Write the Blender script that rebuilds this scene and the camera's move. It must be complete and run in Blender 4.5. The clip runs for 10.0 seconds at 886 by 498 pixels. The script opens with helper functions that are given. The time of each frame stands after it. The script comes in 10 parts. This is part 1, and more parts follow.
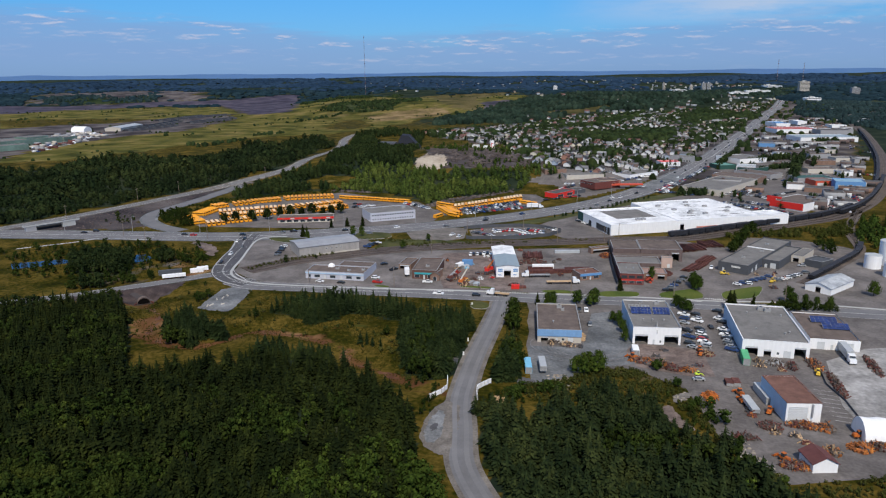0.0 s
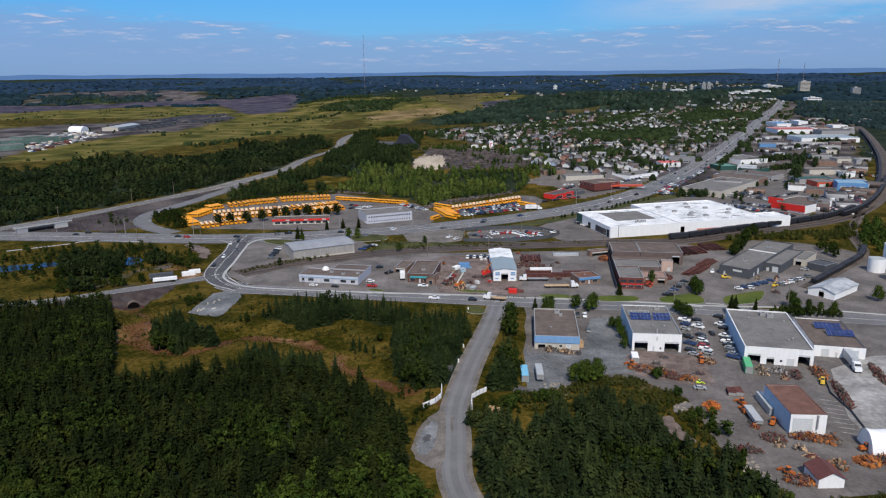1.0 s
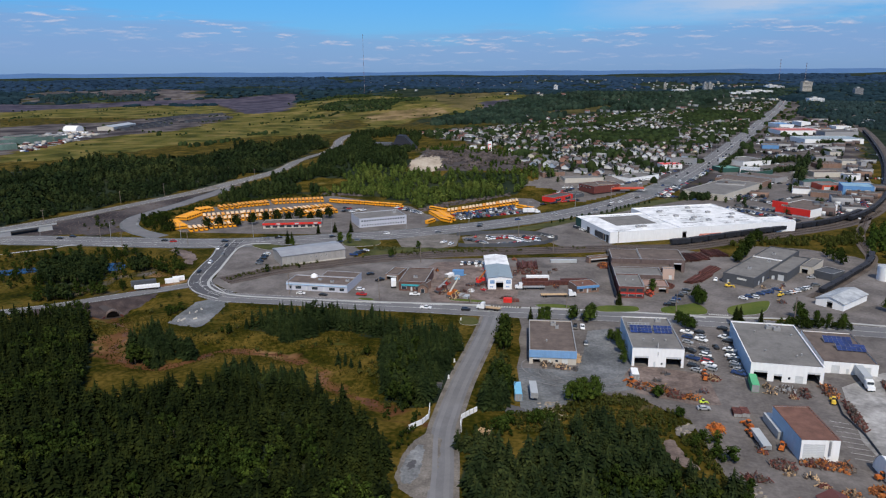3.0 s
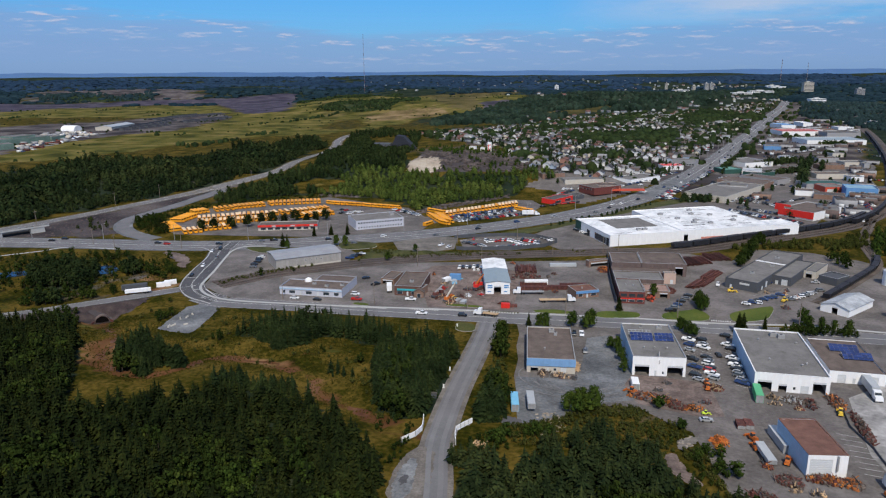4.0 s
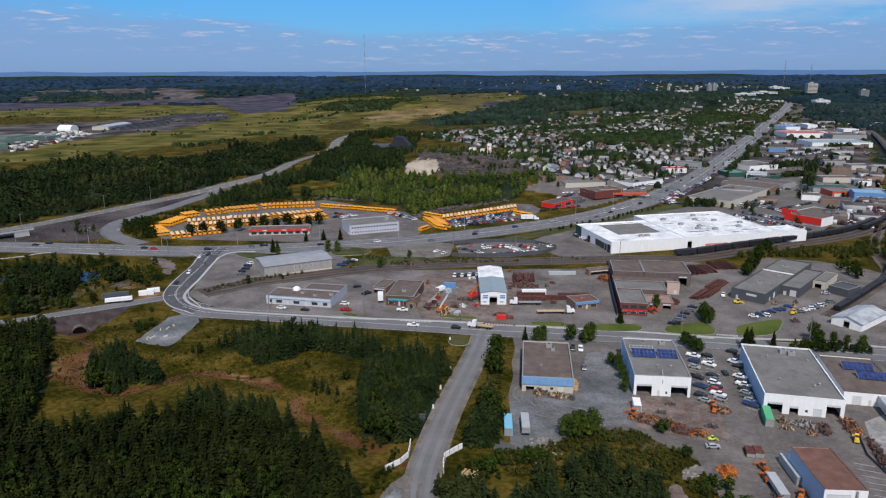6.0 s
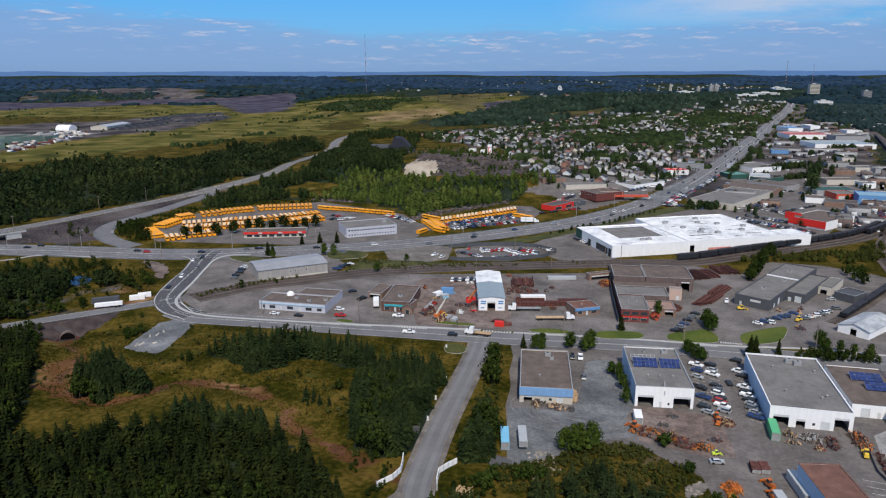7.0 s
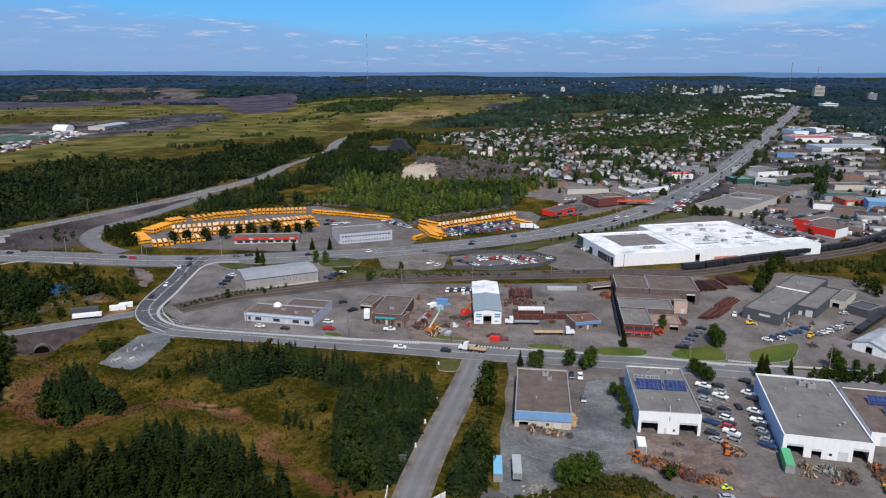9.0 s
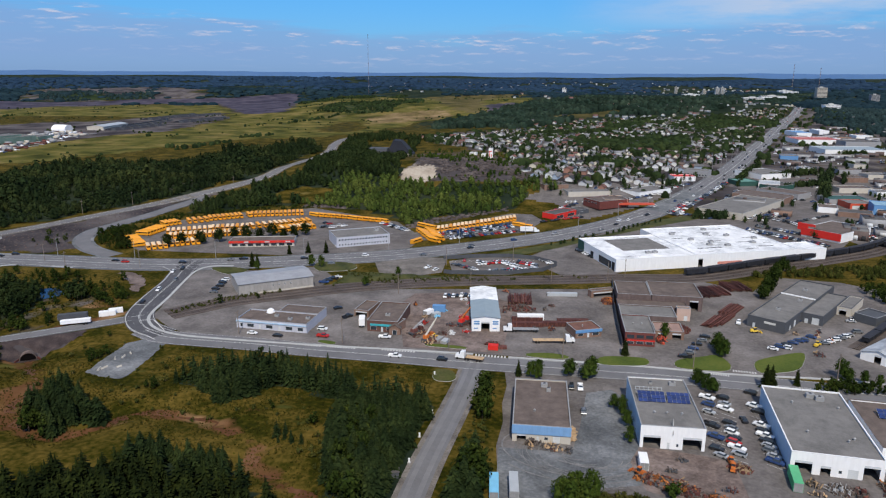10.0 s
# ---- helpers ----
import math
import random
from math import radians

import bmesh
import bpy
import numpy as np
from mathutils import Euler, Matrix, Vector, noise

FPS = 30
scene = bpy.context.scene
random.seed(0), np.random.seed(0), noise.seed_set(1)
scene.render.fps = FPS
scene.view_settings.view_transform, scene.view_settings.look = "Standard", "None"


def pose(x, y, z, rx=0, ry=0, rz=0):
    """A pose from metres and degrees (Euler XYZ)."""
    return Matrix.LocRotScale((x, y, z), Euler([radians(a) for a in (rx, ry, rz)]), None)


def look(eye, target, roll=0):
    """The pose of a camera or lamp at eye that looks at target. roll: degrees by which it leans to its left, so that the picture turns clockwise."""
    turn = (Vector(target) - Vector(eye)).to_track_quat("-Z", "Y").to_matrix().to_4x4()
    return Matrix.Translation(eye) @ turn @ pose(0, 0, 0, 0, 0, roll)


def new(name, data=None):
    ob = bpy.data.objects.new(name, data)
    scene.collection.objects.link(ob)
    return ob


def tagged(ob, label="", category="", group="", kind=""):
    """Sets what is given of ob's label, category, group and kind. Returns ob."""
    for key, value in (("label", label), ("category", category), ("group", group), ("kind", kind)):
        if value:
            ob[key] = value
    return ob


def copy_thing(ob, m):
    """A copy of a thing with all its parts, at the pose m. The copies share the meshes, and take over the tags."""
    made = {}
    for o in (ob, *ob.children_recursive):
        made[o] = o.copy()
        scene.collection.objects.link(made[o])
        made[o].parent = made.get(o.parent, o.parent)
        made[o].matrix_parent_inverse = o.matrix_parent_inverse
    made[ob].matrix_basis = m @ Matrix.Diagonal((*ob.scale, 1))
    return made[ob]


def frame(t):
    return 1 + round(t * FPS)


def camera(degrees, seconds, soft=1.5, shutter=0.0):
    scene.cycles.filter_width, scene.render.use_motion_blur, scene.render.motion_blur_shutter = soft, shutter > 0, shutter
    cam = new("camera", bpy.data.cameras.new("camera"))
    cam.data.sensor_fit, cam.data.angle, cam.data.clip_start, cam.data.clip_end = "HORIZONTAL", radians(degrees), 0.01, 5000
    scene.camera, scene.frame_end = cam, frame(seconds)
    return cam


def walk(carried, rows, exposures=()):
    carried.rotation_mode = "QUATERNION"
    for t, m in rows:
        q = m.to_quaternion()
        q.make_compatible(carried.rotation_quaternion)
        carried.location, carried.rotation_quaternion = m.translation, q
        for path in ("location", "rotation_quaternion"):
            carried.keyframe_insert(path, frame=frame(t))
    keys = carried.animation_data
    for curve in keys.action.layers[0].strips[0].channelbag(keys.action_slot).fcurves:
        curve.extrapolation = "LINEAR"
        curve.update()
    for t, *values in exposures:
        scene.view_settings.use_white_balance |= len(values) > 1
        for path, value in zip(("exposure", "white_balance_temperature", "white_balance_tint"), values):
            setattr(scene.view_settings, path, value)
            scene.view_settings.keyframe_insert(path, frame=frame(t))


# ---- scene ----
from mathutils.geometry import tessellate_polygon

cam = camera(64.6, 10.0, 1.2)
PATH = [
    (0, (-0.456, -3.808, 108.375), (-2.821, 5.588, 105.900), -0.561),
    (0.5, (-0.318, -0.122, 108.429), (-2.681, 9.273, 105.951), -0.541),
    (1, (-0.189, 3.586, 108.481), (-2.553, 12.980, 106.001), -0.519),
    (1.5, (-0.071, 7.315, 108.533), (-2.436, 16.709, 106.051), -0.494),
    (2, (0.035, 11.065, 108.586), (-2.332, 20.458, 106.101), -0.467),
    (2.5, (0.129, 14.837, 108.639), (-2.240, 24.228, 106.152), -0.438),
    (4, (0.335, 26.277, 108.807), (-2.047, 35.665, 106.318), -0.336),
    (4.5, (0.376, 30.132, 108.869), (-2.011, 39.518, 106.378), -0.298),
    (5, (0.402, 34.007, 108.933), (-1.991, 43.392, 106.442), -0.257),
    (5.5, (0.413, 37.903, 109.002), (-1.986, 47.286, 106.511), -0.215),
    (7, (0.348, 49.713, 109.236), (-2.073, 59.091, 106.747), -0.074),
    (7.5, (0.292, 53.689, 109.326), (-2.137, 63.065, 106.838), -0.022),
    (8, (0.217, 57.686, 109.422), (-2.220, 67.060, 106.936), 0.031),
    (8.5, (0.124, 61.702, 109.525), (-2.321, 71.075, 107.041), 0.087),
    (9, (0.012, 65.738, 109.636), (-2.441, 75.109, 107.155), 0.144),
    (9.5, (-0.120, 69.793, 109.755), (-2.582, 79.163, 107.276), 0.204),
    (10, (-0.273, 73.868, 109.883), (-2.743, 83.236, 107.407), 0.266),
]
walk(cam, [(t, look(eye, target, roll)) for t, eye, target, roll in PATH], [(0, 0.05), (5, 0.02), (7.5, 0.08), (9, 0.15), (9.5, 0.15), (10, 0.09)])

# ---- light ----
SUN = Vector((0.27, -0.8, 1.0)).normalized()
sun = new("sun", bpy.data.lights.new("sun", "SUN"))
sun.data.energy, sun.data.angle, sun.data.color = 3.75, radians(0.5), (1.0, 0.91, 0.77)
sun.matrix_world = look((200, -100, 400), Vector((200, -100, 400)) - SUN)


def build_world():
    world = bpy.data.worlds.new("sky")
    scene.world = world
    world.use_nodes = True
    nt = world.node_tree
    nt.nodes.clear()

    def node(kind, **inputs):
        n = nt.nodes.new(kind)
        for k, v in inputs.items():
            n.inputs[k.replace("_", " ")].default_value = v
        return n

    sky = node("ShaderNodeTexSky")
    sky.sky_type, sky.sun_disc = "NISHITA", False
    sky.sun_elevation = math.asin(SUN.z)
    sky.sun_rotation = math.atan2(SUN.x, SUN.y)
    sky.air_density, sky.dust_density, sky.ozone_density = 1.0, 0.3, 3.0
    coord = node("ShaderNodeTexCoord")
    split = node("ShaderNodeSeparateXYZ")
    nt.links.new(coord.outputs["Generated"], split.inputs[0])
    # clouds are flat sheets seen edge-on, so stretch them sideways
    def field(scale, place, detail=8.0, rough=0.6):
        grow = node("ShaderNodeMapping")
        grow.inputs["Scale"].default_value, grow.inputs["Location"].default_value = scale, place
        nt.links.new(coord.outputs["Generated"], grow.inputs[0])
        n = node("ShaderNodeTexNoise", Scale=1.0, Detail=detail, Roughness=rough)
        nt.links.new(grow.outputs[0], n.inputs[0])
        return n.outputs[0]

    def shape(source, stops):
        r = node("ShaderNodeValToRGB")
        while len(r.color_ramp.elements) < len(stops):
            r.color_ramp.elements.new(0.5)
        for e, (p, v) in zip(r.color_ramp.elements, stops):
            e.position, e.color = p, (v, v, v, 1)
        nt.links.new(source, r.inputs[0])
        return r.outputs[0]

    def calc(kind, a, b):
        m = node("ShaderNodeMath")
        m.operation = kind
        for i, v in enumerate((a, b)):
            if isinstance(v, float):
                m.inputs[i].default_value = v
            else:
                nt.links.new(v, m.inputs[i])
        return m.outputs[0]

    high = split.outputs["Z"]
    east = calc("DIVIDE", split.outputs["X"], split.outputs["Y"])
    # a hazy grey-lilac deck low over the horizon, its upper edge uneven
    around = calc("DIVIDE", calc("ADD", east, 1.06), 1.4)
    edge = shape(around, ((0.0, 0.078), (0.27, 0.068), (0.49, 0.042), (0.64, 0.048), (0.81, 0.053), (0.96, 0.06)))
    ragged = calc("MULTIPLY", calc("SUBTRACT", field((6, 6, 90), (2.2, 0.6, 0.1), 6.0, 0.55), 0.5), 0.05)
    depth = calc("SUBTRACT", calc("ADD", edge, ragged), high)
    veil = calc("MULTIPLY", shape(calc("ADD", depth, 0.1), ((0.095, 0.0), (0.11, 0.62), (0.14, 0.8))), shape(high, ((0.0, 0.75), (0.02, 1.0))))
    # small flat-bottomed heaps strung along it, and thin bright wisps higher up to the east
    heap, above = field((22, 22, 120), (0.4, 0.1, 0.7)), field((22, 22, 120), (0.4, 0.1, 0.95))
    heaps = calc("MULTIPLY", shape(heap, ((0.53, 0.0), (0.68, 0.85))), shape(calc("ADD", calc("SUBTRACT", edge, high), 0.1), ((0.096, 0.0), (0.102, 1.0), (0.11, 0.9), (0.13, 0.35), (0.16, 0.0))))
    wisps = calc("MULTIPLY", shape(field((4.5, 4.5, 26), (1.3, 0.2, 0.5), 10.0, 0.62), ((0.34, 0.0), (0.58, 1.0))), shape(high, ((0.05, 0.0), (0.07, 0.8), (0.3, 1.0))))
    wisps = calc("MULTIPLY", wisps, shape(around, ((0.68, 0.0), (0.86, 1.0))))
    lit = shape(calc("ADD", calc("MULTIPLY", calc("SUBTRACT", heap, above), 3.0), 0.5), ((0.35, 0.0), (0.72, 1.0)))
    white = node("ShaderNodeMix")
    white.data_type = "RGBA"
    white.inputs["A"].default_value, white.inputs["B"].default_value = (3.3, 4.6, 7.6, 1), (7.8, 7.8, 9.2, 1)
    nt.links.new(lit, white.inputs["Factor"])
    tint = node("ShaderNodeMix")
    tint.data_type, tint.blend_type = "RGBA", "MULTIPLY"
    tint.inputs["Factor"].default_value = 1.0
    fade = node("ShaderNodeValToRGB")
    fade.color_ramp.elements[0].position, fade.color_ramp.elements[1].position = 0.0, 0.12
    fade.color_ramp.elements[0].color, fade.color_ramp.elements[1].color = (0.34, 0.66, 1.32, 1), (0.33, 0.88, 1.44, 1)
    nt.links.new(split.outputs["Z"], fade.inputs[0])
    nt.links.new(fade.outputs[0], tint.inputs["B"])
    nt.links.new(sky.outputs[0], tint.inputs["A"])
    colour = tint.outputs["Result"]
    for amount, tone in ((veil, (2.9, 4.5, 8.0, 1)), (wisps, (6.2, 7.2, 9.2, 1)), (heaps, white.outputs["Result"])):
        mix = node("ShaderNodeMix")
        mix.data_type = "RGBA"
        nt.links.new(amount, mix.inputs["Factor"])
        nt.links.new(colour, mix.inputs["A"])
        if isinstance(tone, tuple):
            mix.inputs["B"].default_value = tone
        else:
            nt.links.new(tone, mix.inputs["B"])
        colour = mix.outputs["Result"]
    back = node("ShaderNodeBackground", Strength=0.078)
    out = node("ShaderNodeOutputWorld")
    nt.links.new(colour, back.inputs[0])
    nt.links.new(back.outputs[0], out.inputs[0])


build_world()

# ---- the lie of the land ----
def bump(x, y, cx, cy, rx, ry, h, turn=0.0):
    """A rounded rise of height h with half-widths rx, ry."""
    c, s = math.cos(turn), math.sin(turn)
    u, v = ((x - cx) * c + (y - cy) * s) / rx, (-(x - cx) * s + (y - cy) * c) / ry
    return h * math.exp(-(u * u + v * v) ** 1.5)


CREEK = ((-212, 350), (-236, 308), (-231, 290), (-222, 278), (-209, 270), (-200, 258), (-198, 246), (-190, 240), (-178, 234), (-166, 234), (-160, 241), (-156, 249), (-151, 255), (-140, 257), (-131, 256), (-122, 254), (-112, 250), (-104, 244), (-101, 237), (-92, 231), (-78, 226), (-64, 218), (-54, 212), (-40, 208))


def creek_gap(x, y):
    """Distance to the line of the creek."""
    best = 1e9
    for (ax, ay), (bx, by) in zip(CREEK, CREEK[1:]):
        ux, uy = bx - ax, by - ay
        k = max(0.0, min(1.0, ((x - ax) * ux + (y - ay) * uy) / (ux * ux + uy * uy)))
        best = min(best, math.hypot(x - ax - k * ux, y - ay - k * uy))
    return best


def bank_fall(x, y):
    """How far the land has dropped away from the lower road, 0 to 1, near its culvert."""
    off, along = 0.649 * (x + 246.8) - 0.761 * (y - 289.7), 0.761 * (x + 246.8) + 0.649 * (y - 289.7)
    near = math.exp(-((along - 11) / 20.0) ** 4) * math.exp(-(max(0.0, off - 14) / 16.0) ** 2)
    return max(0.0, min(1.0, (off - 2) / 9.0)) * near


def creek_level(x, y):
    return -2.08 - 3.0 * bank_fall(x, y)


def hgt(x, y):
    """The lie of the land."""
    z = 0.0
    if y > 480:
        z += bump(x, y, -110, 745, 135, 75, 16) + bump(x, y, -255, 800, 130, 110, 12)
        z += bump(x, y, -420, 660, 170, 70, 7, 0.5)
        z += bump(x, y, -500, 1900, 500, 300, 30, -0.2) + bump(x, y, 60, 2150, 420, 260, 32, 0.1)
        z += bump(x, y, -1500, 2350, 700, 240, 34, 0.1)
        s = 0.969 * y - 0.248 * x
        far = max(0.0, min(1.0, (s - 2300) / 2500))
        z += 60 * far * far * (3 - 2 * far)
        if s > 2500:
            z += 8 * min(1.0, (s - 2500) / 400) * math.sin(s / 150 + 2.2 * math.sin((0.969 * x + 0.248 * y) / 520))
        if s > 2400:
            z += bump(x, y, 1900, 4000, 800, 380, 24, 0.2) + bump(x, y, -500, 4200, 700, 300, 8) + bump(x, y, -2600, 3300, 600, 260, 10)
        ridge = max(0.0, min(1.0, (s - 4300) / 500))
        if ridge:
            z += ridge * (3 * math.sin(x / 310) + 2 * math.sin(x / 97 + 1))
    elif y < 345 and x < -40:
        gap = creek_gap(x, y) + 2.2 * math.sin(x * 0.31 + 1.3 * math.sin(y * 0.23)) * math.sin(y * 0.27 + 0.4)
        if gap < 13:
            z -= 2.2 * (0.5 + 0.5 * math.cos(math.pi * max(gap, 0) / 13)) * max(0.0, min(1.0, (293 - y) / 4)) * max(0.0, min(1.0, (-62 - x) / 6))
        z -= 3.0 * bank_fall(x, y)
    return z


# ---- materials ----
def material(name, stops, scale=1.0, fine=8.0, rough=0.8, metal=0.0, bump_depth=0.0, each=0.0, island=0.0, world_space=False, spec=0.3, stain=0.0, stain_scale=0.2, streak=1.0):
    """Two scales of noise through a colour ramp; each: brightness spread between objects, island: between loose pieces."""
    m = bpy.data.materials.new(name)
    m.use_nodes = True
    nt = m.node_tree
    bsdf = nt.nodes["Principled BSDF"]
    bsdf.inputs["Roughness"].default_value, bsdf.inputs["Metallic"].default_value = rough, metal
    bsdf.inputs["Specular IOR Level"].default_value = spec
    if world_space:
        place = nt.nodes.new("ShaderNodeNewGeometry").outputs["Position"]
    else:
        place = nt.nodes.new("ShaderNodeTexCoord").outputs["Object"]
    big, small = nt.nodes.new("ShaderNodeTexNoise"), nt.nodes.new("ShaderNodeTexNoise")
    big.inputs["Scale"].default_value, big.inputs["Detail"].default_value = scale, 4
    small.inputs["Scale"].default_value, small.inputs["Detail"].default_value = scale * fine, 3
    nt.links.new(place, big.inputs[0])
    nt.links.new(place, small.inputs[0])
    add = nt.nodes.new("ShaderNodeMix")
    add.inputs["Factor"].default_value = 0.4
    nt.links.new(big.outputs[0], add.inputs["A"])
    nt.links.new(small.outputs[0], add.inputs["B"])
    ramp = nt.nodes.new("ShaderNodeValToRGB")
    n = len(stops)
    for i, c in enumerate(stops):
        e = ramp.color_ramp.elements[i] if i < 2 else ramp.color_ramp.elements.new(0.5)
        e.position = 0.32 + 0.36 * i / max(1, n - 1)
        e.color = (*c, 1)
    nt.links.new(add.outputs[0], ramp.inputs[0])
    colour = ramp.outputs[0]
    if stain:
        warp = nt.nodes.new("ShaderNodeMapping")
        warp.inputs["Scale"].default_value = (1, 1, streak)
        nt.links.new(place, warp.inputs[0])
        spots = nt.nodes.new("ShaderNodeTexNoise")
        spots.inputs["Scale"].default_value, spots.inputs["Detail"].default_value, spots.inputs["Roughness"].default_value = stain_scale, 9, 0.7
        nt.links.new(warp.outputs[0], spots.inputs[0])
        span = nt.nodes.new("ShaderNodeMapRange")
        span.inputs["From Min"].default_value, span.inputs["From Max"].default_value = 0.34, 0.62
        span.inputs["To Min"].default_value, span.inputs["To Max"].default_value = 1 - stain, 1 + stain * 0.35
        nt.links.new(spots.outputs[0], span.inputs[0])
        mul = nt.nodes.new("ShaderNodeVectorMath")
        mul.operation = "SCALE"
        nt.links.new(colour, mul.inputs[0])
        nt.links.new(span.outputs[0], mul.inputs["Scale"])
        colour = mul.outputs[0]
    for amount, source in ((each, "ShaderNodeObjectInfo"), (island, "ShaderNodeNewGeometry")):
        if amount:
            info = nt.nodes.new(source)
            span = nt.nodes.new("ShaderNodeMapRange")
            span.inputs["To Min"].default_value, span.inputs["To Max"].default_value = 1 - amount, 1 + amount
            nt.links.new(info.outputs["Random" if source == "ShaderNodeObjectInfo" else "Random Per Island"], span.inputs[0])
            mul = nt.nodes.new("ShaderNodeVectorMath")
            mul.operation = "SCALE"
            nt.links.new(colour, mul.inputs[0])
            nt.links.new(span.outputs[0], mul.inputs["Scale"])
            colour = mul.outputs[0]
    nt.links.new(colour, bsdf.inputs["Base Color"])
    if bump_depth:
        b = nt.nodes.new("ShaderNodeBump")
        b.inputs["Distance"].default_value = bump_depth
        b.inputs["Strength"].default_value = 0.6
        nt.links.new(small.outputs[0], b.inputs["Height"])
        nt.links.new(b.outputs[0], bsdf.inputs["Normal"])
    return m


def grey(v, w=None):
    return (v, v, v * 1.03) if w is None else (v, w, w)


def about(r, g, b, spread=0.2):
    return [(r * (1 - spread), g * (1 - spread), b * (1 - spread)), (r * (1 + spread), g * (1 + spread), b * (1 + spread))]


ASPHALT = material("asphalt", about(0.158, 0.156, 0.162, 0.12), 0.06, 30, 0.9, world_space=True, stain=0.16, stain_scale=0.1)
FRESH = material("fresh_asphalt", about(0.085, 0.084, 0.09, 0.2), 0.08, 30, 0.85, world_space=True, stain=0.25)
LOT = material("worn_lot", [(0.084, 0.074, 0.069), (0.138, 0.124, 0.117), (0.188, 0.17, 0.161)], 0.06, 14, 0.92, world_space=True, stain=0.32, stain_scale=0.16)
PALE_LOT = material("pale_worn_lot", [(0.094, 0.083, 0.077), (0.156, 0.14, 0.132), (0.218, 0.198, 0.188)], 0.045, 18, 0.92, world_space=True, stain=0.42, stain_scale=0.07)
GRAVEL = material("gravel", [(0.08, 0.086, 0.092), (0.142, 0.149, 0.156), (0.245, 0.252, 0.258)], 0.07, 14, 0.95, world_space=True, bump_depth=0.05, stain=0.4, stain_scale=0.13)
DIRT = material("yard_dirt", [(0.11, 0.08, 0.068), (0.175, 0.134, 0.118), (0.26, 0.21, 0.19)], 0.06, 18, 0.95, world_space=True, bump_depth=0.05, stain=0.5, stain_scale=0.2)
CONCRETE = material("concrete", about(0.4, 0.4, 0.39, 0.12), 0.3, 12, 0.85, world_space=True)
PAINT = material("road_paint", about(0.55, 0.55, 0.53, 0.15), 0.4, 10, 0.8, world_space=True)
LAWN = material("lawn", [(0.04, 0.062, 0.007), (0.068, 0.095, 0.011), (0.11, 0.12, 0.02)], 0.08, 20, 0.95, world_space=True, bump_depth=0.08)
ROUGH_GRASS = material("rough_grass", [(0.024, 0.032, 0.006), (0.058, 0.064, 0.013), (0.1, 0.09, 0.03)], 0.12, 12, 0.95, world_space=True, bump_depth=0.12, stain=0.35, stain_scale=0.08)
BALLAST = material("ballast", [(0.05, 0.041, 0.036), (0.1, 0.08, 0.07), (0.145, 0.12, 0.104)], 0.09, 20, 0.95, world_space=True, bump_depth=0.05)
WATER = material("creek_water", [(0.05, 0.022, 0.011), (0.105, 0.046, 0.02), (0.17, 0.085, 0.04)], 0.06, 6, 0.5, world_space=True, spec=0.12)
POND = material("pond_water", about(0.02, 0.032, 0.05, 0.3), 0.1, 6, 0.12, world_space=True, spec=0.5)
ROCK = material("outcrop_rock", [(0.032, 0.025, 0.024), (0.075, 0.06, 0.056), (0.16, 0.132, 0.12)], 0.09, 9, 0.9, world_space=True, bump_depth=0.6)
RAIL = material("rail_steel", about(0.16, 0.13, 0.12, 0.2), 0.5, 8, 0.5, 0.7)
TIE = material("rail_tie", about(0.07, 0.055, 0.045, 0.3), 1.0, 8, 0.9, world_space=True)
ROOF_GREY = material("gravel_roof", [(0.13, 0.125, 0.12), (0.175, 0.168, 0.16), (0.21, 0.2, 0.19)], 0.12, 25, 0.95, stain=0.22, stain_scale=0.3)
ROOF_BROWN = material("brown_roof", about(0.135, 0.106, 0.092, 0.12), 0.12, 22, 0.95, stain=0.3, stain_scale=0.25)
ROOF_RUST = material("rust_red_roof", about(0.17, 0.085, 0.062, 0.12), 0.3, 14, 0.75, stain=0.25, stain_scale=0.3)
ROOF_MAROON = material("maroon_shingles", about(0.12, 0.045, 0.042, 0.2), 0.5, 14, 0.85)
ROOF_WHITE = material("white_membrane", [(0.5, 0.52, 0.54), (0.78, 0.79, 0.8), (0.82, 0.82, 0.82)], 0.06, 9, 0.7, stain=0.2, stain_scale=0.12)
ROOF_DARK = material("dark_roof", about(0.085, 0.08, 0.078, 0.2), 0.1, 15, 0.9)
METAL_PALE = material("pale_metal_roof", about(0.43, 0.45, 0.46, 0.1), 0.3, 20, 0.45, 0.1)
METAL_BLUE = material("pale_blue_roof", about(0.28, 0.34, 0.37, 0.08), 0.3, 20, 0.5, 0.1)
WHITE_WALL = material("white_siding", about(0.82, 0.82, 0.82, 0.03), 0.4, 12, 0.7, stain=0.07, stain_scale=0.9, streak=0.15)
# pale blue trim paint, also the blue shade painted on the workshops' left walls
BLUE_TRIM_SHADE = material("light_blue_trim_shade", about(0.4, 0.54, 0.68, 0.08), 0.4, 12, 0.7, stain=0.07, stain_scale=0.9, streak=0.15)
SKYBLUE = material("blue_fascia", about(0.12, 0.27, 0.5, 0.1), 0.4, 12, 0.6)
CREAM_WALL = material("cream_block", about(0.5, 0.46, 0.4, 0.1), 0.3, 14, 0.85)
GREY_WALL = material("grey_siding", about(0.3, 0.3, 0.31, 0.1), 0.3, 12, 0.8)
CHARCOAL = material("charcoal_siding", about(0.075, 0.08, 0.09, 0.15), 0.3, 12, 0.7)
BRICK_RED = material("red_brick_wall", about(0.14, 0.042, 0.035, 0.2), 0.5, 18, 0.9)
BRICK_BROWN = material("brown_brick_wall", about(0.12, 0.062, 0.05, 0.2), 0.5, 18, 0.9)
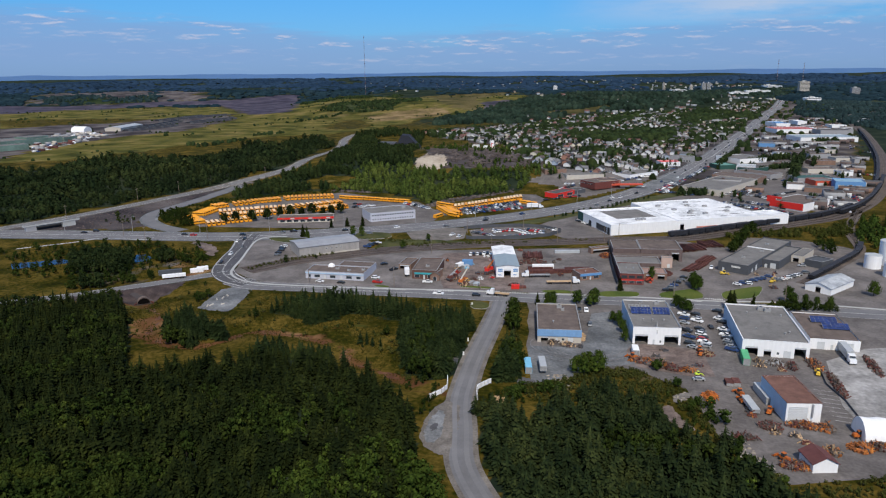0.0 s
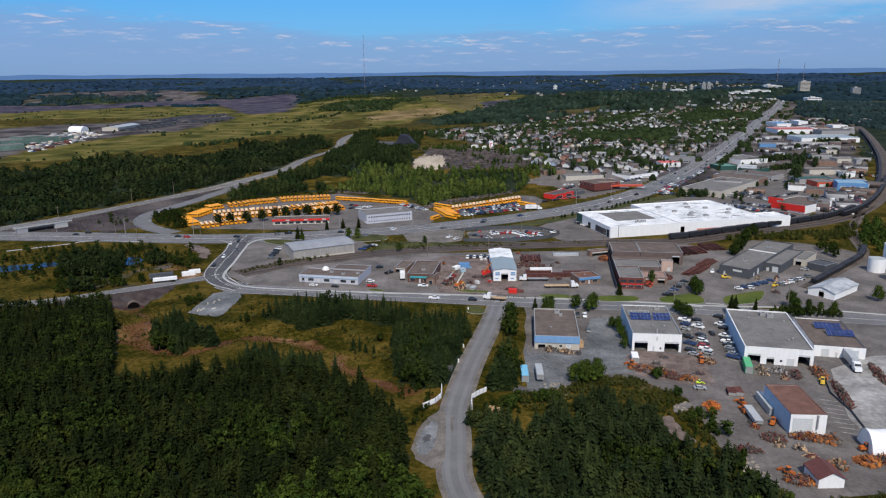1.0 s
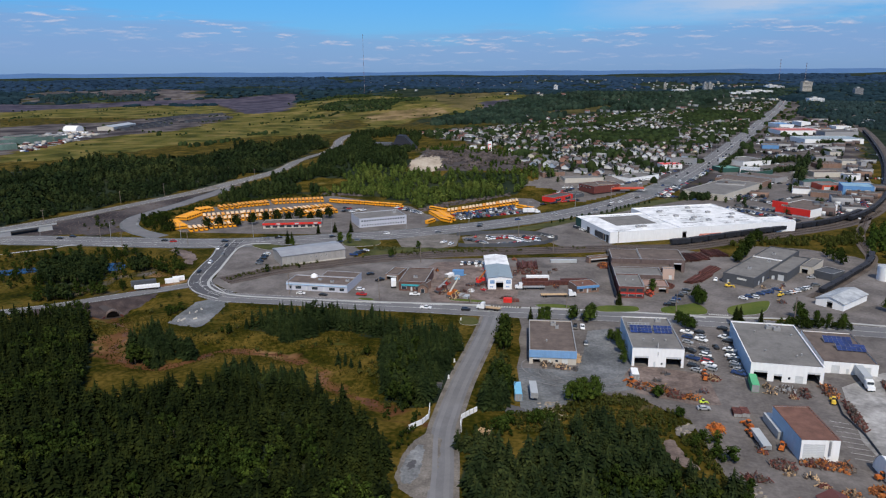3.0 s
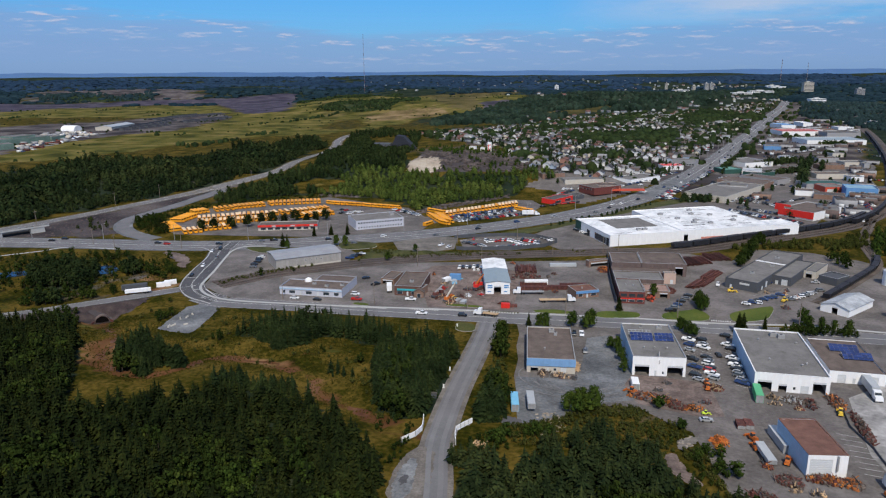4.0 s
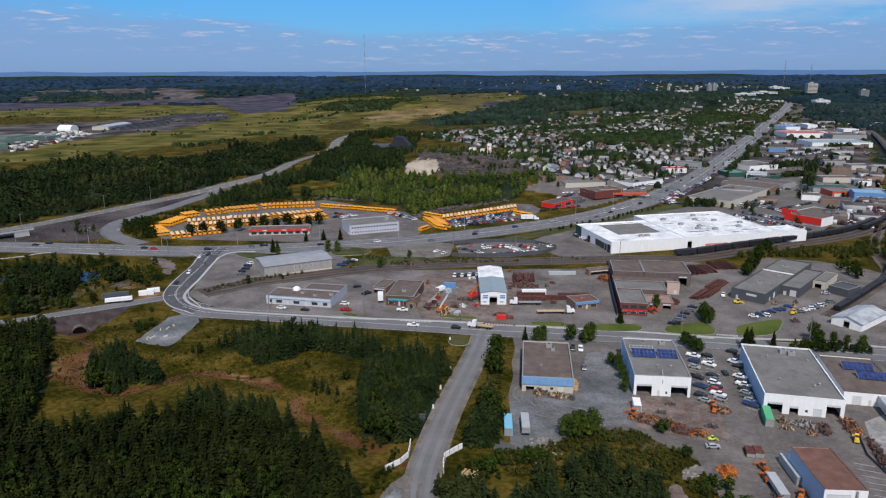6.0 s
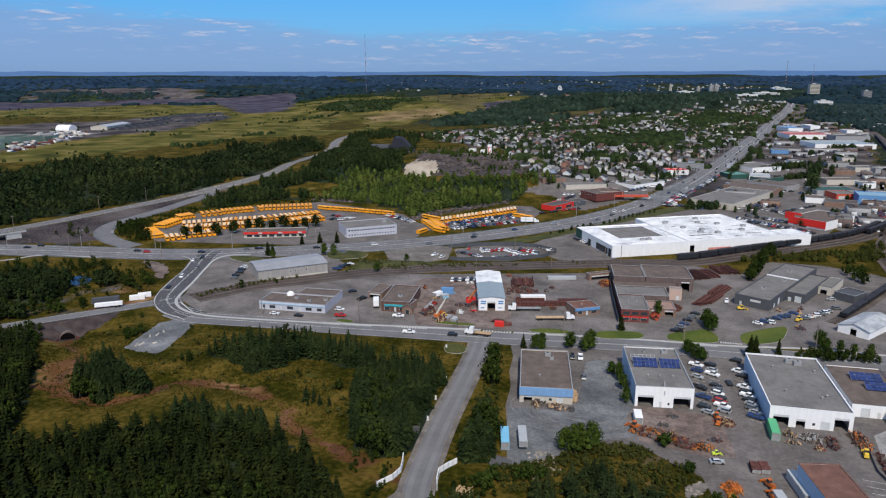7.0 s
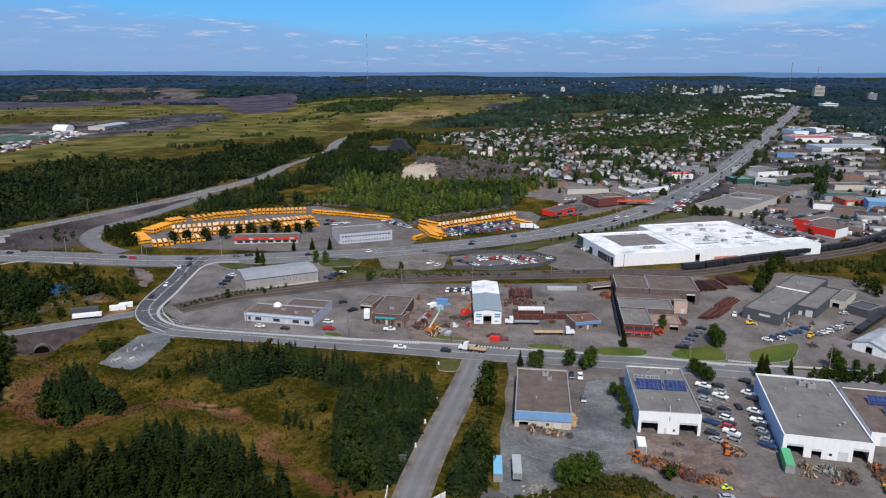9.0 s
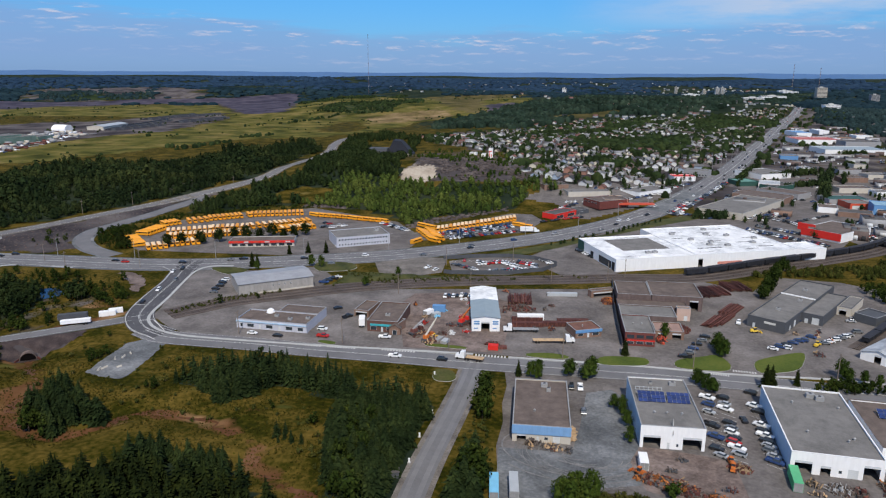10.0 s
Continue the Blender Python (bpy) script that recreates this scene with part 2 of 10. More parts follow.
BRICK_TAN = material("tan_brick_wall", about(0.23, 0.145, 0.11, 0.15), 0.5, 18, 0.9, stain=0.25, stain_scale=0.6, streak=0.3)
GREEN_WALL = material("dark_green_panel", about(0.03, 0.085, 0.07, 0.15), 0.4, 12, 0.6)
RED_PANEL = material("red_fascia", about(0.62, 0.03, 0.022, 0.08), 0.3, 12, 0.5)
ORANGE_PANEL = material("orange_red_fascia", about(0.55, 0.085, 0.045, 0.1), 0.3, 12, 0.5)
# flat near-black panels of this stand in for the shade inside openings
OPENING_SHADE = material("opening_shade", about(0.03, 0.03, 0.032, 0.2), 0.5, 5, 0.9)
GLASS = material("window_glass", about(0.03, 0.04, 0.05, 0.2), 0.3, 4, 0.08, spec=0.6)
DOOR_PALE = material("roller_door", about(0.55, 0.57, 0.58, 0.08), 0.4, 12, 0.6)
SOLAR = material("solar_cell", about(0.022, 0.042, 0.15, 0.3), 0.5, 6, 0.15, spec=0.5, each=0.3)
STEEL = material("galvanised_steel", about(0.33, 0.33, 0.33, 0.2), 0.6, 10, 0.65, 0.25)
RUST = material("rusty_steel", [(0.04, 0.018, 0.016), (0.1, 0.036, 0.03), (0.17, 0.07, 0.052)], 0.8, 6, 0.85, each=0.3, island=0.45)
SCRAP_GREY = material("dirty_steel", [(0.045, 0.034, 0.028), (0.095, 0.075, 0.064), (0.2, 0.17, 0.15)], 0.7, 6, 0.8, island=0.5)
SCRAP_ORANGE = material("worn_orange_paint", [(0.08, 0.038, 0.024), (0.3, 0.1, 0.028), (0.6, 0.22, 0.04)], 0.5, 6, 0.75, island=0.5)
MACHINE = material("orange_machine_paint", [(0.2, 0.06, 0.025), (0.46, 0.12, 0.022), (0.6, 0.18, 0.03)], 0.9, 6, 0.6, each=0.2)
YELLOW_MACHINE = material("yellow_machine_paint", about(0.75, 0.5, 0.06, 0.1), 0.5, 6, 0.6)
LIME = material("lime_paint", about(0.6, 0.75, 0.08, 0.1), 0.5, 6, 0.6)
TIMBER = material("pallet_wood", about(0.42, 0.29, 0.17, 0.25), 0.8, 8, 0.85, each=0.3)
BIN_GREEN = material("green_paint", about(0.1, 0.42, 0.2, 0.12), 0.5, 8, 0.6)
BIN_BLUE = material("blue_container_paint", about(0.2, 0.5, 0.72, 0.1), 0.5, 8, 0.5)
BUS_YELLOW = material("school_bus_yellow", about(0.78, 0.33, 0.02, 0.1), 0.6, 6, 0.4, each=0.12)
BUS_PALE = material("faded_bus_roof", about(0.82, 0.6, 0.36, 0.06), 0.6, 6, 0.5, each=0.1)
BUS_DARK = material("bus_window", about(0.025, 0.022, 0.02, 0.2), 0.6, 6, 0.1, spec=0.5)
TYRE = material("tyre_rubber", about(0.02, 0.02, 0.021, 0.2), 2, 6, 0.9)
WAGON = material("black_wagon_paint", about(0.022, 0.023, 0.028, 0.3), 0.4, 8, 0.55, each=0.3)
SLAG = material("black_stockpile", about(0.03, 0.032, 0.042, 0.3), 0.05, 12, 0.9)
POLE = material("weathered_pole", about(0.2, 0.16, 0.13, 0.2), 0.6, 8, 0.9)
BARK = material("bark", about(0.09, 0.07, 0.055, 0.3), 1.5, 6, 0.95)
PAINTS = {
    "white": material("white_car_paint", about(0.78, 0.79, 0.8, 0.04), 1, 6, 0.25, spec=0.5),
    "black": material("black_car_paint", about(0.018, 0.019, 0.022, 0.2), 1, 6, 0.2, spec=0.5),
    "grey": material("grey_car_paint", about(0.2, 0.21, 0.22, 0.1), 1, 6, 0.25, 0.3, spec=0.5),
    "silver": material("silver_car_paint", about(0.48, 0.49, 0.5, 0.06), 1, 6, 0.3, 0.4, spec=0.5),
    "blue": material("dark_blue_car_paint", about(0.03, 0.06, 0.16, 0.1), 1, 6, 0.25, spec=0.5),
    "red": material("red_car_paint", about(0.42, 0.025, 0.02, 0.1), 1, 6, 0.25, spec=0.5),
}
# CONIFER holds the west wood's shade in its colour; two brighter lit copies follow
CONIFER = material("conifer_needles", [(0.0045, 0.008, 0.0026), (0.011, 0.0165, 0.0042), (0.031, 0.039, 0.0085)], 0.13, 9, 0.95, island=0.25, world_space=True, spec=0.04)
LIT_SPRUCE = material("lit_stand_needles", [(0.007, 0.013, 0.005), (0.0165, 0.027, 0.009), (0.041, 0.055, 0.0155)], 0.12, 10, 0.95, island=0.25, world_space=True, spec=0.04)
LIT_EAST_SPRUCE = material("lit_east_needles", [(0.0068, 0.013, 0.0052), (0.0165, 0.0255, 0.009), (0.046, 0.056, 0.0165)], 0.1, 10, 0.95, island=0.3, world_space=True, spec=0.04)
YOUNG_LEAF = material("young_leaves", [(0.014, 0.028, 0.005), (0.034, 0.054, 0.009), (0.075, 0.1, 0.017)], 0.12, 9, 0.95, island=0.3, world_space=True, spec=0.04)
WOOD_LEAF = material("wood_leaves", [(0.009, 0.016, 0.0035), (0.021, 0.034, 0.0065), (0.052, 0.066, 0.012)], 0.12, 9, 0.95, island=0.3, world_space=True, spec=0.04)
LEAF = material("broad_leaves", [(0.012, 0.024, 0.005), (0.028, 0.047, 0.008), (0.06, 0.082, 0.014)], 0.04, 12, 0.95, island=0.4, world_space=True, spec=0.05)
SCRUB_LEAF = material("mixed_bush_leaves", [(0.013, 0.02, 0.004), (0.036, 0.042, 0.009), (0.08, 0.075, 0.02)], 0.12, 9, 0.95, island=0.4, world_space=True, spec=0.04)
SCRUB = material("scrub_leaves", [(0.022, 0.03, 0.005), (0.044, 0.05, 0.009), (0.085, 0.08, 0.018)], 0.1, 9, 0.9, island=0.25, world_space=True, spec=0.15)
HILL_LEAF = material("hillside_leaves", [(0.0078, 0.0145, 0.0055), (0.018, 0.029, 0.009), (0.044, 0.056, 0.016)], 0.04, 12, 0.95, island=0.4, world_space=True, spec=0.04)
RIDGE_LEAF = material("ridge_leaves", [(0.006, 0.0115, 0.005), (0.014, 0.023, 0.008), (0.04, 0.049, 0.015)], 0.022, 10, 0.95, island=0.5, world_space=True, spec=0.04)
GARDEN_LEAF = material("garden_leaves", [(0.008, 0.0155, 0.006), (0.0185, 0.03, 0.011), (0.041, 0.055, 0.017)], 0.04, 14, 0.95, island=0.45, world_space=True, spec=0.04)
BIRCH_LEAF = material("birch_leaves", [(0.018, 0.034, 0.008), (0.05, 0.072, 0.015), (0.11, 0.128, 0.028)], 0.035, 11, 0.95, island=0.45, world_space=True, spec=0.04)
BELT_LEAF = material("belt_leaves", [(0.0075, 0.0155, 0.0105), (0.0165, 0.0295, 0.0205), (0.037, 0.053, 0.034)], 0.02, 14, 0.95, island=0.4, world_space=True, spec=0.04)
# aerial haze is mixed into the next three leaf colours as blue
DISTANT_HAZE_LEAF = material("hazed_distant_woods", [(0.007, 0.017, 0.024), (0.013, 0.028, 0.037), (0.023, 0.043, 0.052)], 0.003, 12, 1.0, island=0.15, world_space=True, spec=0.02)
HORIZON_HAZE_LEAF = material("hazed_horizon_woods", [(0.012, 0.027, 0.052), (0.019, 0.039, 0.07), (0.028, 0.053, 0.09)], 0.003, 12, 1.0, island=0.12, world_space=True, spec=0.02)
FAR_HAZE_LEAF = material("far_woods", [(0.007, 0.016, 0.017), (0.015, 0.03, 0.031), (0.03, 0.049, 0.046)], 0.004, 12, 0.95, island=0.3, world_space=True, spec=0.1)


def ground_material():
    """Meadow, with bare mud, grey fill, dry gold grass and a dark green tone laid in by the cover attribute."""
    m = material("meadow", [(0.01, 0.0125, 0.002), (0.028, 0.028, 0.003), (0.068, 0.058, 0.007), (0.15, 0.1, 0.022)], 0.06, 9, 0.95, world_space=True, bump_depth=0.25, spec=0.03)
    nt = m.node_tree
    bsdf = nt.nodes["Principled BSDF"]
    colour = bsdf.inputs["Base Color"].links[0].from_socket
    cover = nt.nodes.new("ShaderNodeAttribute")
    cover.attribute_name = "cover"
    split = nt.nodes.new("ShaderNodeSeparateColor")
    nt.links.new(cover.outputs["Color"], split.inputs[0])
    place = nt.nodes.new("ShaderNodeNewGeometry").outputs["Position"]
    rough = nt.nodes.new("ShaderNodeTexNoise")
    rough.inputs["Scale"].default_value, rough.inputs["Detail"].default_value = 0.07, 8
    nt.links.new(place, rough.inputs[0])
    tones = nt.nodes.new("ShaderNodeTexNoise")
    tones.inputs["Scale"].default_value, tones.inputs["Detail"].default_value = 0.02, 10
    nt.links.new(place, tones.inputs[0])
    more = nt.nodes.new("ShaderNodeAttribute")
    more.attribute_name = "far_cover"
    split_far = nt.nodes.new("ShaderNodeSeparateColor")
    nt.links.new(more.outputs["Color"], split_far.inputs[0])
    kinds = (("Red", [(0.055, 0.024, 0.011), (0.125, 0.06, 0.027), (0.32, 0.2, 0.105)]),
             ("Green", [(0.035, 0.031, 0.034), (0.075, 0.066, 0.068), (0.14, 0.125, 0.12)]),
             ("Blue", [(0.036, 0.042, 0.01), (0.1, 0.094, 0.023), (0.18, 0.14, 0.048)]),
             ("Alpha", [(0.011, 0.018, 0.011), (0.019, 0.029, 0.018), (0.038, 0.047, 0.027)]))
    sources = [cover.outputs["Alpha"] if n == "Alpha" else split.outputs[n] for n, _ in kinds]
    far_kinds = (("Red", [(0.036, 0.034, 0.05), (0.06, 0.054, 0.076), (0.09, 0.08, 0.102)]),
                 ("Green", [(0.05, 0.046, 0.016), (0.09, 0.075, 0.03), (0.13, 0.105, 0.05)]),
                 ("Blue", [(0.09, 0.07, 0.032), (0.17, 0.12, 0.06), (0.26, 0.185, 0.1)]),
                 ("Alpha", [(0.01, 0.019, 0.008), (0.019, 0.031, 0.013), (0.035, 0.05, 0.02)]))
    sources += [more.outputs["Alpha"] if n == "Alpha" else split_far.outputs[n] for n, _ in far_kinds]
    for (name, stops), source in zip(kinds + far_kinds, sources):
        ramp = nt.nodes.new("ShaderNodeValToRGB")
        for i, c in enumerate(stops):
            e = ramp.color_ramp.elements[i] if i < 2 else ramp.color_ramp.elements.new(0.5)
            e.position, e.color = 0.36 + 0.14 * i, (*c, 1)
        nt.links.new(tones.outputs[0], ramp.inputs[0])
        edge = nt.nodes.new("ShaderNodeMath")
        edge.operation = "ADD"
        nt.links.new(source, edge.inputs[0])
        nt.links.new(rough.outputs[0], edge.inputs[1])
        step = nt.nodes.new("ShaderNodeMapRange")
        step.inputs["From Min"].default_value, step.inputs["From Max"].default_value = 0.88, 1.08
        nt.links.new(edge.outputs[0], step.inputs[0])
        mix = nt.nodes.new("ShaderNodeMix")
        mix.data_type = "RGBA"
        nt.links.new(step.outputs[0], mix.inputs["Factor"])
        nt.links.new(colour, mix.inputs["A"])
        nt.links.new(ramp.outputs[0], mix.inputs["B"])
        colour = mix.outputs["Result"]
    nt.links.new(colour, bsdf.inputs["Base Color"])
    return m


GROUND = ground_material()
rng = np.random.default_rng(7)


# ---- mesh tools ----
class Geo:
    """Collects faces, then makes one mesh object of them."""

    def __init__(self):
        self.v, self.f, self.m = [], [], []

    def face(self, pts, mat=0):
        n = len(self.v)
        self.v += [tuple(p) for p in pts]
        self.f.append(tuple(range(n, n + len(pts))))
        self.m.append(mat)

    def solid(self, ring, z0, z1, mat=0, top=None, shrink=1.0):
        """A prism over a ring of (x, y), counter-clockwise; shrink tapers its top."""
        n, k = len(self.v), len(ring)
        cx, cy = sum(p[0] for p in ring) / k, sum(p[1] for p in ring) / k
        self.v += [(x, y, z0) for x, y in ring]
        self.v += [(cx + (x - cx) * shrink, cy + (y - cy) * shrink, z1) for x, y in ring]
        for i in range(k):
            j = (i + 1) % k
            self.f.append((n + i, n + j, n + k + j, n + k + i))
            self.m.append(mat)
        self.f += [tuple(range(n + k, n + 2 * k)), tuple(range(n + k - 1, n - 1, -1))]
        self.m += [mat if top is None else top, mat]
        return self

    def box(self, x0, y0, z0, x1, y1, z1, mat=0, top=None, shrink=1.0):
        return self.solid(((x0, y0), (x1, y0), (x1, y1), (x0, y1)), z0, z1, mat, top, shrink)

    def tube(self, x, y, z0, z1, r0, r1, k=8, mat=0):
        n = len(self.v)
        for r, z in ((r0, z0), (r1, z1)):
            self.v += [(x + r * math.cos(6.2832 * i / k), y + r * math.sin(6.2832 * i / k), z) for i in range(k)]
        for i in range(k):
            j = (i + 1) % k
            self.f.append((n + i, n + j, n + k + j, n + k + i))
            self.m.append(mat)
        self.f += [tuple(range(n + k, n + 2 * k)), tuple(range(n + k - 1, n - 1, -1))]
        self.m += [mat, mat]
        return self

    def profile(self, section, y0, y1, mat=0):
        """A section of (x, z), clockwise seen from -y, drawn out along y."""
        n, k = len(self.v), len(section)
        self.v += [(x, y0, z) for x, z in section] + [(x, y1, z) for x, z in section]
        for i in range(k):
            j = (i + 1) % k
            self.f.append((n + i, n + k + i, n + k + j, n + j))
            self.m.append(mat)
        self.f += [tuple(range(n, n + k)), tuple(range(n + 2 * k - 1, n + k - 1, -1))]
        self.m += [mat, mat]
        return self

    def beam(self, a, b, r, mat=0):
        """A square bar from a to b."""
        a, b = Vector(a), Vector(b)
        d = (b - a).normalized()
        s = d.cross(Vector((0, 0, 1)) if abs(d.z) < 0.9 else Vector((1, 0, 0))).normalized() * r
        t = d.cross(s).normalized() * r
        n = len(self.v)
        for p in (a, b):
            self.v += [tuple(p + s + t), tuple(p - s + t), tuple(p - s - t), tuple(p + s - t)]
        for i in range(4):
            j = (i + 1) % 4
            self.f.append((n + i, n + j, n + 4 + j, n + 4 + i))
            self.m.append(mat)
        self.f += [(n + 3, n + 2, n + 1, n), (n + 4, n + 5, n + 6, n + 7)]
        self.m += [mat, mat]
        return self

    def mesh(self, name, *mats):
        me = bpy.data.meshes.new(name)
        me.from_pydata(self.v, [], self.f)
        for m in mats:
            me.materials.append(m)
        if len(mats) > 1:
            me.polygons.foreach_set("material_index", self.m)
        me.update()
        return me


def part(name, geo, mats, parent, label="", at=None):
    me = geo if isinstance(geo, bpy.types.Mesh) else geo.mesh(name, *(mats if isinstance(mats, (list, tuple)) else (mats,)))
    ob = new(name, me)
    ob.parent = parent
    if at is not None:
        ob.matrix_basis = at
    if label:
        ob["label"] = label
    return ob


def thing(name, label, category, x=0, y=0, z=0, turn=0, group=""):
    """An Empty at a thing's base; turn in degrees."""
    ob = new(name)
    ob.empty_display_size = 0.5
    ob.matrix_basis = pose(x, y, z, 0, 0, turn)
    return tagged(ob, label, category, group)


def bulk(name, verts, tris, mats, index=None, label="", category="", kind="stuff"):
    """One big triangle mesh from arrays."""
    me = bpy.data.meshes.new(name)
    me.vertices.add(len(verts))
    me.vertices.foreach_set("co", np.ascontiguousarray(verts, np.float32).ravel())
    me.loops.add(tris.size)
    me.loops.foreach_set("vertex_index", np.ascontiguousarray(tris, np.int32).ravel())
    me.polygons.add(len(tris))
    me.polygons.foreach_set("loop_start", np.arange(0, tris.size, 3, dtype=np.int32))
    for m in mats:
        me.materials.append(m)
    if index is not None:
        me.polygons.foreach_set("material_index", np.ascontiguousarray(index, np.int32))
    me.update(calc_edges=True)
    return tagged(new(name, me), label, category, "", kind)


def triangles(geo):
    """A Geo as arrays of vertices, triangles and material indices."""
    tri, idx = [], []
    for f, m in zip(geo.f, geo.m):
        for i in range(1, len(f) - 1):
            tri.append((f[0], f[i], f[i + 1]))
            idx.append(m)
    return np.array(geo.v, float), np.array(tri, int), np.array(idx, int)


def scattered(templates, places, choice):
    """Copies of template arrays at rows (x, y, z, turn, width, height), joined."""
    vs, ts, ms, base = [], [], [], 0
    for k, (v, t, m) in enumerate(templates):
        rows = places[choice == k]
        if not len(rows):
            continue
        c, s = np.cos(rows[:, 3])[:, None], np.sin(rows[:, 3])[:, None]
        w, h = rows[:, 4][:, None], rows[:, 5][:, None]
        x = (v[:, 0] * c - v[:, 1] * s) * w + rows[:, 0][:, None]
        y = (v[:, 0] * s + v[:, 1] * c) * w + rows[:, 1][:, None]
        z = v[:, 2] * h + rows[:, 2][:, None]
        vs.append(np.stack([x, y, z], -1).reshape(-1, 3))
        ts.append((t[None] + (np.arange(len(rows)) * len(v))[:, None, None] + base).reshape(-1, 3))
        ms.append(np.tile(m, len(rows)))
        base += len(v) * len(rows)
    return np.concatenate(vs), np.concatenate(ts), np.concatenate(ms)


def inside(poly, x, y):
    """Whether points lie in a polygon of (x, y)."""
    x, y = np.asarray(x, float), np.asarray(y, float)
    hit = np.zeros(x.shape, bool)
    for (ax, ay), (bx, by) in zip(poly, poly[1:] + poly[:1]):
        cross = (ay > y) != (by > y)
        hit ^= cross & (x < (bx - ax) * (y - ay) / (by - ay + 1e-12) + ax)
    return hit


def spread(poly, gap, keep_off=()):
    """Jittered points in a polygon, about gap apart."""
    xs, ys = [p[0] for p in poly], [p[1] for p in poly]
    gx, gy = np.meshgrid(np.arange(min(xs), max(xs), gap), np.arange(min(ys), max(ys), gap * 0.87))
    gx = gx + (np.arange(gx.shape[0]) % 2)[:, None] * gap / 2
    x = gx.ravel() + rng.uniform(-0.42, 0.42, gx.size) * gap
    y = gy.ravel() + rng.uniform(-0.42, 0.42, gx.size) * gap
    ok = inside(poly, x, y)
    for p in keep_off:
        ok &= ~inside(p, x, y)
    return np.stack([x[ok], y[ok]], -1)


def curve_points(pts, step=6.0):
    """A smooth line through plan points."""
    pts = [Vector((p[0], p[1], 0)) for p in pts]
    ext = [2 * pts[0] - pts[1]] + pts + [2 * pts[-1] - pts[-2]]
    out = []
    for a, b, c, d in zip(ext, ext[1:], ext[2:], ext[3:]):
        n = max(2, int((c - b).length / step))
        for i in range(n):
            t = i / n
            out.append(0.5 * ((2 * b) + (c - a) * t + (2 * a - 5 * b + 4 * c - d) * t * t + (3 * b - a - 3 * c + d) * t ** 3))
    return out + [pts[-1]]


def offset_line(line, side):
    out = []
    for i, p in enumerate(line):
        d = (line[min(i + 1, len(line) - 1)] - line[max(i - 1, 0)]).normalized()
        out.append(p + Vector((d.y, -d.x, 0)) * side)
    return out


def ribbon(geo, line, width, lift=0.1, thick=0.0, side=0.0, lie=hgt):
    """A strip along a line, draped over the land; side shifts it to the right."""
    a, b = offset_line(line, side - width / 2), offset_line(line, side + width / 2)
    n = len(geo.v)
    for p, q in zip(a, b):
        zp, zq = lie(p.x, p.y) + lift, lie(q.x, q.y) + lift
        geo.v += [(p.x, p.y, zp), (q.x, q.y, zq), (q.x, q.y, zq - thick - 0.02), (p.x, p.y, zp - thick - 0.02)]
    for i in range(len(line) - 1):
        k = n + 4 * i
        geo.f.append((k + 1, k + 5, k + 4, k))
        geo.m.append(0)
        if thick:
            geo.f += [(k, k + 4, k + 7, k + 3), (k + 2, k + 6, k + 5, k + 1)]
            geo.m += [0, 0]
    return geo


PAVED, WAYS = [], []


def unpaved(pts):
    """Keeps the points that lie off the roads and yards."""
    keep = np.ones(len(pts), bool)
    for poly in PAVED:
        keep &= ~inside(poly, pts[:, 0], pts[:, 1])
    for line, wide in WAYS:
        for p in line:
            keep &= (pts[:, 0] - p.x) ** 2 + (pts[:, 1] - p.y) ** 2 > wide * wide
    return pts[keep]


def rounded(poly, times=2):
    """The outline with its corners cut twice."""
    for _ in range(times):
        poly = [(p[0] * a + q[0] * (1 - a), p[1] * a + q[1] * (1 - a)) for p, q in zip(poly, poly[1:] + poly[:1]) for a in (0.75, 0.25)]
    return poly


def ragged(poly, jag=0.6, step=1.2, seed=1):
    """The outline broken up into short uneven edges."""
    r = random.Random(seed)
    out = []
    for p, q in zip(poly, poly[1:] + poly[:1]):
        n = max(1, round(math.hypot(q[0] - p[0], q[1] - p[1]) / step))
        out += [(p[0] + (q[0] - p[0]) * i / n + r.uniform(-jag, jag), p[1] + (q[1] - p[1]) * i / n + r.uniform(-jag, jag)) for i in range(n)]
    return out


def patch(name, poly, mat, lift, step, label, category):
    """Bare ground that follows the land, as a grid trimmed to an outline."""
    xs, ys = np.arange(min(p[0] for p in poly), max(p[0] for p in poly), step), np.arange(min(p[1] for p in poly), max(p[1] for p in poly), step)
    g = Geo()
    for x in xs:
        for y in ys:
            if inside(poly, np.array([x + step / 2]), np.array([y + step / 2]))[0]:
                g.face([(a, b, hgt(a, b) + lift) for a, b in ((x, y), (x + step, y), (x + step, y + step), (x, y + step))])
    return tagged(new(name, g.mesh(name, mat)), label, category, "", "structure")


def sheet(name, poly, mat, lift, label, category, kind="structure", thick=0.0):
    """A level patch of ground; each lies a little above the one before."""
    lift += 0.004 * len([o for o in scene.objects if o.name.startswith(("lot", "verge"))])
    area = sum(a[0] * b[1] - b[0] * a[1] for a, b in zip(poly, poly[1:] + poly[:1]))
    ring = poly if area > 0 else poly[::-1]
    if name.startswith("lot"):
        PAVED.append(ring)
    g = Geo()
    if thick:
        g.solid(ring, lift - thick, lift)
    else:
        for tri in tessellate_polygon([[Vector((x, y, 0)) for x, y in ring]]):
            p, q, r = (Vector((*ring[i], lift)) for i in tri)
            g.face((p, q, r) if (q - p).cross(r - p).z > 0 else (p, r, q))
    return tagged(new(name, g.mesh(name, mat)), label, category, "", kind)



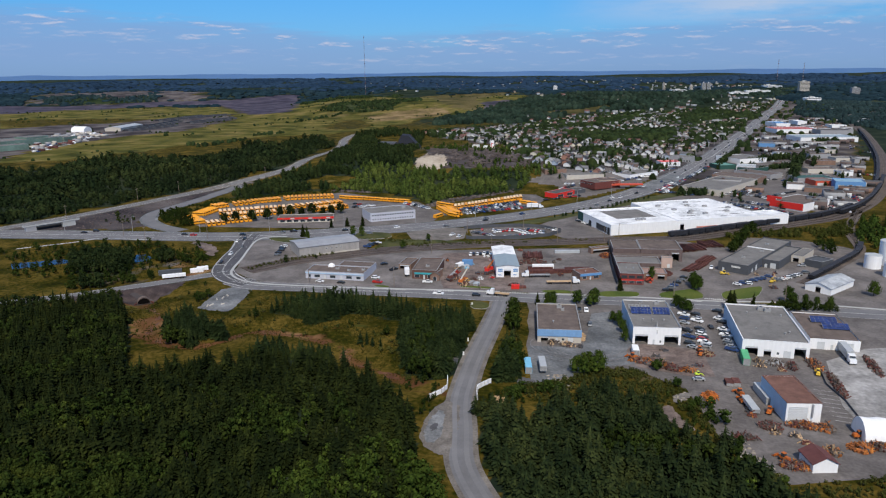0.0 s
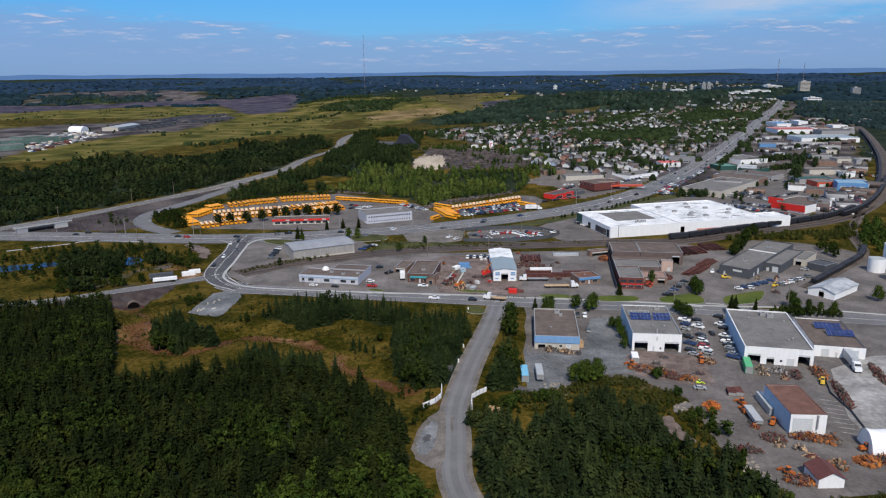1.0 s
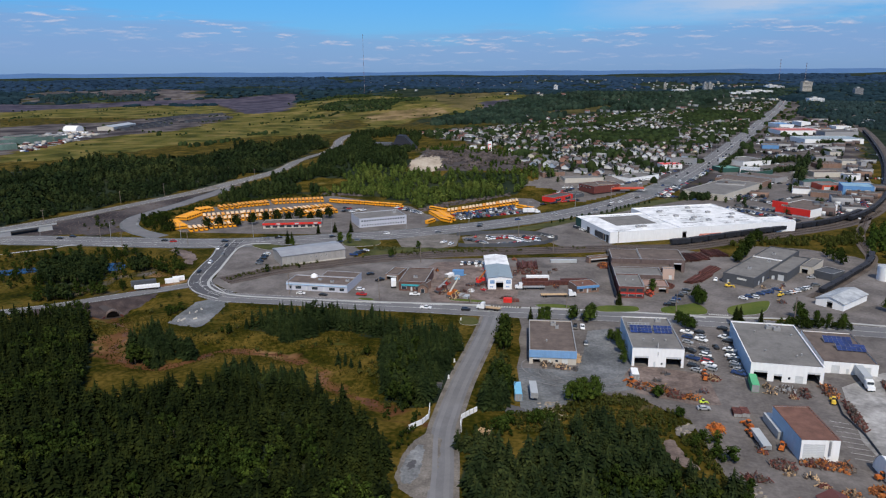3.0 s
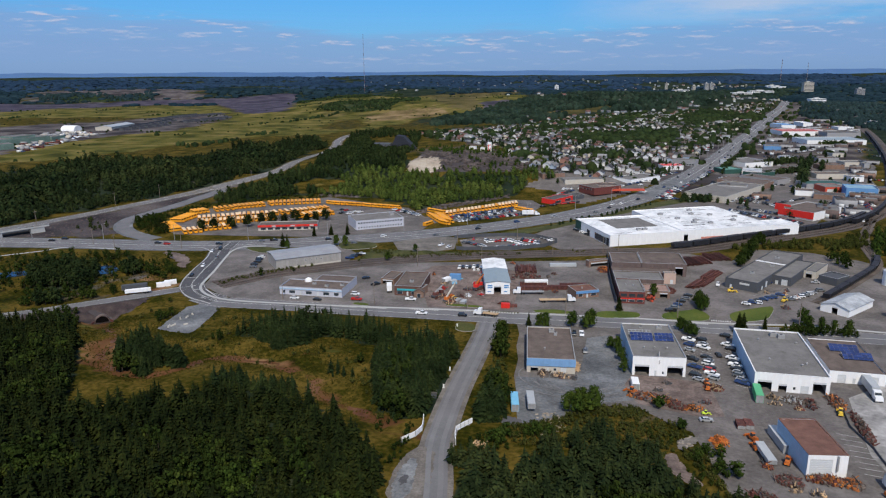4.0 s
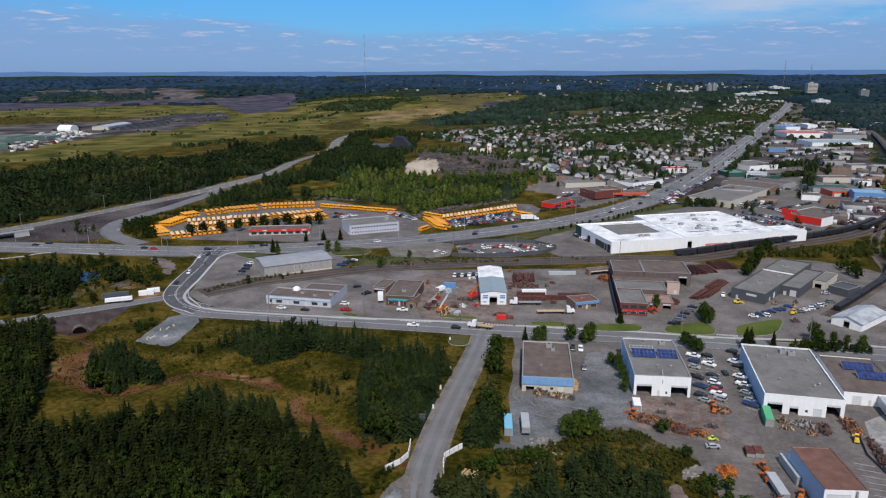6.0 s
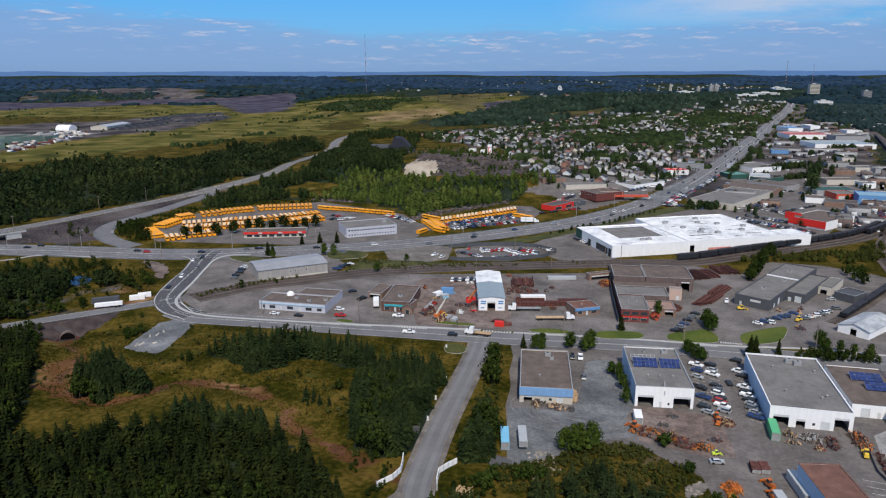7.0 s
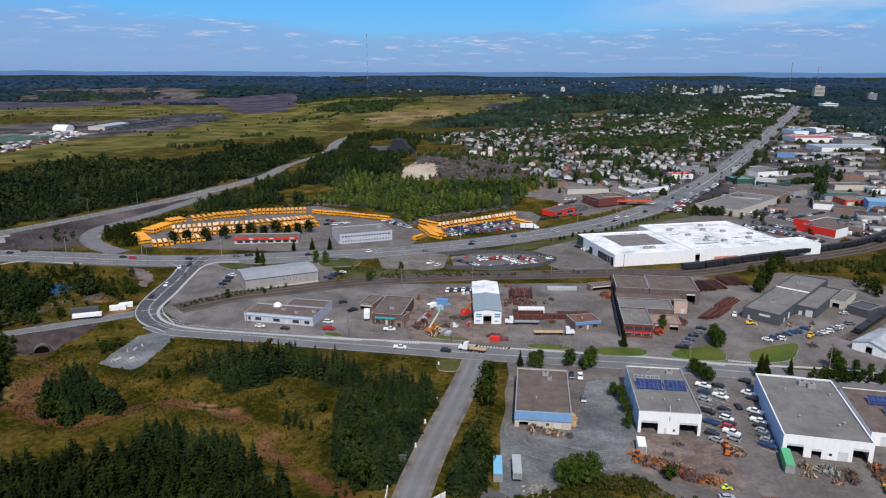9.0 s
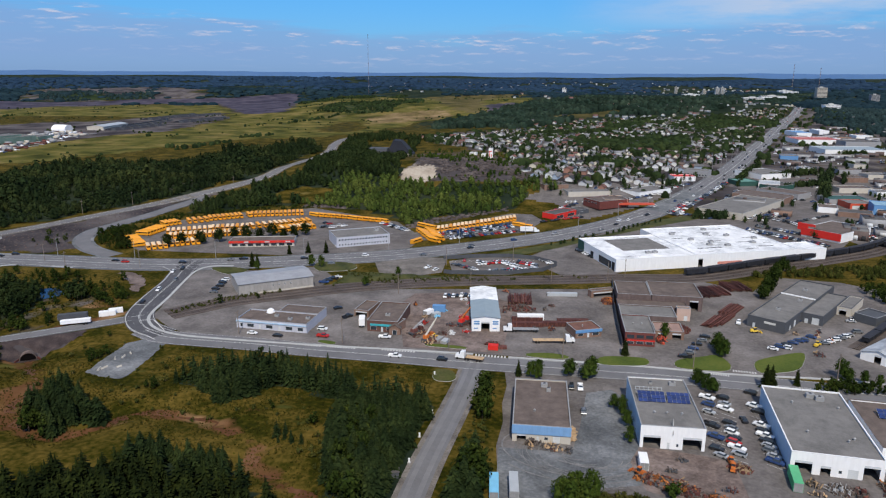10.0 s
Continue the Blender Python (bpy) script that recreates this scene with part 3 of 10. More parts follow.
# ---- land ----
TAILINGS = [(-760.0, 705.7), (-675.7, 773.7), (-649.4, 918.8), (-617.4, 1082.8), (-505.0, 1147.3), (-459.2, 1272.2), (-414.5, 1545.4), (-247.3, 1598.1), (-231.1, 1858.4), (-446.2, 2843.6), (-863.5, 2686.1), (-980.5, 2208.7), (-900.3, 1652.8), (-1396.8, 2014.8), (-1785.6, 1753.6), (-1806.1, 1555.9)]
SLAG_FLAT = [(-2460, 2050), (-1953, 1996), (-1794, 2007), (-1647, 2068), (-1411, 2129), (-1286, 2167), (-1187, 2253), (-1134, 2330), (-1085, 2289), (-853, 1779), (-826, 1660), (-909, 1640), (-962, 1677), (-1265, 2062), (-1490, 2002), (-1599, 1846), (-1684, 1655), (-2100, 1500)]
PLANT_YARD = [(-1229, 1159), (-1176, 1304), (-1102, 1352), (-1070, 1547), (-987, 1666), (-874, 1482), (-811, 1177), (-852, 1076), (-854, 907), (-794, 753), (-1100, 900)]
GOLD_STRIP = [(-1701, 1598), (-1599, 1846), (-1476, 1983), (-1256, 2047), (-962, 1677), (-977, 1648), (-1072, 1506), (-1196, 1504), (-1458, 1435)]
DULL_STRIP = [(-1496, 1407), (-1196, 1504), (-1073, 1486), (-1115, 1367), (-1176, 1304), (-1233, 1215)]
HILL_THICKET = [(-1959, 2087), (-2247, 2436), (-1900, 2237), (-1719, 2160), (-1609, 2227), (-1514, 2108), (-1655, 2078), (-1755, 2025), (-1808, 2022)]
THICKETS = ([(-898, 1884), (-999, 2250), (-933, 2338), (-911, 2833), (-859, 2783), (-856, 2352), (-944, 2217), (-842, 1827)], [(-761, 1763), (-747, 1837), (-668, 1842), (-555, 1941), (-511, 1822), (-558, 1746), (-536, 1637), (-586, 1618), (-646, 1625), (-738, 1668)])
ORANGE_SLOPE = [(-575, 1552), (-520, 1629), (-438, 1684), (-377, 1602), (-391, 1555), (-474, 1487), (-524, 1448)]
BROWN_FIELD = [(-769, 2715), (-668, 2811), (-575, 2921), (-501, 3269), (-384, 2803), (-366, 1870), (-319, 1639), (-389, 1654), (-461, 1770)]
ORE_HEAP = [(-349, 1786), (-292, 1874), (-260, 1810), (-250, 1654), (-313, 1640)]
WOOD_BELT = [(-346, 1551), (-292, 1636), (-236, 1694), (-207, 1841), (-119, 1703), (-122, 1586), (-219, 1420), (-321, 1472)]
OPEN_SLOPE = [(-292, 600), (-307, 636), (-289, 667), (-258, 666), (-250, 630), (-264, 610)]
HILLTOP = [(-285, 900), (-268, 1000), (-241, 1040), (-203, 1065), (-165, 1010), (-170, 930), (-200, 860), (-240, 850)]
DULL_GRASS = [(-580, 1357), (-605, 1490), (-549, 1482), (-496, 1372), (-501, 1239), (-563, 1277)]
TOWN = [(-346.9, 1223.4), (-211.0, 1371.7), (-64.5, 1626.0), (193.1, 1864.4), (402.5, 2109.5), (206.7, 1292.0), (86.1, 852.8), (42.7, 708.9), (-67.5, 666.5), (-88.9, 708.7), (-163.2, 1021.7), (-300.4, 1128.5)]
TAN_FIELD = [(-170, 1590), (-75, 1665), (-15, 1800), (-35, 1850), (-95, 1735), (-180, 1650)]
GROVES = ([(-80, 1115), (9, 1095), (80, 1110), (95, 1350), (41, 1270), (-4, 1260), (-70, 1225)], [(115, 1430), (190, 1560), (240, 1600), (275, 1620), (310, 1760), (200, 1850), (129, 1700)], [(-175, 1330), (-60, 1410), (-20, 1600), (60, 1760), (20, 1560), (-50, 1370), (-160, 1280)], [(-62, 970), (-40, 1000), (8, 965), (14, 940), (-16, 915)], [(-38, 712), (-34, 732), (-18, 730), (-20, 712)])
WORKS = [(455.6, 2197.3), (215.7, 1294.1), (129.9, 965.7), (50.6, 675.9), (73.1, 623.0), (131.1, 583.5), (175.1, 636.7), (216.7, 717.0), (286.0, 945.3), (392.0, 1383.6), (496.0, 1931.3), (579.5, 2513.2)]
ROCKY = [(-209.4, 700.5), (-205.0, 736.3), (-241.9, 973.9), (-166.1, 992.1), (-89.3, 753.9), (-73.1, 713.1), (-103.4, 696.0), (-158.8, 695.2), (-179.9, 688.7)]
ROADBANK = [(-262.9, 274.7), (-221.8, 309.7), (-220.1, 304.6), (-224.4, 294.3), (-224.1, 289.3), (-234.0, 280.9), (-243.6, 276.7), (-257.7, 268.6)]
ROADCUT = [(-435.6, 392.9), (-421.3, 424.0), (-412.7, 445.0), (-403.6, 473.7), (-395.4, 507.5), (-381.3, 562.0), (-361.2, 616.1), (-354.8, 605.4), (-356.3, 570.8), (-355.0, 531.9), (-355.9, 498.2), (-356.2, 472.2), (-344.4, 447.5), (-327.6, 431.5), (-343.8, 415.9), (-396.9, 400.2)]
FAR_HILL = [(-2015, 2048), (-2322, 2409), (-2637, 2840), (-2500, 2936), (-2114, 2877), (-1863, 2849), (-1371, 2209), (-1396, 2140), (-1452, 2096), (-1655, 2078), (-1743, 2010), (-1909, 2033)]
MUD = [[(-208, 240), (-212, 262), (-200, 262), (-190, 250), (-184, 240), (-186, 230), (-198, 234)], [(-163, 229), (-164, 239), (-161, 243), (-157, 250), (-151, 254), (-150, 250), (-156, 243), (-158, 234)], [(-97, 238), (-88, 240), (-82, 241), (-74, 234), (-66, 226), (-74, 224), (-82, 226), (-91, 231)],
       [(-266, 337), (-267, 353), (-246, 356), (-232, 351), (-231, 338), (-246, 333), (-257, 331)], [(-237, 280), (-227, 286), (-204, 271), (-207, 265), (-219, 267)], [(-278, 313), (-276, 323), (-261, 324), (-246, 307), (-256, 298)],
       [(-73, 212), (-60, 222), (-54, 215), (-58, 206)]]
DRY = [(-372.9, 301.7), (-334.6, 302.9), (-305.3, 318.7), (-271.6, 298.9), (-264.6, 278.5), (-289.4, 258.5), (-311.4, 247.6)]
BANKS = [(-289.1, 315.9), (-290.0, 336.2), (-283.0, 353.8), (-265.2, 360.3), (-245.7, 348.9), (-244.5, 332.5), (-252.0, 324.8), (-240.0, 306.1), (-248.2, 293.3), (-266.3, 295.5)]
BARE = [[(-14.9, 239.5), (-7.7, 253.6), (7.0, 254.2), (22.5, 246.1), (29.3, 238.4), (25.4, 230.1), (17.7, 219.0), (2.1, 227.7)], [(17.6, 217.5), (26.2, 230.2), (35.8, 232.8), (38.5, 210.5), (25.6, 206.7)], [(-23.6, 237.4), (-14.1, 241.5), (-9.3, 225.0), (-20.3, 218.9)]]


# outlines of the woods
WOOD_WEST = [(-330, 60), (-304.9, 187.2), (-261.5, 232.6), (-249.0, 241.6), (-237.3, 252.4), (-215.0, 245.2), (-189.0, 219.4), (-176.6, 203.2), (-165.6, 199.7), (-157.3, 204.8), (-139.9, 214.8), (-129.8, 231.3), (-111.4, 233.0), (-87.4, 218.9), (-72.0, 203.6), (-62.0, 195.0), (-58.0, 183.0), (-53.0, 168.0), (-46.5, 157.5), (-39, 149), (-24, 130), (-6, 100), (4, 60)]
WOOD_EAST = [(16, 60), (-8, 130), (-22, 150), (-30, 162), (-34, 174), (-37.0, 186), (-36.2, 194.7), (-20.0, 201.6), (-6.4, 211.0), (0.6, 219.2), (9.6, 212.5), (17.0, 203.7), (19.4, 191.2), (29.5, 188.8), (38.1, 183.2), (46.1, 172.8), (54.3, 161.2), (120, 60)]
STAND_ROAD = [(-86.4, 257.6), (-86.7, 270.9), (-80.1, 278.6), (-60.5, 282.1), (-57.2, 270.2), (-55.2, 242.1), (-55.4, 224.3), (-63.3, 222.9), (-73.1, 227.0)]
STAND_STREET = [(-151.9, 273.1), (-153.0, 275.4), (-142.2, 287.8), (-122.9, 296.8), (-98.2, 292.7), (-84.1, 280.1), (-95.7, 279.0), (-116.9, 282.9), (-124.3, 267.4), (-130.9, 265.9), (-145.2, 276.0)]
STAND_CREEK = [(-182.0, 233.6), (-187.6, 243.0), (-189.6, 254.0), (-185.0, 260.0), (-174.0, 254.0), (-166.0, 243.0), (-168.6, 233.2)]
STAND_GATE = [(-39.9, 224.8), (-40.4, 239.2), (-38.5, 255.4), (-33.6, 245.1), (-31.8, 228.7), (-36.9, 225.7)]
STAND_WEST = [(-286.4, 239.1), (-251.5, 265.9), (-235.2, 269.8), (-219.0, 258.1), (-208.1, 246.6), (-192.5, 225.1), (-181.1, 211.2), (-191.8, 181.1), (-249.2, 190.2)]
STAND_POND = [(-293.9, 310.7), (-312.4, 333.1), (-311.7, 345.2), (-300.5, 350.4), (-282.4, 348.7), (-266.0, 328.2), (-264.3, 311.9)]
STAND_BANK = [(-259.1, 337.6), (-267.8, 348.7), (-262.7, 354.7), (-252.0, 343.6)]
STAND_BEND = [(-261.5, 281.1), (-271.7, 291.9), (-262.4, 298.6), (-250.6, 286.2)]
STAND_VERGE = [(-41.6, 273.8), (-45.0, 297.6), (-42.8, 299.5), (-38.1, 275.8)]
SCRUB_EAST = [(-30.0, 226.4), (-14.4, 233.8), (-11.0, 245.5), (6.9, 249.9), (22.1, 242.1), (28.8, 234.6), (24.9, 226.5), (17.2, 213.9), (2.1, 219.1), (-26.0, 212.2)]
BANK_EAST = [(21.5, 221.0), (30.5, 227.8), (34.3, 211.4), (40.6, 191.2), (50.6, 176.3), (45.4, 177.8)]
RIDGE_WEST = [(-449.1, 396.3), (-714.0, 622.7), (-663.3, 659.8), (-623.8, 715.4), (-545.1, 796.3), (-528.1, 944.5), (-468.1, 1056.6), (-408.0, 970.1), (-403.8, 894.7), (-352.0, 706.9), (-367.0, 631.0), (-389.7, 574.0), (-407.1, 522.2), (-421.5, 476.3), (-430.5, 433.0)]
HILL_WOOD = [(-336.5, 554.4), (-332.2, 644.3), (-313.5, 722.0), (-362.0, 910.6), (-418.2, 1133.9), (-340.3, 984.0), (-276.9, 820.5), (-211.6, 721.6), (-209.1, 693.9), (-178.1, 682.3), (-124.3, 690.5), (-88.9, 689.8), (-80.8, 669.7), (-87.5, 635.4), (-108.0, 606.3), (-138.1, 589.1), (-150.6, 548.1), (-177.1, 580.4), (-216.2, 598.1), (-260.4, 602.2), (-295.7, 585.5), (-313.6, 541.3)]
HILL_EAST = [(-171.1, 1020.2), (-78.6, 761.7), (-57.0, 688.4), (-76.3, 674.6), (-99.8, 690.7), (-73.1, 713.1)]


def cover_at(x, y):
    """Land cover weights at points: mud, grey fill, dry gold grass, dark green."""
    n = len(x)
    c = np.zeros((n, 4))
    gap = np.array([creek_gap(a, b) if b < 352 and a < -40 else 99 for a, b in zip(x, y)])
    c[:, 0] = np.clip(1.0 - gap / 6.5, 0, 1) * 0.8
    near = (y > 190) & (y < 345) & (x < -52) & (x > -330)
    patch = np.array([noise.fractal(Vector((a * 0.045, b * 0.06, 7.0)), 0.7, 2.0, 4) if n else -1 for a, b, n in zip(x, y, near)])
    c[:, 0] = np.maximum(c[:, 0], np.clip(patch * 0.5, 0, 0.36))
    c[:, 2] = np.clip(-patch * 0.8, 0, 0.45) * near
    for i, p in enumerate(MUD):
        c[inside(p, x, y), 0] = 0.62 if i == 0 else 0.44
    c[inside(DRY, x, y), 2] = 0.3
    c[inside(BANKS, x, y)] = (0.25, 0.4, 0, 0.75)
    for p in BARE:
        c[inside(p, x, y), 1] = 0.34
    s = 0.969 * y - 0.248 * x
    far = np.clip((s - 1150) / 500, 0, 1)
    c[:, 3] = 0.75 * far
    c[(s > 2100), 3] = 0.85
    c[inside(TAILINGS, x, y)] = (0, 0, 0.62, 0)
    c[inside(GOLD_STRIP, x, y)] = (0, 0, 0.66, 0)
    c[inside(DULL_STRIP, x, y)] = (0, 0.25, 0.3, 0.35)
    c[inside(DULL_GRASS, x, y)] = (0, 0, 0.3, 0.4)
    c[inside(PLANT_YARD, x, y)] = (0, 0.95, 0, 0)
    c[inside(TOWN, x, y)] = (0, 0.68, 0, 0.3)
    c[inside([(579.5, 2513.2), (496.0, 1931.3), (392.0, 1383.6), (284.1, 945.0), (343.6, 957.8), (872.9, 2452.7)], x, y)] = (0, 0.2, 0, 0.75)
    c[inside(WORKS, x, y)] = (0, 0.62, 0, 0)
    c[inside(ROCKY, x, y)] = (0, 0.75, 0, 0)
    c[inside(ROADCUT, x, y)] = (0.35, 0.9, 0, 0)
    c[inside(FAR_HILL, x, y)] = (0.3, 0.66, 0, 0.2)
    # darker ground under the woods closes the gaps between trees
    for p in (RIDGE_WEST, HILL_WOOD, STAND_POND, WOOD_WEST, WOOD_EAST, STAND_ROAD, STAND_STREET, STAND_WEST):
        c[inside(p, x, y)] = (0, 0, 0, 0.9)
    c[inside(OPEN_SLOPE, x, y)] = (0, 0, 0.3, 0)
    c[inside(HILLTOP, x, y)] = (0.42, 0.45, 0, 0)
    c[inside(ROADBANK, x, y)] = (0.2, 0.95, 0, 0)
    return c


def far_cover_at(x, y):
    """More cover weights, for the distance: purple slag, brown fields, bare orange slopes, thickets."""
    c = np.zeros((len(x), 4))
    patch = np.array([noise.fractal(Vector((a * 0.004, b * 0.003, 2.0)), 0.7, 2.0, 4) if b > 700 else -1 for a, b in zip(x, y)])
    field = inside(TAILINGS, x, y)
    c[field, 1] = np.clip(patch[field] * 0.8, 0, 0.6)
    c[field, 2] = np.clip(-patch[field] * 0.5 - 0.05, 0, 0.45)
    for p in (PLANT_YARD, DULL_STRIP):
        c[inside(p, x, y)] = 0
    c[inside(SLAG_FLAT, x, y)] = (0.9, 0, 0, 0)
    c[inside(ORE_HEAP, x, y)] = (0.62, 0.3, 0, 0)
    c[inside(BROWN_FIELD, x, y)] = (0, 0.62, 0, 0)
    c[inside(TAN_FIELD, x, y)] = (0, 0.75, 0, 0)
    c[inside(ORANGE_SLOPE, x, y)] = (0, 0.3, 0.55, 0)
    c[inside(HILL_THICKET, x, y)] = (0, 0, 0, 0.8)
    for p in THICKETS:
        c[inside(p, x, y)] = (0, 0, 0, 0.6)
    return c


def build_ground():
    def lines(spans):
        out = []
        for a, b, step in spans:
            out += list(np.arange(a, b, step))
        return np.array(out + [spans[-1][1]])

    xs = lines(((-4600, -1400, 100), (-1400, -340, 20), (-340, 200, 4), (200, 900, 20), (900, 3600, 100)))
    ys = lines(((-400, 100, 50), (100, 360, 4), (360, 900, 12), (900, 2600, 25), (2600, 5900, 60)))
    gx, gy = np.meshgrid(xs, ys)
    x, y = gx.ravel(), gy.ravel()
    z = np.array([hgt(a, b) for a, b in zip(x, y)])
    wide = len(xs)
    i = (np.arange(len(ys) - 1)[:, None] * wide + np.arange(wide - 1)[None]).ravel()
    tris = np.concatenate([np.stack([i, i + 1, i + wide + 1], -1), np.stack([i, i + wide + 1, i + wide], -1)])
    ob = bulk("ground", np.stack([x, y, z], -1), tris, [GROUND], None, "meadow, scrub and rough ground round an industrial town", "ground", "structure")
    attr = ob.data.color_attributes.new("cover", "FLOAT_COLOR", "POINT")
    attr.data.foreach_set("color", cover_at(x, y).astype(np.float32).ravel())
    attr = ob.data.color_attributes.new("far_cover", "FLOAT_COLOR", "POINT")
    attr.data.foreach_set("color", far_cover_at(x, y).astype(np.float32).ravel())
    ob.data.polygons.foreach_set("use_smooth", np.ones(len(tris), bool))


build_ground()


# ---- paved ground ----
DUSTY = material("dusty_shoulder", [(0.1, 0.088, 0.076), (0.165, 0.148, 0.132), (0.235, 0.215, 0.195)], 0.12, 14, 0.95, world_space=True, bump_depth=0.05, stain=0.4, stain_scale=0.2)
PALE_LANE = material("worn_asphalt", about(0.185, 0.184, 0.19, 0.08), 0.08, 30, 0.9, world_space=True, stain=0.16, stain_scale=0.1)


def road(name, pts, width, mat, label, lift=0.1, step=6.0, shoulder=0.0, edge=GRAVEL):
    line = curve_points(pts, step)
    WAYS.append((line, width / 2 + shoulder + 2.2))
    ob = tagged(new(name, ribbon(Geo(), line, width, lift).mesh(name, mat)), label, "road", "", "structure")
    if shoulder:
        tagged(new("road_shoulder", ribbon(Geo(), line, width + 2 * shoulder, lift - 0.04).mesh("road_shoulder", edge)), "grey gravel shoulder beside the road", "shoulder", "", "structure")
    return line


def stripes(name, line, sides, width, dash=0.0, gap=0.0, lift=0.2, mat=PAINT, label="worn white road marking"):
    """Painted lines; dash and gap count steps of the line."""
    g = Geo()
    for side in sides:
        if not dash:
            ribbon(g, line, width, lift, 0, side)
        else:
            for i in range(0, len(line) - int(dash), int(dash + gap)):
                ribbon(g, line[i:i + int(dash) + 1], width, lift, 0, side)
    return tagged(new(name, g.mesh(name, mat)), label, "marking", "", "structure")


def island(name, poly, label="mown grass island with a pale concrete kerb", mat=LAWN):
    for _ in range(2):
        poly = [(p[0] * a + q[0] * (1 - a), p[1] * a + q[1] * (1 - a)) for p, q in zip(poly, poly[1:] + poly[:1]) for a in (0.78, 0.22)]
    sheet(name, poly, mat, 0.24, label, "lawn", thick=0.22)
    ring = [Vector((*p, 0)) for p in poly + poly[:1]]
    g = Geo()
    for a, b in zip(ring, ring[1:]):
        ribbon(g, [a, b], 0.17, 0.2, 0.18, 0)
    tagged(new("kerb", g.mesh("kerb", CONCRETE)), "pale concrete kerb round the grass", "kerb", "", "structure")


near_road = road("road_near", [(52, -80), (30, -10), (10, 60), (-4, 112), (-20, 138), (-31.1, 154.6), (-39.2, 170.0), (-43.7, 188.9), (-47.8, 206.3), (-49.3, 221.4), (-50.6, 246.0), (-50.9, 283.0), (-51.4, 303.7), (-52.8, 324.6)], 7.2, ASPHALT, "worn grey two-lane road with gravel edges", 0.12, 4, 1.6, DUSTY)
stripes("worn_lanes", near_road, (-1.9, 1.7), 1.5, lift=0.135, mat=PALE_LANE, label="paler worn wheel lanes of the near road")
street = road("road_street", [(-197.6, 317.1), (-184.9, 312.5), (-168.0, 313.2), (-142.9, 315.2), (-120.7, 315.8), (-83.8, 318.6), (-55.8, 320.4), (-19.1, 324.2), (7.0, 327.0), (34.7, 328.8), (70.3, 330.1), (96.7, 331.2), (131.0, 331.8), (169.4, 331.0)], 13.5, ASPHALT, "grey asphalt street with pale kerbs", 0.13, 4)
link = road("road_link", [(-243.3, 422.6), (-238.1, 402.8), (-230.0, 382.7), (-224.4, 364.0), (-218.9, 347.1), (-214.4, 335.8), (-208.9, 327.9), (-199.5, 319.8), (-186.9, 315.0)], 13.0, FRESH, "dark fresh asphalt link road with turning lanes", 0.16, 3)
highway = road("road_highway", [(-485.0, 374.8), (-425.3, 383.9), (-386.3, 389.9), (-329.3, 398.9), (-272.6, 406.4), (-238.3, 415.7), (-206.2, 429.4), (-173.9, 444.7), (-141.1, 462.2), (-108.6, 486.4), (-74.4, 515.9), (-37.9, 554.4), (-5.9, 599.9), (26.2, 659.2), (53.4, 720.1), (83.9, 829.6), (118.3, 952.0), (168.6, 1146.4), (230.6, 1385.6), (335.4, 1809.0), (409.3, 2057.6), (612.3, 2889.6)], 21.0, ASPHALT, "wide grey four-lane highway running towards the city", 0.14, 8, 2.5)
upper = road("road_upper", [(-436.9, 385.9), (-421.3, 424.0), (-412.7, 445.0), (-403.6, 473.7), (-395.4, 507.5), (-381.3, 562.0), (-360.8, 620.4), (-349.4, 653.8), (-342.3, 700.6), (-363.5, 808.5), (-399.9, 971.5), (-431.4, 1064.2), (-447.9, 1158.6), (-430.4, 1253.2)], 8.0, ASPHALT, "pale grey two-lane road climbing past the woods", 0.2, 8, 3.6, DUSTY)
ramp = road("road_ramp", [(-297.3, 418.7), (-322.8, 429.4), (-344.4, 447.5), (-356.2, 472.2), (-355.9, 498.2), (-355.0, 531.9), (-356.3, 570.8), (-354.8, 605.4)], 9.0, ASPHALT, "grey curving slip road", 0.18, 5, 2.0)
lower = road("road_lower", [(-309.8, 244.7), (-285.2, 261.5), (-262.5, 277.9), (-248.5, 291.3), (-233.3, 306.5), (-220.2, 320.2), (-213.5, 327.3)], 7.2, ASPHALT, "grey road on a low bank above the culvert", 0.15, 5, 1.0)
stripes("marking_street", street, (-6.2, 6.2), 0.15)
stripes("marking_street_centre", street, (-0.2, 0.2), 0.16, mat=PAINT)
stripes("marking_link", link, (-5.9, 5.9), 0.2)
FADED = material("faded_paint", about(0.25, 0.25, 0.245, 0.2), 0.4, 10, 0.85, world_space=True)
stripes("marking_link_lanes", link, (-3.2, 3.0), 0.16, 1, 3, mat=FADED)
stripes("marking_link_centre", link, (-0.2, 0.3), 0.18)
stripes("marking_highway", highway, (-9.8, 9.8), 0.22)
stripes("marking_highway_lanes", highway, (-5.0, 5.0), 0.25, 1, 1)
stripes("marking_highway_centre", highway, (-0.35, 0.35), 0.25)
stripes("marking_upper", upper, (-4.2, 4.2), 0.25, lift=0.25)
stripes("marking_lower", lower, (-3.3, 3.3), 0.18)
kerbline = curve_points([(-253.4, 405.7), (-246.3, 401.6), (-241.5, 395.8), (-235.2, 381.1), (-230.4, 363.1), (-225.1, 346.1), (-220.6, 335.6), (-215.0, 326.1), (-206.8, 318.1), (-199.4, 313.7), (-191.7, 311.0)], 2)
tagged(new("kerb_link", ribbon(Geo(), kerbline, 0.35, 0.32, 0.3).mesh("kerb_link", CONCRETE)), "white concrete kerb along the link road", "kerb", "", "structure")
g = Geo()
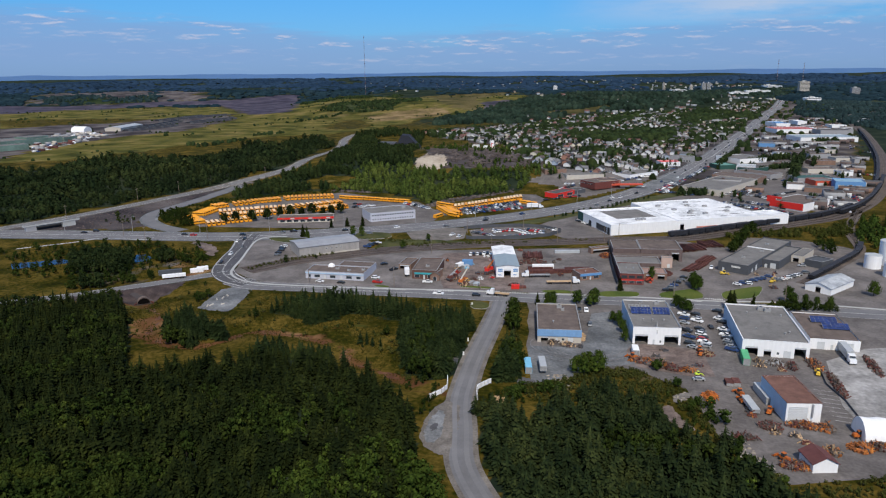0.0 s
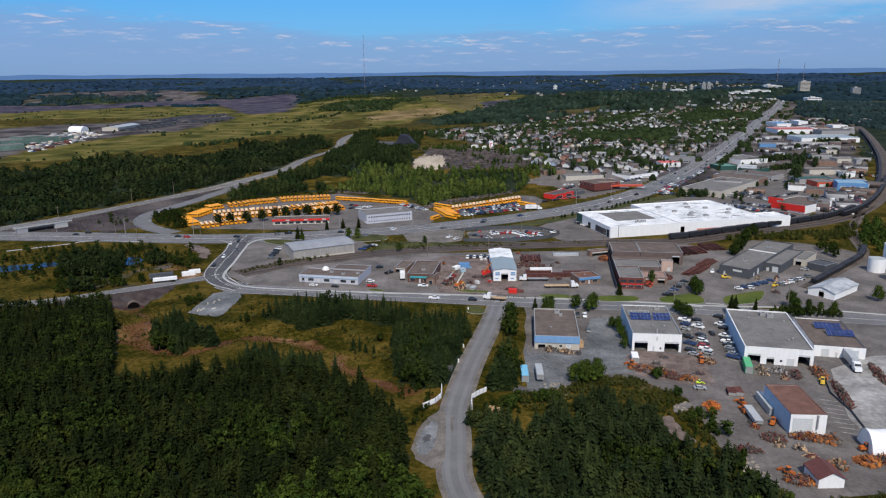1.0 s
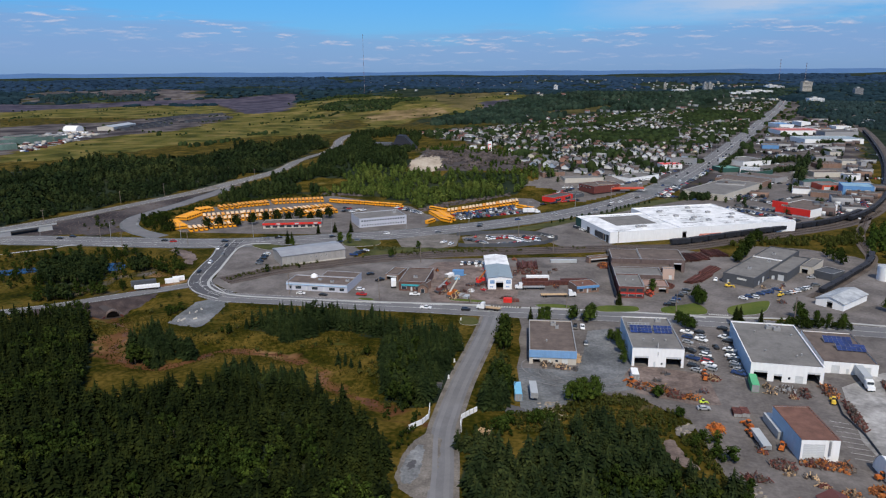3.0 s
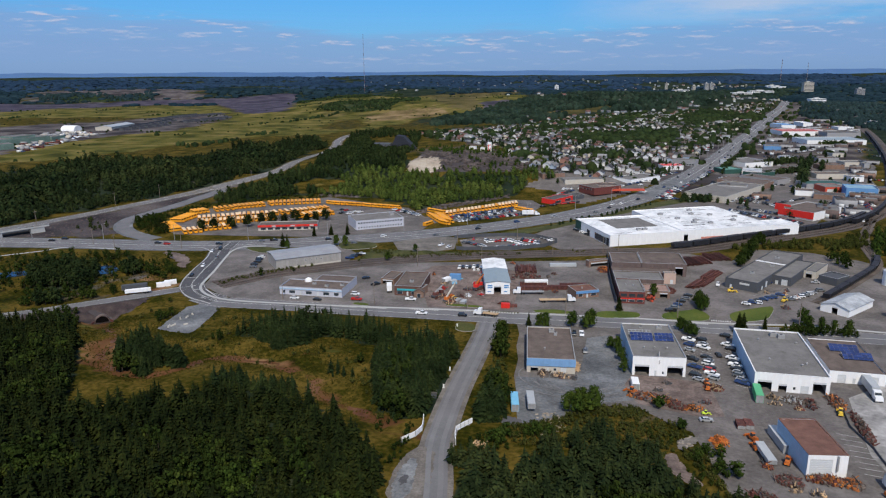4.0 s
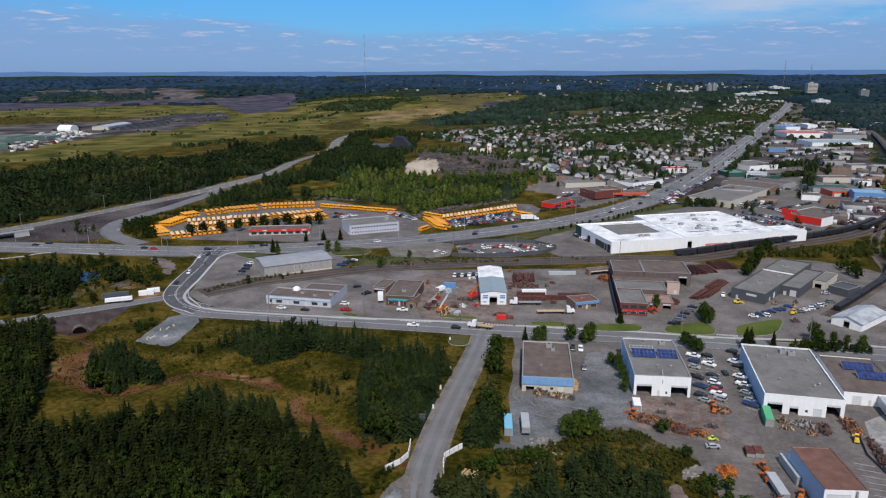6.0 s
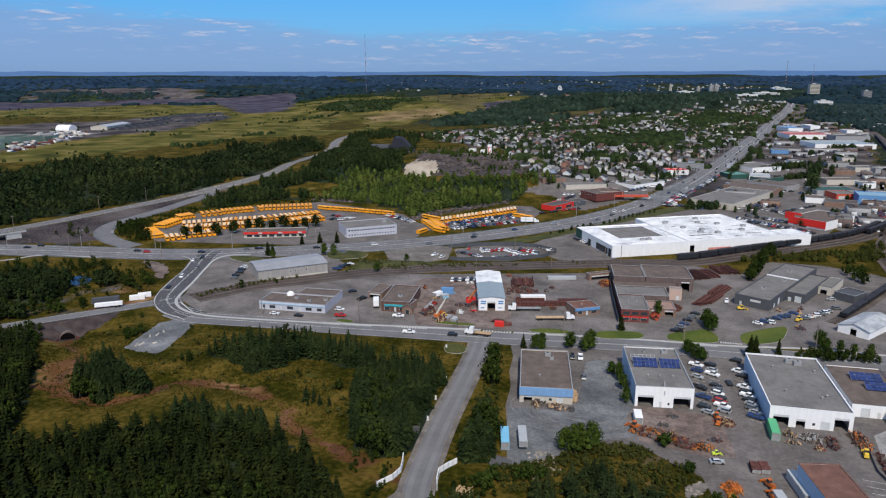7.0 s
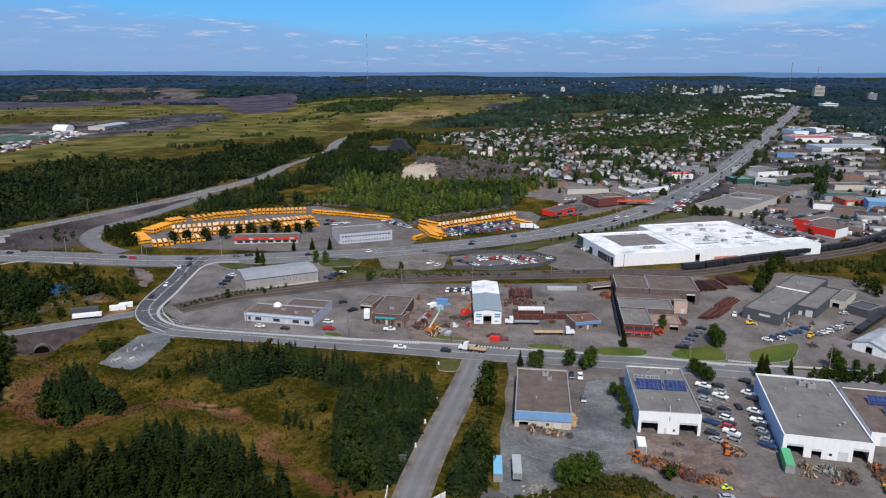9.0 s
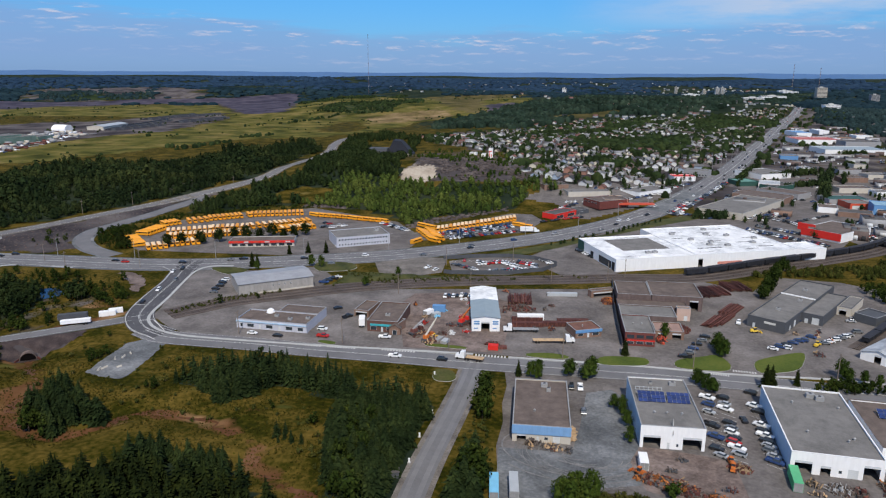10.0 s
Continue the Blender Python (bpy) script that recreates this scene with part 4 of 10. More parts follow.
for bar in (((-214.5, 329.3), (-210.5, 333.5)), ((-207.5, 326.5), (-202.6, 329.4)), ((-202.2, 328.8), (-189.3, 318.7)), ((-193.4, 311.8), (-186.6, 308.5)), ((-244.2, 402.2), (-241.5, 407.7)), ((-224.1, 344.7), (-217.9, 345.7))):
    ribbon(g, [Vector((*p, 0)) for p in bar], 0.45, 0.2)
tagged(new("marking_stop_lines", g.mesh("marking_stop_lines", PAINT)), "white painted stop lines at the junction", "marking", "", "structure")
walkline = curve_points([(-215.3, 418.2), (-227.5, 414.1), (-230.2, 403.5), (-224.0, 382.5), (-215.4, 357.4), (-209.8, 338.7), (-204.7, 328.4), (-194.3, 319.7), (-181.0, 316.0), (-161.0, 316.6), (-122.5, 320.3), (-85.7, 325.1), (-54.9, 328.8)], 4)
tagged(new("pavement", ribbon(Geo(), walkline, 1.4, 0.3, 0.3).mesh("pavement", CONCRETE)), "new white concrete pavement along the street", "pavement", "", "structure")
tagged(new("pavement_east", ribbon(Geo(), curve_points([(-40.8, 329.3), (-19.7, 331.4), (-5.0, 332.7), (14.2, 334.4), (31.8, 335.0), (49.1, 336.3), (82.1, 340.9), (121.8, 339.7)]), 1.3, 0.3, 0.3).mesh("pavement_east", CONCRETE)), "pale concrete pavement along the street", "pavement", "", "structure")
tagged(new("footpath", ribbon(Geo(), curve_points([(-371.3, 351.4), (-359.0, 363.2), (-346.4, 375.8), (-337.0, 388.3), (-301.5, 390.7)]), 2.2, 0.12).mesh("footpath", CONCRETE)), "pale footpath across the grass", "path", "", "structure")


def crossing(a, b, n):
    """White bars side by side along a-b."""
    a, b = Vector((*a, 0)), Vector((*b, 0))
    d = (b - a).normalized()
    s = Vector((-d.y, d.x, 0))
    g = Geo()
    for i in range(n):
        p = a.lerp(b, (i + 0.5) / n)
        w = d * (b - a).length / n * 0.27
        g.face([tuple(p + u * w + v * s * 0.9 + Vector((0, 0, 0.17))) for u, v in ((-1, -1), (1, -1), (1, 1), (-1, 1))])
    tagged(new("crosswalk", g.mesh("crosswalk", PAINT)), "white painted crossing bars beside the street", "marking", "", "structure")


crossing((-131.1, 319.7), (-116.4, 320.3), 12)
crossing((-114.4, 320.8), (-102.1, 321.9), 11)
crossing((-91.8, 323.7), (-77.6, 324.8), 12)
crossing((-54.2, 328.2), (-41.5, 329.1), 10)
crossing((43.1, 339.3), (51.8, 339.3), 9)
crossing((34.8, 334.4), (41.6, 334.0), 8)

sheet("lot_workshops", [(-40.8, 319.9), (-37.0, 304.0), (-36.2, 290.0), (-33.6, 277.0), (-33.0, 262.0), (-29.6, 246.0), (-25.5, 226.4), (-15.1, 232.4), (-3.6, 245.4), (10.7, 246.6), (20.2, 237.7), (26.6, 233.7), (35.1, 193.7), (48.7, 179.3), (85.7, 193.2), (133.6, 326.6), (40.3, 326.7)], LOT, 0.05, "patchy grey asphalt yard round the workshops", "yard")
sheet("lot_gravel", [(-32.2, 261.4), (-29.5, 243.3), (-26.5, 226.2), (-13.3, 235.1), (-3.6, 246.5), (9.2, 251.8), (10.7, 266.4), (7.3, 284.6), (6.5, 301.9), (-0.6, 310.4), (-9.0, 305.6), (-9.4, 280.7), (-10.7, 262.6), (-19.7, 262.9)], GRAVEL, 0.08, "light gravel yard with tyre tracks", "yard")
sheet("lot_dirt", [(6.1, 263.4), (10.5, 249.6), (29.1, 244.8), (37.6, 246.8), (35.2, 270.5), (28.0, 272.3), (9.0, 273.3)], DIRT, 0.08, "oily brown dirt yard behind the workshop", "yard")
sheet("lot_pale", [(79.8, 270.4), (77.0, 249.6), (75.2, 231.6), (76.9, 221.1), (83.4, 216.5), (94.4, 217.4), (116.4, 278.7), (108.8, 290.7), (97.7, 286.9)], material("yard_dust", [(0.17, 0.165, 0.16), (0.31, 0.3, 0.29), (0.46, 0.45, 0.44)], 0.05, 12, 0.95, world_space=True, stain=0.3, stain_scale=0.1), 0.09, "dusty pale gravel yard", "yard")
sheet("lot_street_side", [(-206.7, 333.4), (-213.9, 358.8), (-189.9, 351.6), (-158.6, 375.5), (-120.8, 399.7), (-58.6, 416.8), (-3.9, 432.2), (-2.7, 449.2), (41.3, 459.5), (66.2, 446.4), (80.2, 478.3), (114.2, 476.7), (137.5, 463.4), (158.4, 434.7), (123.3, 335.6), (74.2, 339.7), (35.4, 335.9), (-19.8, 332.8), (-80.9, 327.1), (-123.1, 321.7), (-179.7, 318.0)], PALE_LOT, 0.05, "worn grey asphalt lots beside the street", "yard")
sheet("lot_machinery", [(-102.6, 377.8), (-84.0, 328.6), (-43.9, 332.9), (-49.1, 395.7), (-70.0, 407.9), (-100.2, 397.4)], DIRT, 0.08, "rutted brown machinery yard", "yard")
sheet("lot_shed", [(-230.6, 406.1), (-216.1, 369.7), (-201.5, 354.2), (-184.3, 365.8), (-150.4, 387.9), (-152.0, 413.7), (-168.1, 430.8), (-198.3, 413.7)], PALE_LOT, 0.05, "grey asphalt lot round the long shed", "yard")
sheet("lot_bus", [(-321.1, 454.8), (-292.3, 434.7), (-245.0, 440.8), (-192.0, 449.9), (-131.1, 481.1), (-130.2, 507.0), (-67.0, 549.8), (-59.0, 592.3), (-77.6, 628.1), (-104.3, 586.7), (-140.4, 528.4), (-163.1, 558.8), (-244.9, 591.4), (-303.7, 551.1), (-327.7, 507.0)], LOT, 0.05, "grey asphalt bus depot yard", "yard")
EAST_YARD = [(146, 585), (152, 567), (173, 593), (208, 663), (232, 745), (250, 835), (276, 895), (284, 940), (216, 716), (178, 645), (134, 592)]
sheet("lot_dealer", [(-99.0, 462.2), (-90.2, 436.7), (-62.6, 441.9), (-42.0, 456.4), (-36.4, 470.8), (-46.7, 482.7), (-83.3, 477.4)], LOT, 0.05, "fenced grey car lot", "yard")
sheet("lot_mall", [(-57.5, 479.9), (-32.9, 451.4), (-4.5, 458.3), (3.7, 471.4), (117.7, 521.2), (145.4, 580.8), (132.3, 626.9), (99.1, 689.6), (58.9, 660.3), (25.0, 619.2), (-13.4, 564.3), (-40.8, 518.2)], LOT, 0.05, "wide grey parking lot round the big store", "yard")
sheet("lot_junction", [(-228.4, 399.7), (-224.4, 386.0), (-218.2, 366.4), (-211.5, 348.1), (-206.3, 336.3), (-197.9, 327.8), (-189.6, 322.7), (-179.2, 319.9), (-172.5, 327.4), (-186.5, 355.4), (-211.3, 397.7)], PALE_LOT, 0.03, "worn asphalt beside the junction", "yard")
sheet("lot_works", [(123.9, 909.7), (62.7, 679.5), (74.7, 638.0), (132.9, 592.1), (177.9, 647.1), (214.3, 716.5), (284.1, 945.0)], LOT, 0.04, "grey asphalt yards of the works district", "yard")
patch("lot_plaza", [(-85.1, 661.3), (-70.5, 685.9), (-53.3, 701.9), (-4.7, 730.2), (40.3, 844.9), (60.6, 826.0), (29.4, 699.8), (1.7, 651.7), (-27.2, 609.0), (-58.9, 604.4), (-53.2, 653.9)], LOT, 0.1, 4.0, "grey asphalt round the shops", "yard")
sheet("lot_corner", [(-140.3, 448.0), (-129.4, 426.1), (-114.1, 422.8), (-96.9, 437.8), (-101.5, 469.6), (-118.8, 465.5)], DUSTY, 0.06, "pale dusty corner lot", "yard")
sheet("lot_triangle", ragged([(-190.6, 273.2), (-193.0, 288.0), (-195.0, 302.0), (-188.6, 311.0), (-180.0, 309.6), (-178.0, 299.0), (-173.6, 278.0), (-173.9, 272.0), (-182.0, 271.6)], 0.35, 1.2, 8), GRAVEL, 0.06, "small gravel pull-off", "yard")
sheet("lot_bridgeside", ragged([(-269.9, 392.0), (-260.0, 390.6), (-248.0, 384.0), (-240.5, 372.0), (-237.0, 362.0), (-243.0, 364.0), (-247.0, 372.0), (-258.0, 380.0), (-268.6, 387.8)], 0.9, 2.0, 11), DIRT, 0.05, "pale gravel verge by the junction", "yard")
island("lawn_strip", [(-7.6, 334.9), (-4.8, 340.7), (12.0, 343.4), (13.3, 337.7), (9.4, 334.0), (-5.9, 331.4)])
island("lawn_middle", [(22.0, 339.7), (23.7, 344.7), (33.2, 350.1), (39.4, 354.5), (43.7, 345.0), (41.9, 337.4), (23.7, 335.9)])
island("lawn_east", [(52.2, 349.4), (56.2, 354.6), (72.9, 366.5), (73.3, 361.1), (67.7, 345.3), (53.6, 339.0), (51.8, 342.7)])
island("lawn_west", [(-76.8, 331.9), (-74.9, 335.0), (-58.8, 335.4), (-58.7, 332.4)])
island("lawn_brick", [(-120.6, 323.9), (-119.4, 326.6), (-112.1, 326.0), (-112.3, 322.8)])
island("lawn_garage", [(-35.2, 335.0), (-25.3, 338.1), (-17.6, 336.9), (-17.8, 333.2), (-33.5, 331.7)])
island("lawn_corner", [(-171.7, 430.3), (-172.2, 440.7), (-152.2, 443.6), (-145.6, 434.8), (-147.9, 427.0), (-163.9, 420.4)], "rough grass corner beside the highway", ROUGH_GRASS)
island("lawn_verge", [(-221.5, 407.0), (-226.8, 412.9), (-211.2, 416.4), (-201.7, 412.9), (-206.6, 400.7)], "rough grass verge beside the pavement", ROUGH_GRASS)
island("lawn_front", [(-66.4, 311.2), (-59.0, 311.7), (-55.7, 305.6), (-57.3, 301.4), (-64.0, 301.0)], "rough grass verge at the road corner", ROUGH_GRASS)
sheet("verge_rail", ragged([(-145.8, 411.4), (-147.5, 425.7), (-95.3, 431.2), (-32.7, 448.8), (-9.3, 451.5), (-32.0, 440.8), (-105.2, 415.8), (-146.7, 395.7)], 1.3, 3.0, 9), ROUGH_GRASS, 0.06, "rough green verge along the railway", "verge")
sheet("verge_highway", [(-82.1, 480.8), (-70.8, 493.5), (-39.7, 527.8), (-7.2, 565.7), (20.5, 615.4), (63.6, 661.4), (66.8, 646.5), (24.4, 597.6), (-12.9, 549.7), (-41.9, 508.9), (-68.5, 478.9)], ROUGH_GRASS, 0.07, "rough green verge between highway and parking", "verge")


patch("road_bank", ROADBANK, material("bank_soil", [(0.026, 0.019, 0.019), (0.05, 0.037, 0.036), (0.09, 0.066, 0.06)], 0.25, 9, 0.95, bump_depth=0.3, world_space=True), 0.22, 1.2, "dark brown earth bank below the road", "bank")


sheet("lot_layby", ragged([(-52.6, 207.4), (-55.6, 200.8), (-56.4, 190.4), (-55.2, 181.0), (-52.4, 176.5), (-48.5, 173.4), (-44.0, 172.0), (-44.5, 188.0), (-47.5, 204.0)], 0.35, 1.0, 2), DUSTY, 0.05, "dusty gravel lay-by beside the near road", "lay-by")
sheet("lot_layby_patch", ragged([(-53.6, 199.0), (-51.5, 199.4), (-48.8, 184.0), (-50.0, 178.4), (-52.9, 179.0), (-54.6, 185.0), (-55.0, 191.0)], 0.4, 0.9, 3), GRAVEL, 0.07, "grey gravel patch on the lay-by", "lay-by")
sheet("lot_tar", ragged([(-53.4, 187.6), (-53.0, 190.5), (-51.6, 191.0), (-51.2, 187.0), (-52.4, 185.6)], 0.3, 0.7, 4), FRESH, 0.08, "dark patch on the lay-by", "stain")
sheet("lot_gully", ragged([(17.6, 218.1), (20.2, 219.7), (22.4, 214.0), (23.9, 209.5), (26.9, 204.5), (24.7, 203.2), (20.8, 206.3), (18.0, 212.6)], 0.5, 0.9, 5), DIRT, 0.06, "bare brown gully below the yard", "gully")
sheet("lot_slab", ragged([(21.5, 226.8), (24.6, 229.6), (27.9, 231.3), (27.4, 227.9), (24.8, 224.0), (22.9, 221.2), (21.6, 223.0)], 0.45, 0.8, 6), DUSTY, 0.1, "pale bare rock shelf beside the yard", "rock shelf")
sheet("lot_dark_gravel", ragged([(-32.3, 231.2), (-28.2, 230.6), (-25.4, 228.6), (-27.0, 225.0), (-31.3, 225.1)], 0.5, 0.9, 7), FRESH, 0.09, "dark gravel ground by the containers", "yard")
sheet("lot_rail", EAST_YARD, LOT, 0.03, "grey asphalt yard beside the railway", "yard")


# ---- railway ----
def railway(name, pts, tracks, label):
    line = curve_points(pts, 5)
    wide = 4.6 * len(tracks) + 2
    tagged(new("railway_bed", ribbon(Geo(), line, wide, 0.28, 0.28).mesh("railway_bed", BALLAST)), "brown stone railway bed", "railway bed", "", "structure")
    g, t = Geo(), Geo()
    for c in tracks:
        for s in (-0.75, 0.75):
            ribbon(g, line, 0.14, 0.5, 0.16, c + s)
        near = [p for p in line if p.y < 620]
        dense = curve_points(near, 1.2) if len(near) > 3 else []
        a, b = offset_line(dense, c - 1.3), offset_line(dense, c + 1.3)
        for p, q in list(zip(a, b))[::1]:
            t.beam((p.x, p.y, 0.3), (q.x, q.y, 0.3), 0.12)
    tagged(new(name, g.mesh(name, RAIL)), label, "rail", "", "structure")
    if t.v:
        tagged(new("railway_ties", t.mesh("railway_ties", TIE)), "dark timber railway ties", "railway ties", "", "stuff")
    return line


MAIN_LINE = [(-200.6, 337.2), (-192.6, 348.3), (-182.3, 362.1), (-160.4, 379.4), (-136.9, 397.0), (-107.8, 412.7), (-76.9, 426.2), (-28.8, 442.8), (3.8, 454.5), (40.0, 465.4), (78.7, 495.0), (120.8, 527.8), (159.1, 563.5), (194.2, 618.8), (230.2, 701.8), (262.6, 797.1), (307.2, 948.5), (360.9, 1166.4), (407.1, 1375.5), (449.7, 1604.9)]
main_line = railway("railway_main", MAIN_LINE, (-4.6, 0, 4.6), "steel rails of three parallel tracks")
spur = railway("railway_spur", [(181.8, 592.4), (169.0, 556.0), (159.0, 530.0), (151.5, 500.0), (148.6, 480.0), (146.0, 462.0), (138.1, 442.6), (122.4, 417.2), (106.3, 392.1), (94.7, 375.0)], (0,), "steel rails of a curving spur track")


# ---- trees ----
def conifer(seed, levels, arms, wide, tall=10.0):
    """A spruce: a thin trunk and whorls of flat, slightly sagging boughs round a dark core. Returns trunk and crown."""
    r = random.Random(seed)
    trunk, crown = Geo(), Geo()
    trunk.tube(0, 0, 0, tall * 0.95, 0.16, 0.03, 5)
    crown.tube(0, 0, tall * 0.08, tall * 0.97, wide * 0.42, 0.02, 6)
    lean = r.uniform(0, 6.28)
    for i in range(levels):
        k = i / (levels - 1)
        z = tall * (0.06 + 0.9 * k)
        reach = wide * (1 - k) ** 0.64 * r.uniform(0.82, 1.1) + 0.12
        for j in range(arms if k < 0.75 else max(4, arms - 3)):
            a = 6.2832 * (j + r.uniform(-0.35, 0.35)) / arms + i * 0.7
            d = reach * r.uniform(0.68, 1.12) * (1 + 0.12 * math.cos(a - lean))
            half, sag = d * r.uniform(0.2, 0.34), d * r.uniform(0.12, 0.5)
            c, s = math.cos(a), math.sin(a)
            m, lift = d * r.uniform(0.5, 0.66), d * r.uniform(-0.14, 0.02)
            crown.face([(c * d * 0.1, s * d * 0.1, z + 0.14 * d), (c * m + s * half, s * m - c * half, z + lift), (c * d, s * d, z - sag), (c * m - s * half, s * m + c * half, z + lift)])
    return trunk, crown


def broadleaf(seed, lobes, leaves, size, tall=9.0, wide=3.6, limbs=True):
    """A leafy tree: forked trunk, limbs and lobes of many small leaf sprays. Returns trunk and crown."""
    r = random.Random(seed)
    trunk, crown = Geo(), Geo()
    trunk.tube(0, 0, 0, tall * 0.45, 0.2, 0.12, 5)
    for i in range(lobes):
        a, k = i * 2.4 + r.uniform(-0.4, 0.4), (i + 0.5) / lobes
        d = wide * r.uniform(0.2, 0.5) * (1.1 - 0.75 * abs(k - 0.35))
        cx, cy, cz = d * math.cos(a), d * math.sin(a), tall * (0.3 + 0.56 * k)
        rad = wide * r.uniform(0.44, 0.6) * (1.15 - 0.6 * k)
        if limbs:
            trunk.beam((0, 0, tall * 0.3), (cx, cy, cz), 0.06)
        crown.tube(cx, cy, cz - rad * 0.6, cz + rad * 0.5, rad * 0.55, rad * 0.16, 6 if limbs else 5)
        for _ in range(leaves):
            n = Vector((r.gauss(0, 1), r.gauss(0, 1), r.gauss(0.35, 0.8))).normalized()
            p = Vector((cx, cy, cz)) + n * rad * r.uniform(0.78, 1.12)
            u = (n + Vector((r.uniform(-1, 1), r.uniform(-1, 1), r.uniform(-1, 1))) * 0.7).orthogonal().normalized() * size * r.uniform(0.6, 1.3)
            v = n.cross(u).normalized() * size * r.uniform(0.5, 1.0)
            crown.face([p - u, p - v * 0.8, p + u, p + v])
    return trunk, crown


def as_template(made, mats=(0, 1)):
    """Trunk and crown in one set of arrays."""
    (va, ta, _), (vb, tb, _) = triangles(made[0]), triangles(made[1])
    return np.concatenate([va, vb]), np.concatenate([ta, tb + len(va)]), np.array([0] * len(ta) + [1] * len(tb))


def tree_things(name, category, group, label, made, leaf_mat, rows, tall):
    """Single trees, as things with trunk and crown."""
    protos = []
    for trunk, crown in made:
        protos.append((trunk.mesh("trunk", BARK), crown.mesh("crown", leaf_mat)))
    for i, (x, y, z, turn, w, h) in enumerate(rows):
        root = new(name)
        root.empty_display_size = 0.3
        root.matrix_basis = Matrix.Translation((x, y, z)) @ Matrix.Rotation(turn, 4, "Z") @ Matrix.Diagonal((w, w, h, 1))
        tagged(root, label, category, group)
        trunk, crown = protos[i % len(protos)]
        part("trunk", trunk, None, root)
        part("crown", crown, None, root)


def stand_factor(x, y):
    """Older, taller trees in the stands beyond the creek and by the gate."""
    return 1.22 if y > 222 and -90 < x < -45 else 1.06 if y > 222 and x < -45 else 1.15 if x > -50 and x < -18 and y > 195 else 1.0


def tree_rows(pts, low, high, base):
    """Rows for trees of heights low to high; base is the template's height."""
    n = len(pts)
    if not n:
        return np.zeros((0, 6))
    z = np.array([hgt(x, y) - 0.1 for x, y in pts])
    k = rng.uniform(low, high, n) / base
    return np.stack([pts[:, 0], pts[:, 1], z, rng.uniform(0, 6.28, n), k * rng.uniform(0.85, 1.2, n), k], -1)


def far_crown(seed, tall=9.0, wide=3.2, peak=0.0):
    """A whole crown seen from far off: a rough core under ragged sprays; peak draws it up to a point."""
    r = random.Random(seed)
    trunk, crown = Geo(), Geo()
    trunk.tube(0, 0, 0, tall * 0.3, 0.2, 0.15, 3)
    k = 5
    rings = ((0.1, 0.62), (0.42, 0.8), (0.74, 0.5 - 0.25 * peak))
    for z, w in rings:
        for i in range(k):
            a, d = 6.2832 * (i + r.uniform(-0.3, 0.3)) / k, wide * w * r.uniform(0.6, 1.1)
            crown.v.append((d * math.cos(a), d * math.sin(a), tall * (z + r.uniform(-0.07, 0.07))))
    crown.v.append((r.uniform(-0.4, 0.4), r.uniform(-0.4, 0.4), tall * 0.93))
    for j in range(2):
        for i in range(k):
            p, q = j * k + i, j * k + (i + 1) % k
            crown.f.append((p, q, q + k, p + k))
    crown.f += [(2 * k + i, 2 * k + (i + 1) % k, 3 * k) for i in range(k)]
    crown.m += [0] * len(crown.f)
    for i in range(26):
        a, z = i * 2.4 + r.uniform(-0.4, 0.4), 0.16 + 0.78 * (i + 0.5) / 26
        d = wide * (math.sin(math.pi * min(1.0, 0.18 + 0.82 * z)) ** 0.6 * (1 - 0.35 * peak * z)) * r.uniform(0.72, 1.12)
        x, y, h, w = d * math.cos(a), d * math.sin(a), tall * z, r.uniform(0.6, 1.15)
        tx, ty = -math.sin(a) * w, math.cos(a) * w
        ox, oy = math.cos(a) * w * 0.5, math.sin(a) * w * 0.5
        crown.face([(x + tx + ox, y + ty + oy, h - 0.5 * w), (x - ox, y - oy, h + r.uniform(0.5, 1.0) * w), (x - tx + ox, y - ty + oy, h - 0.5 * w)][::-1])
    return trunk, crown


SPRUCE = [conifer(i, 17, 12, 2.5) for i in range(5)]
SPRUCE_LITE = [conifer(10 + i, 10, 7, 2.45) for i in range(6)]
SPRUCE_FAR = [far_crown(20 + i, 9.0, 2.4, 1.0) for i in range(3)]
MAPLE = [broadleaf(i, 10, 84, 0.27) for i in range(4)]
MAPLE_LITE = [broadleaf(10 + i, 6, 25, 0.5, limbs=False) for i in range(5)]
MAPLE_FAR = [far_crown(30 + i) for i in range(5)]
BUSH = [broadleaf(30 + i, 4, 10, 0.33, 2.6, 2.3, limbs=False) for i in range(3)]

conifer_pts, leafy_pts = [], []
for poly, gap, share in ((WOOD_WEST, 3.7, 0.24), (WOOD_EAST, 3.5, 0.05), (STAND_ROAD, 3.1, 0.1), (STAND_STREET, 3.0, 0.08), (STAND_CREEK, 3.5, 0.12), (STAND_GATE, 3.2, 0.35), (STAND_WEST, 4.0, 0.3), (STAND_POND, 3.8, 1.0), (STAND_BANK, 3.6, 1.0), (STAND_BEND, 4.0, 1.0), (STAND_VERGE, 3.0, 1.0)):
    p = spread(poly, gap)
    p = p[p[:, 1] > 112]
    clump = np.array([noise.noise(Vector((x * 0.035, y * 0.035, 3.0))) + (0.5 if y < 190 else 0) for x, y in p]) + rng.normal(0, 0.12, len(p))
    cut = np.quantile(clump, 1 - share) if share < 1 else -9
    leafy_pts.append(p[clump > cut])
    conifer_pts.append(p[clump <= cut])
ROAD_GAP = [Vector(p) for p in near_road]
clear = lambda pts: np.array([p for p in pts if min((q.x - p[0]) ** 2 + (q.y - p[1]) ** 2 for q in ROAD_GAP) > 32])
conifers, leafies = unpaved(clear(np.concatenate(conifer_pts))), unpaved(clear(np.concatenate(leafy_pts)))
c_rows, l_rows = tree_rows(conifers, 6.0, 10.6, 10.0), tree_rows(leafies, 6.0, 9.5, 9.0)
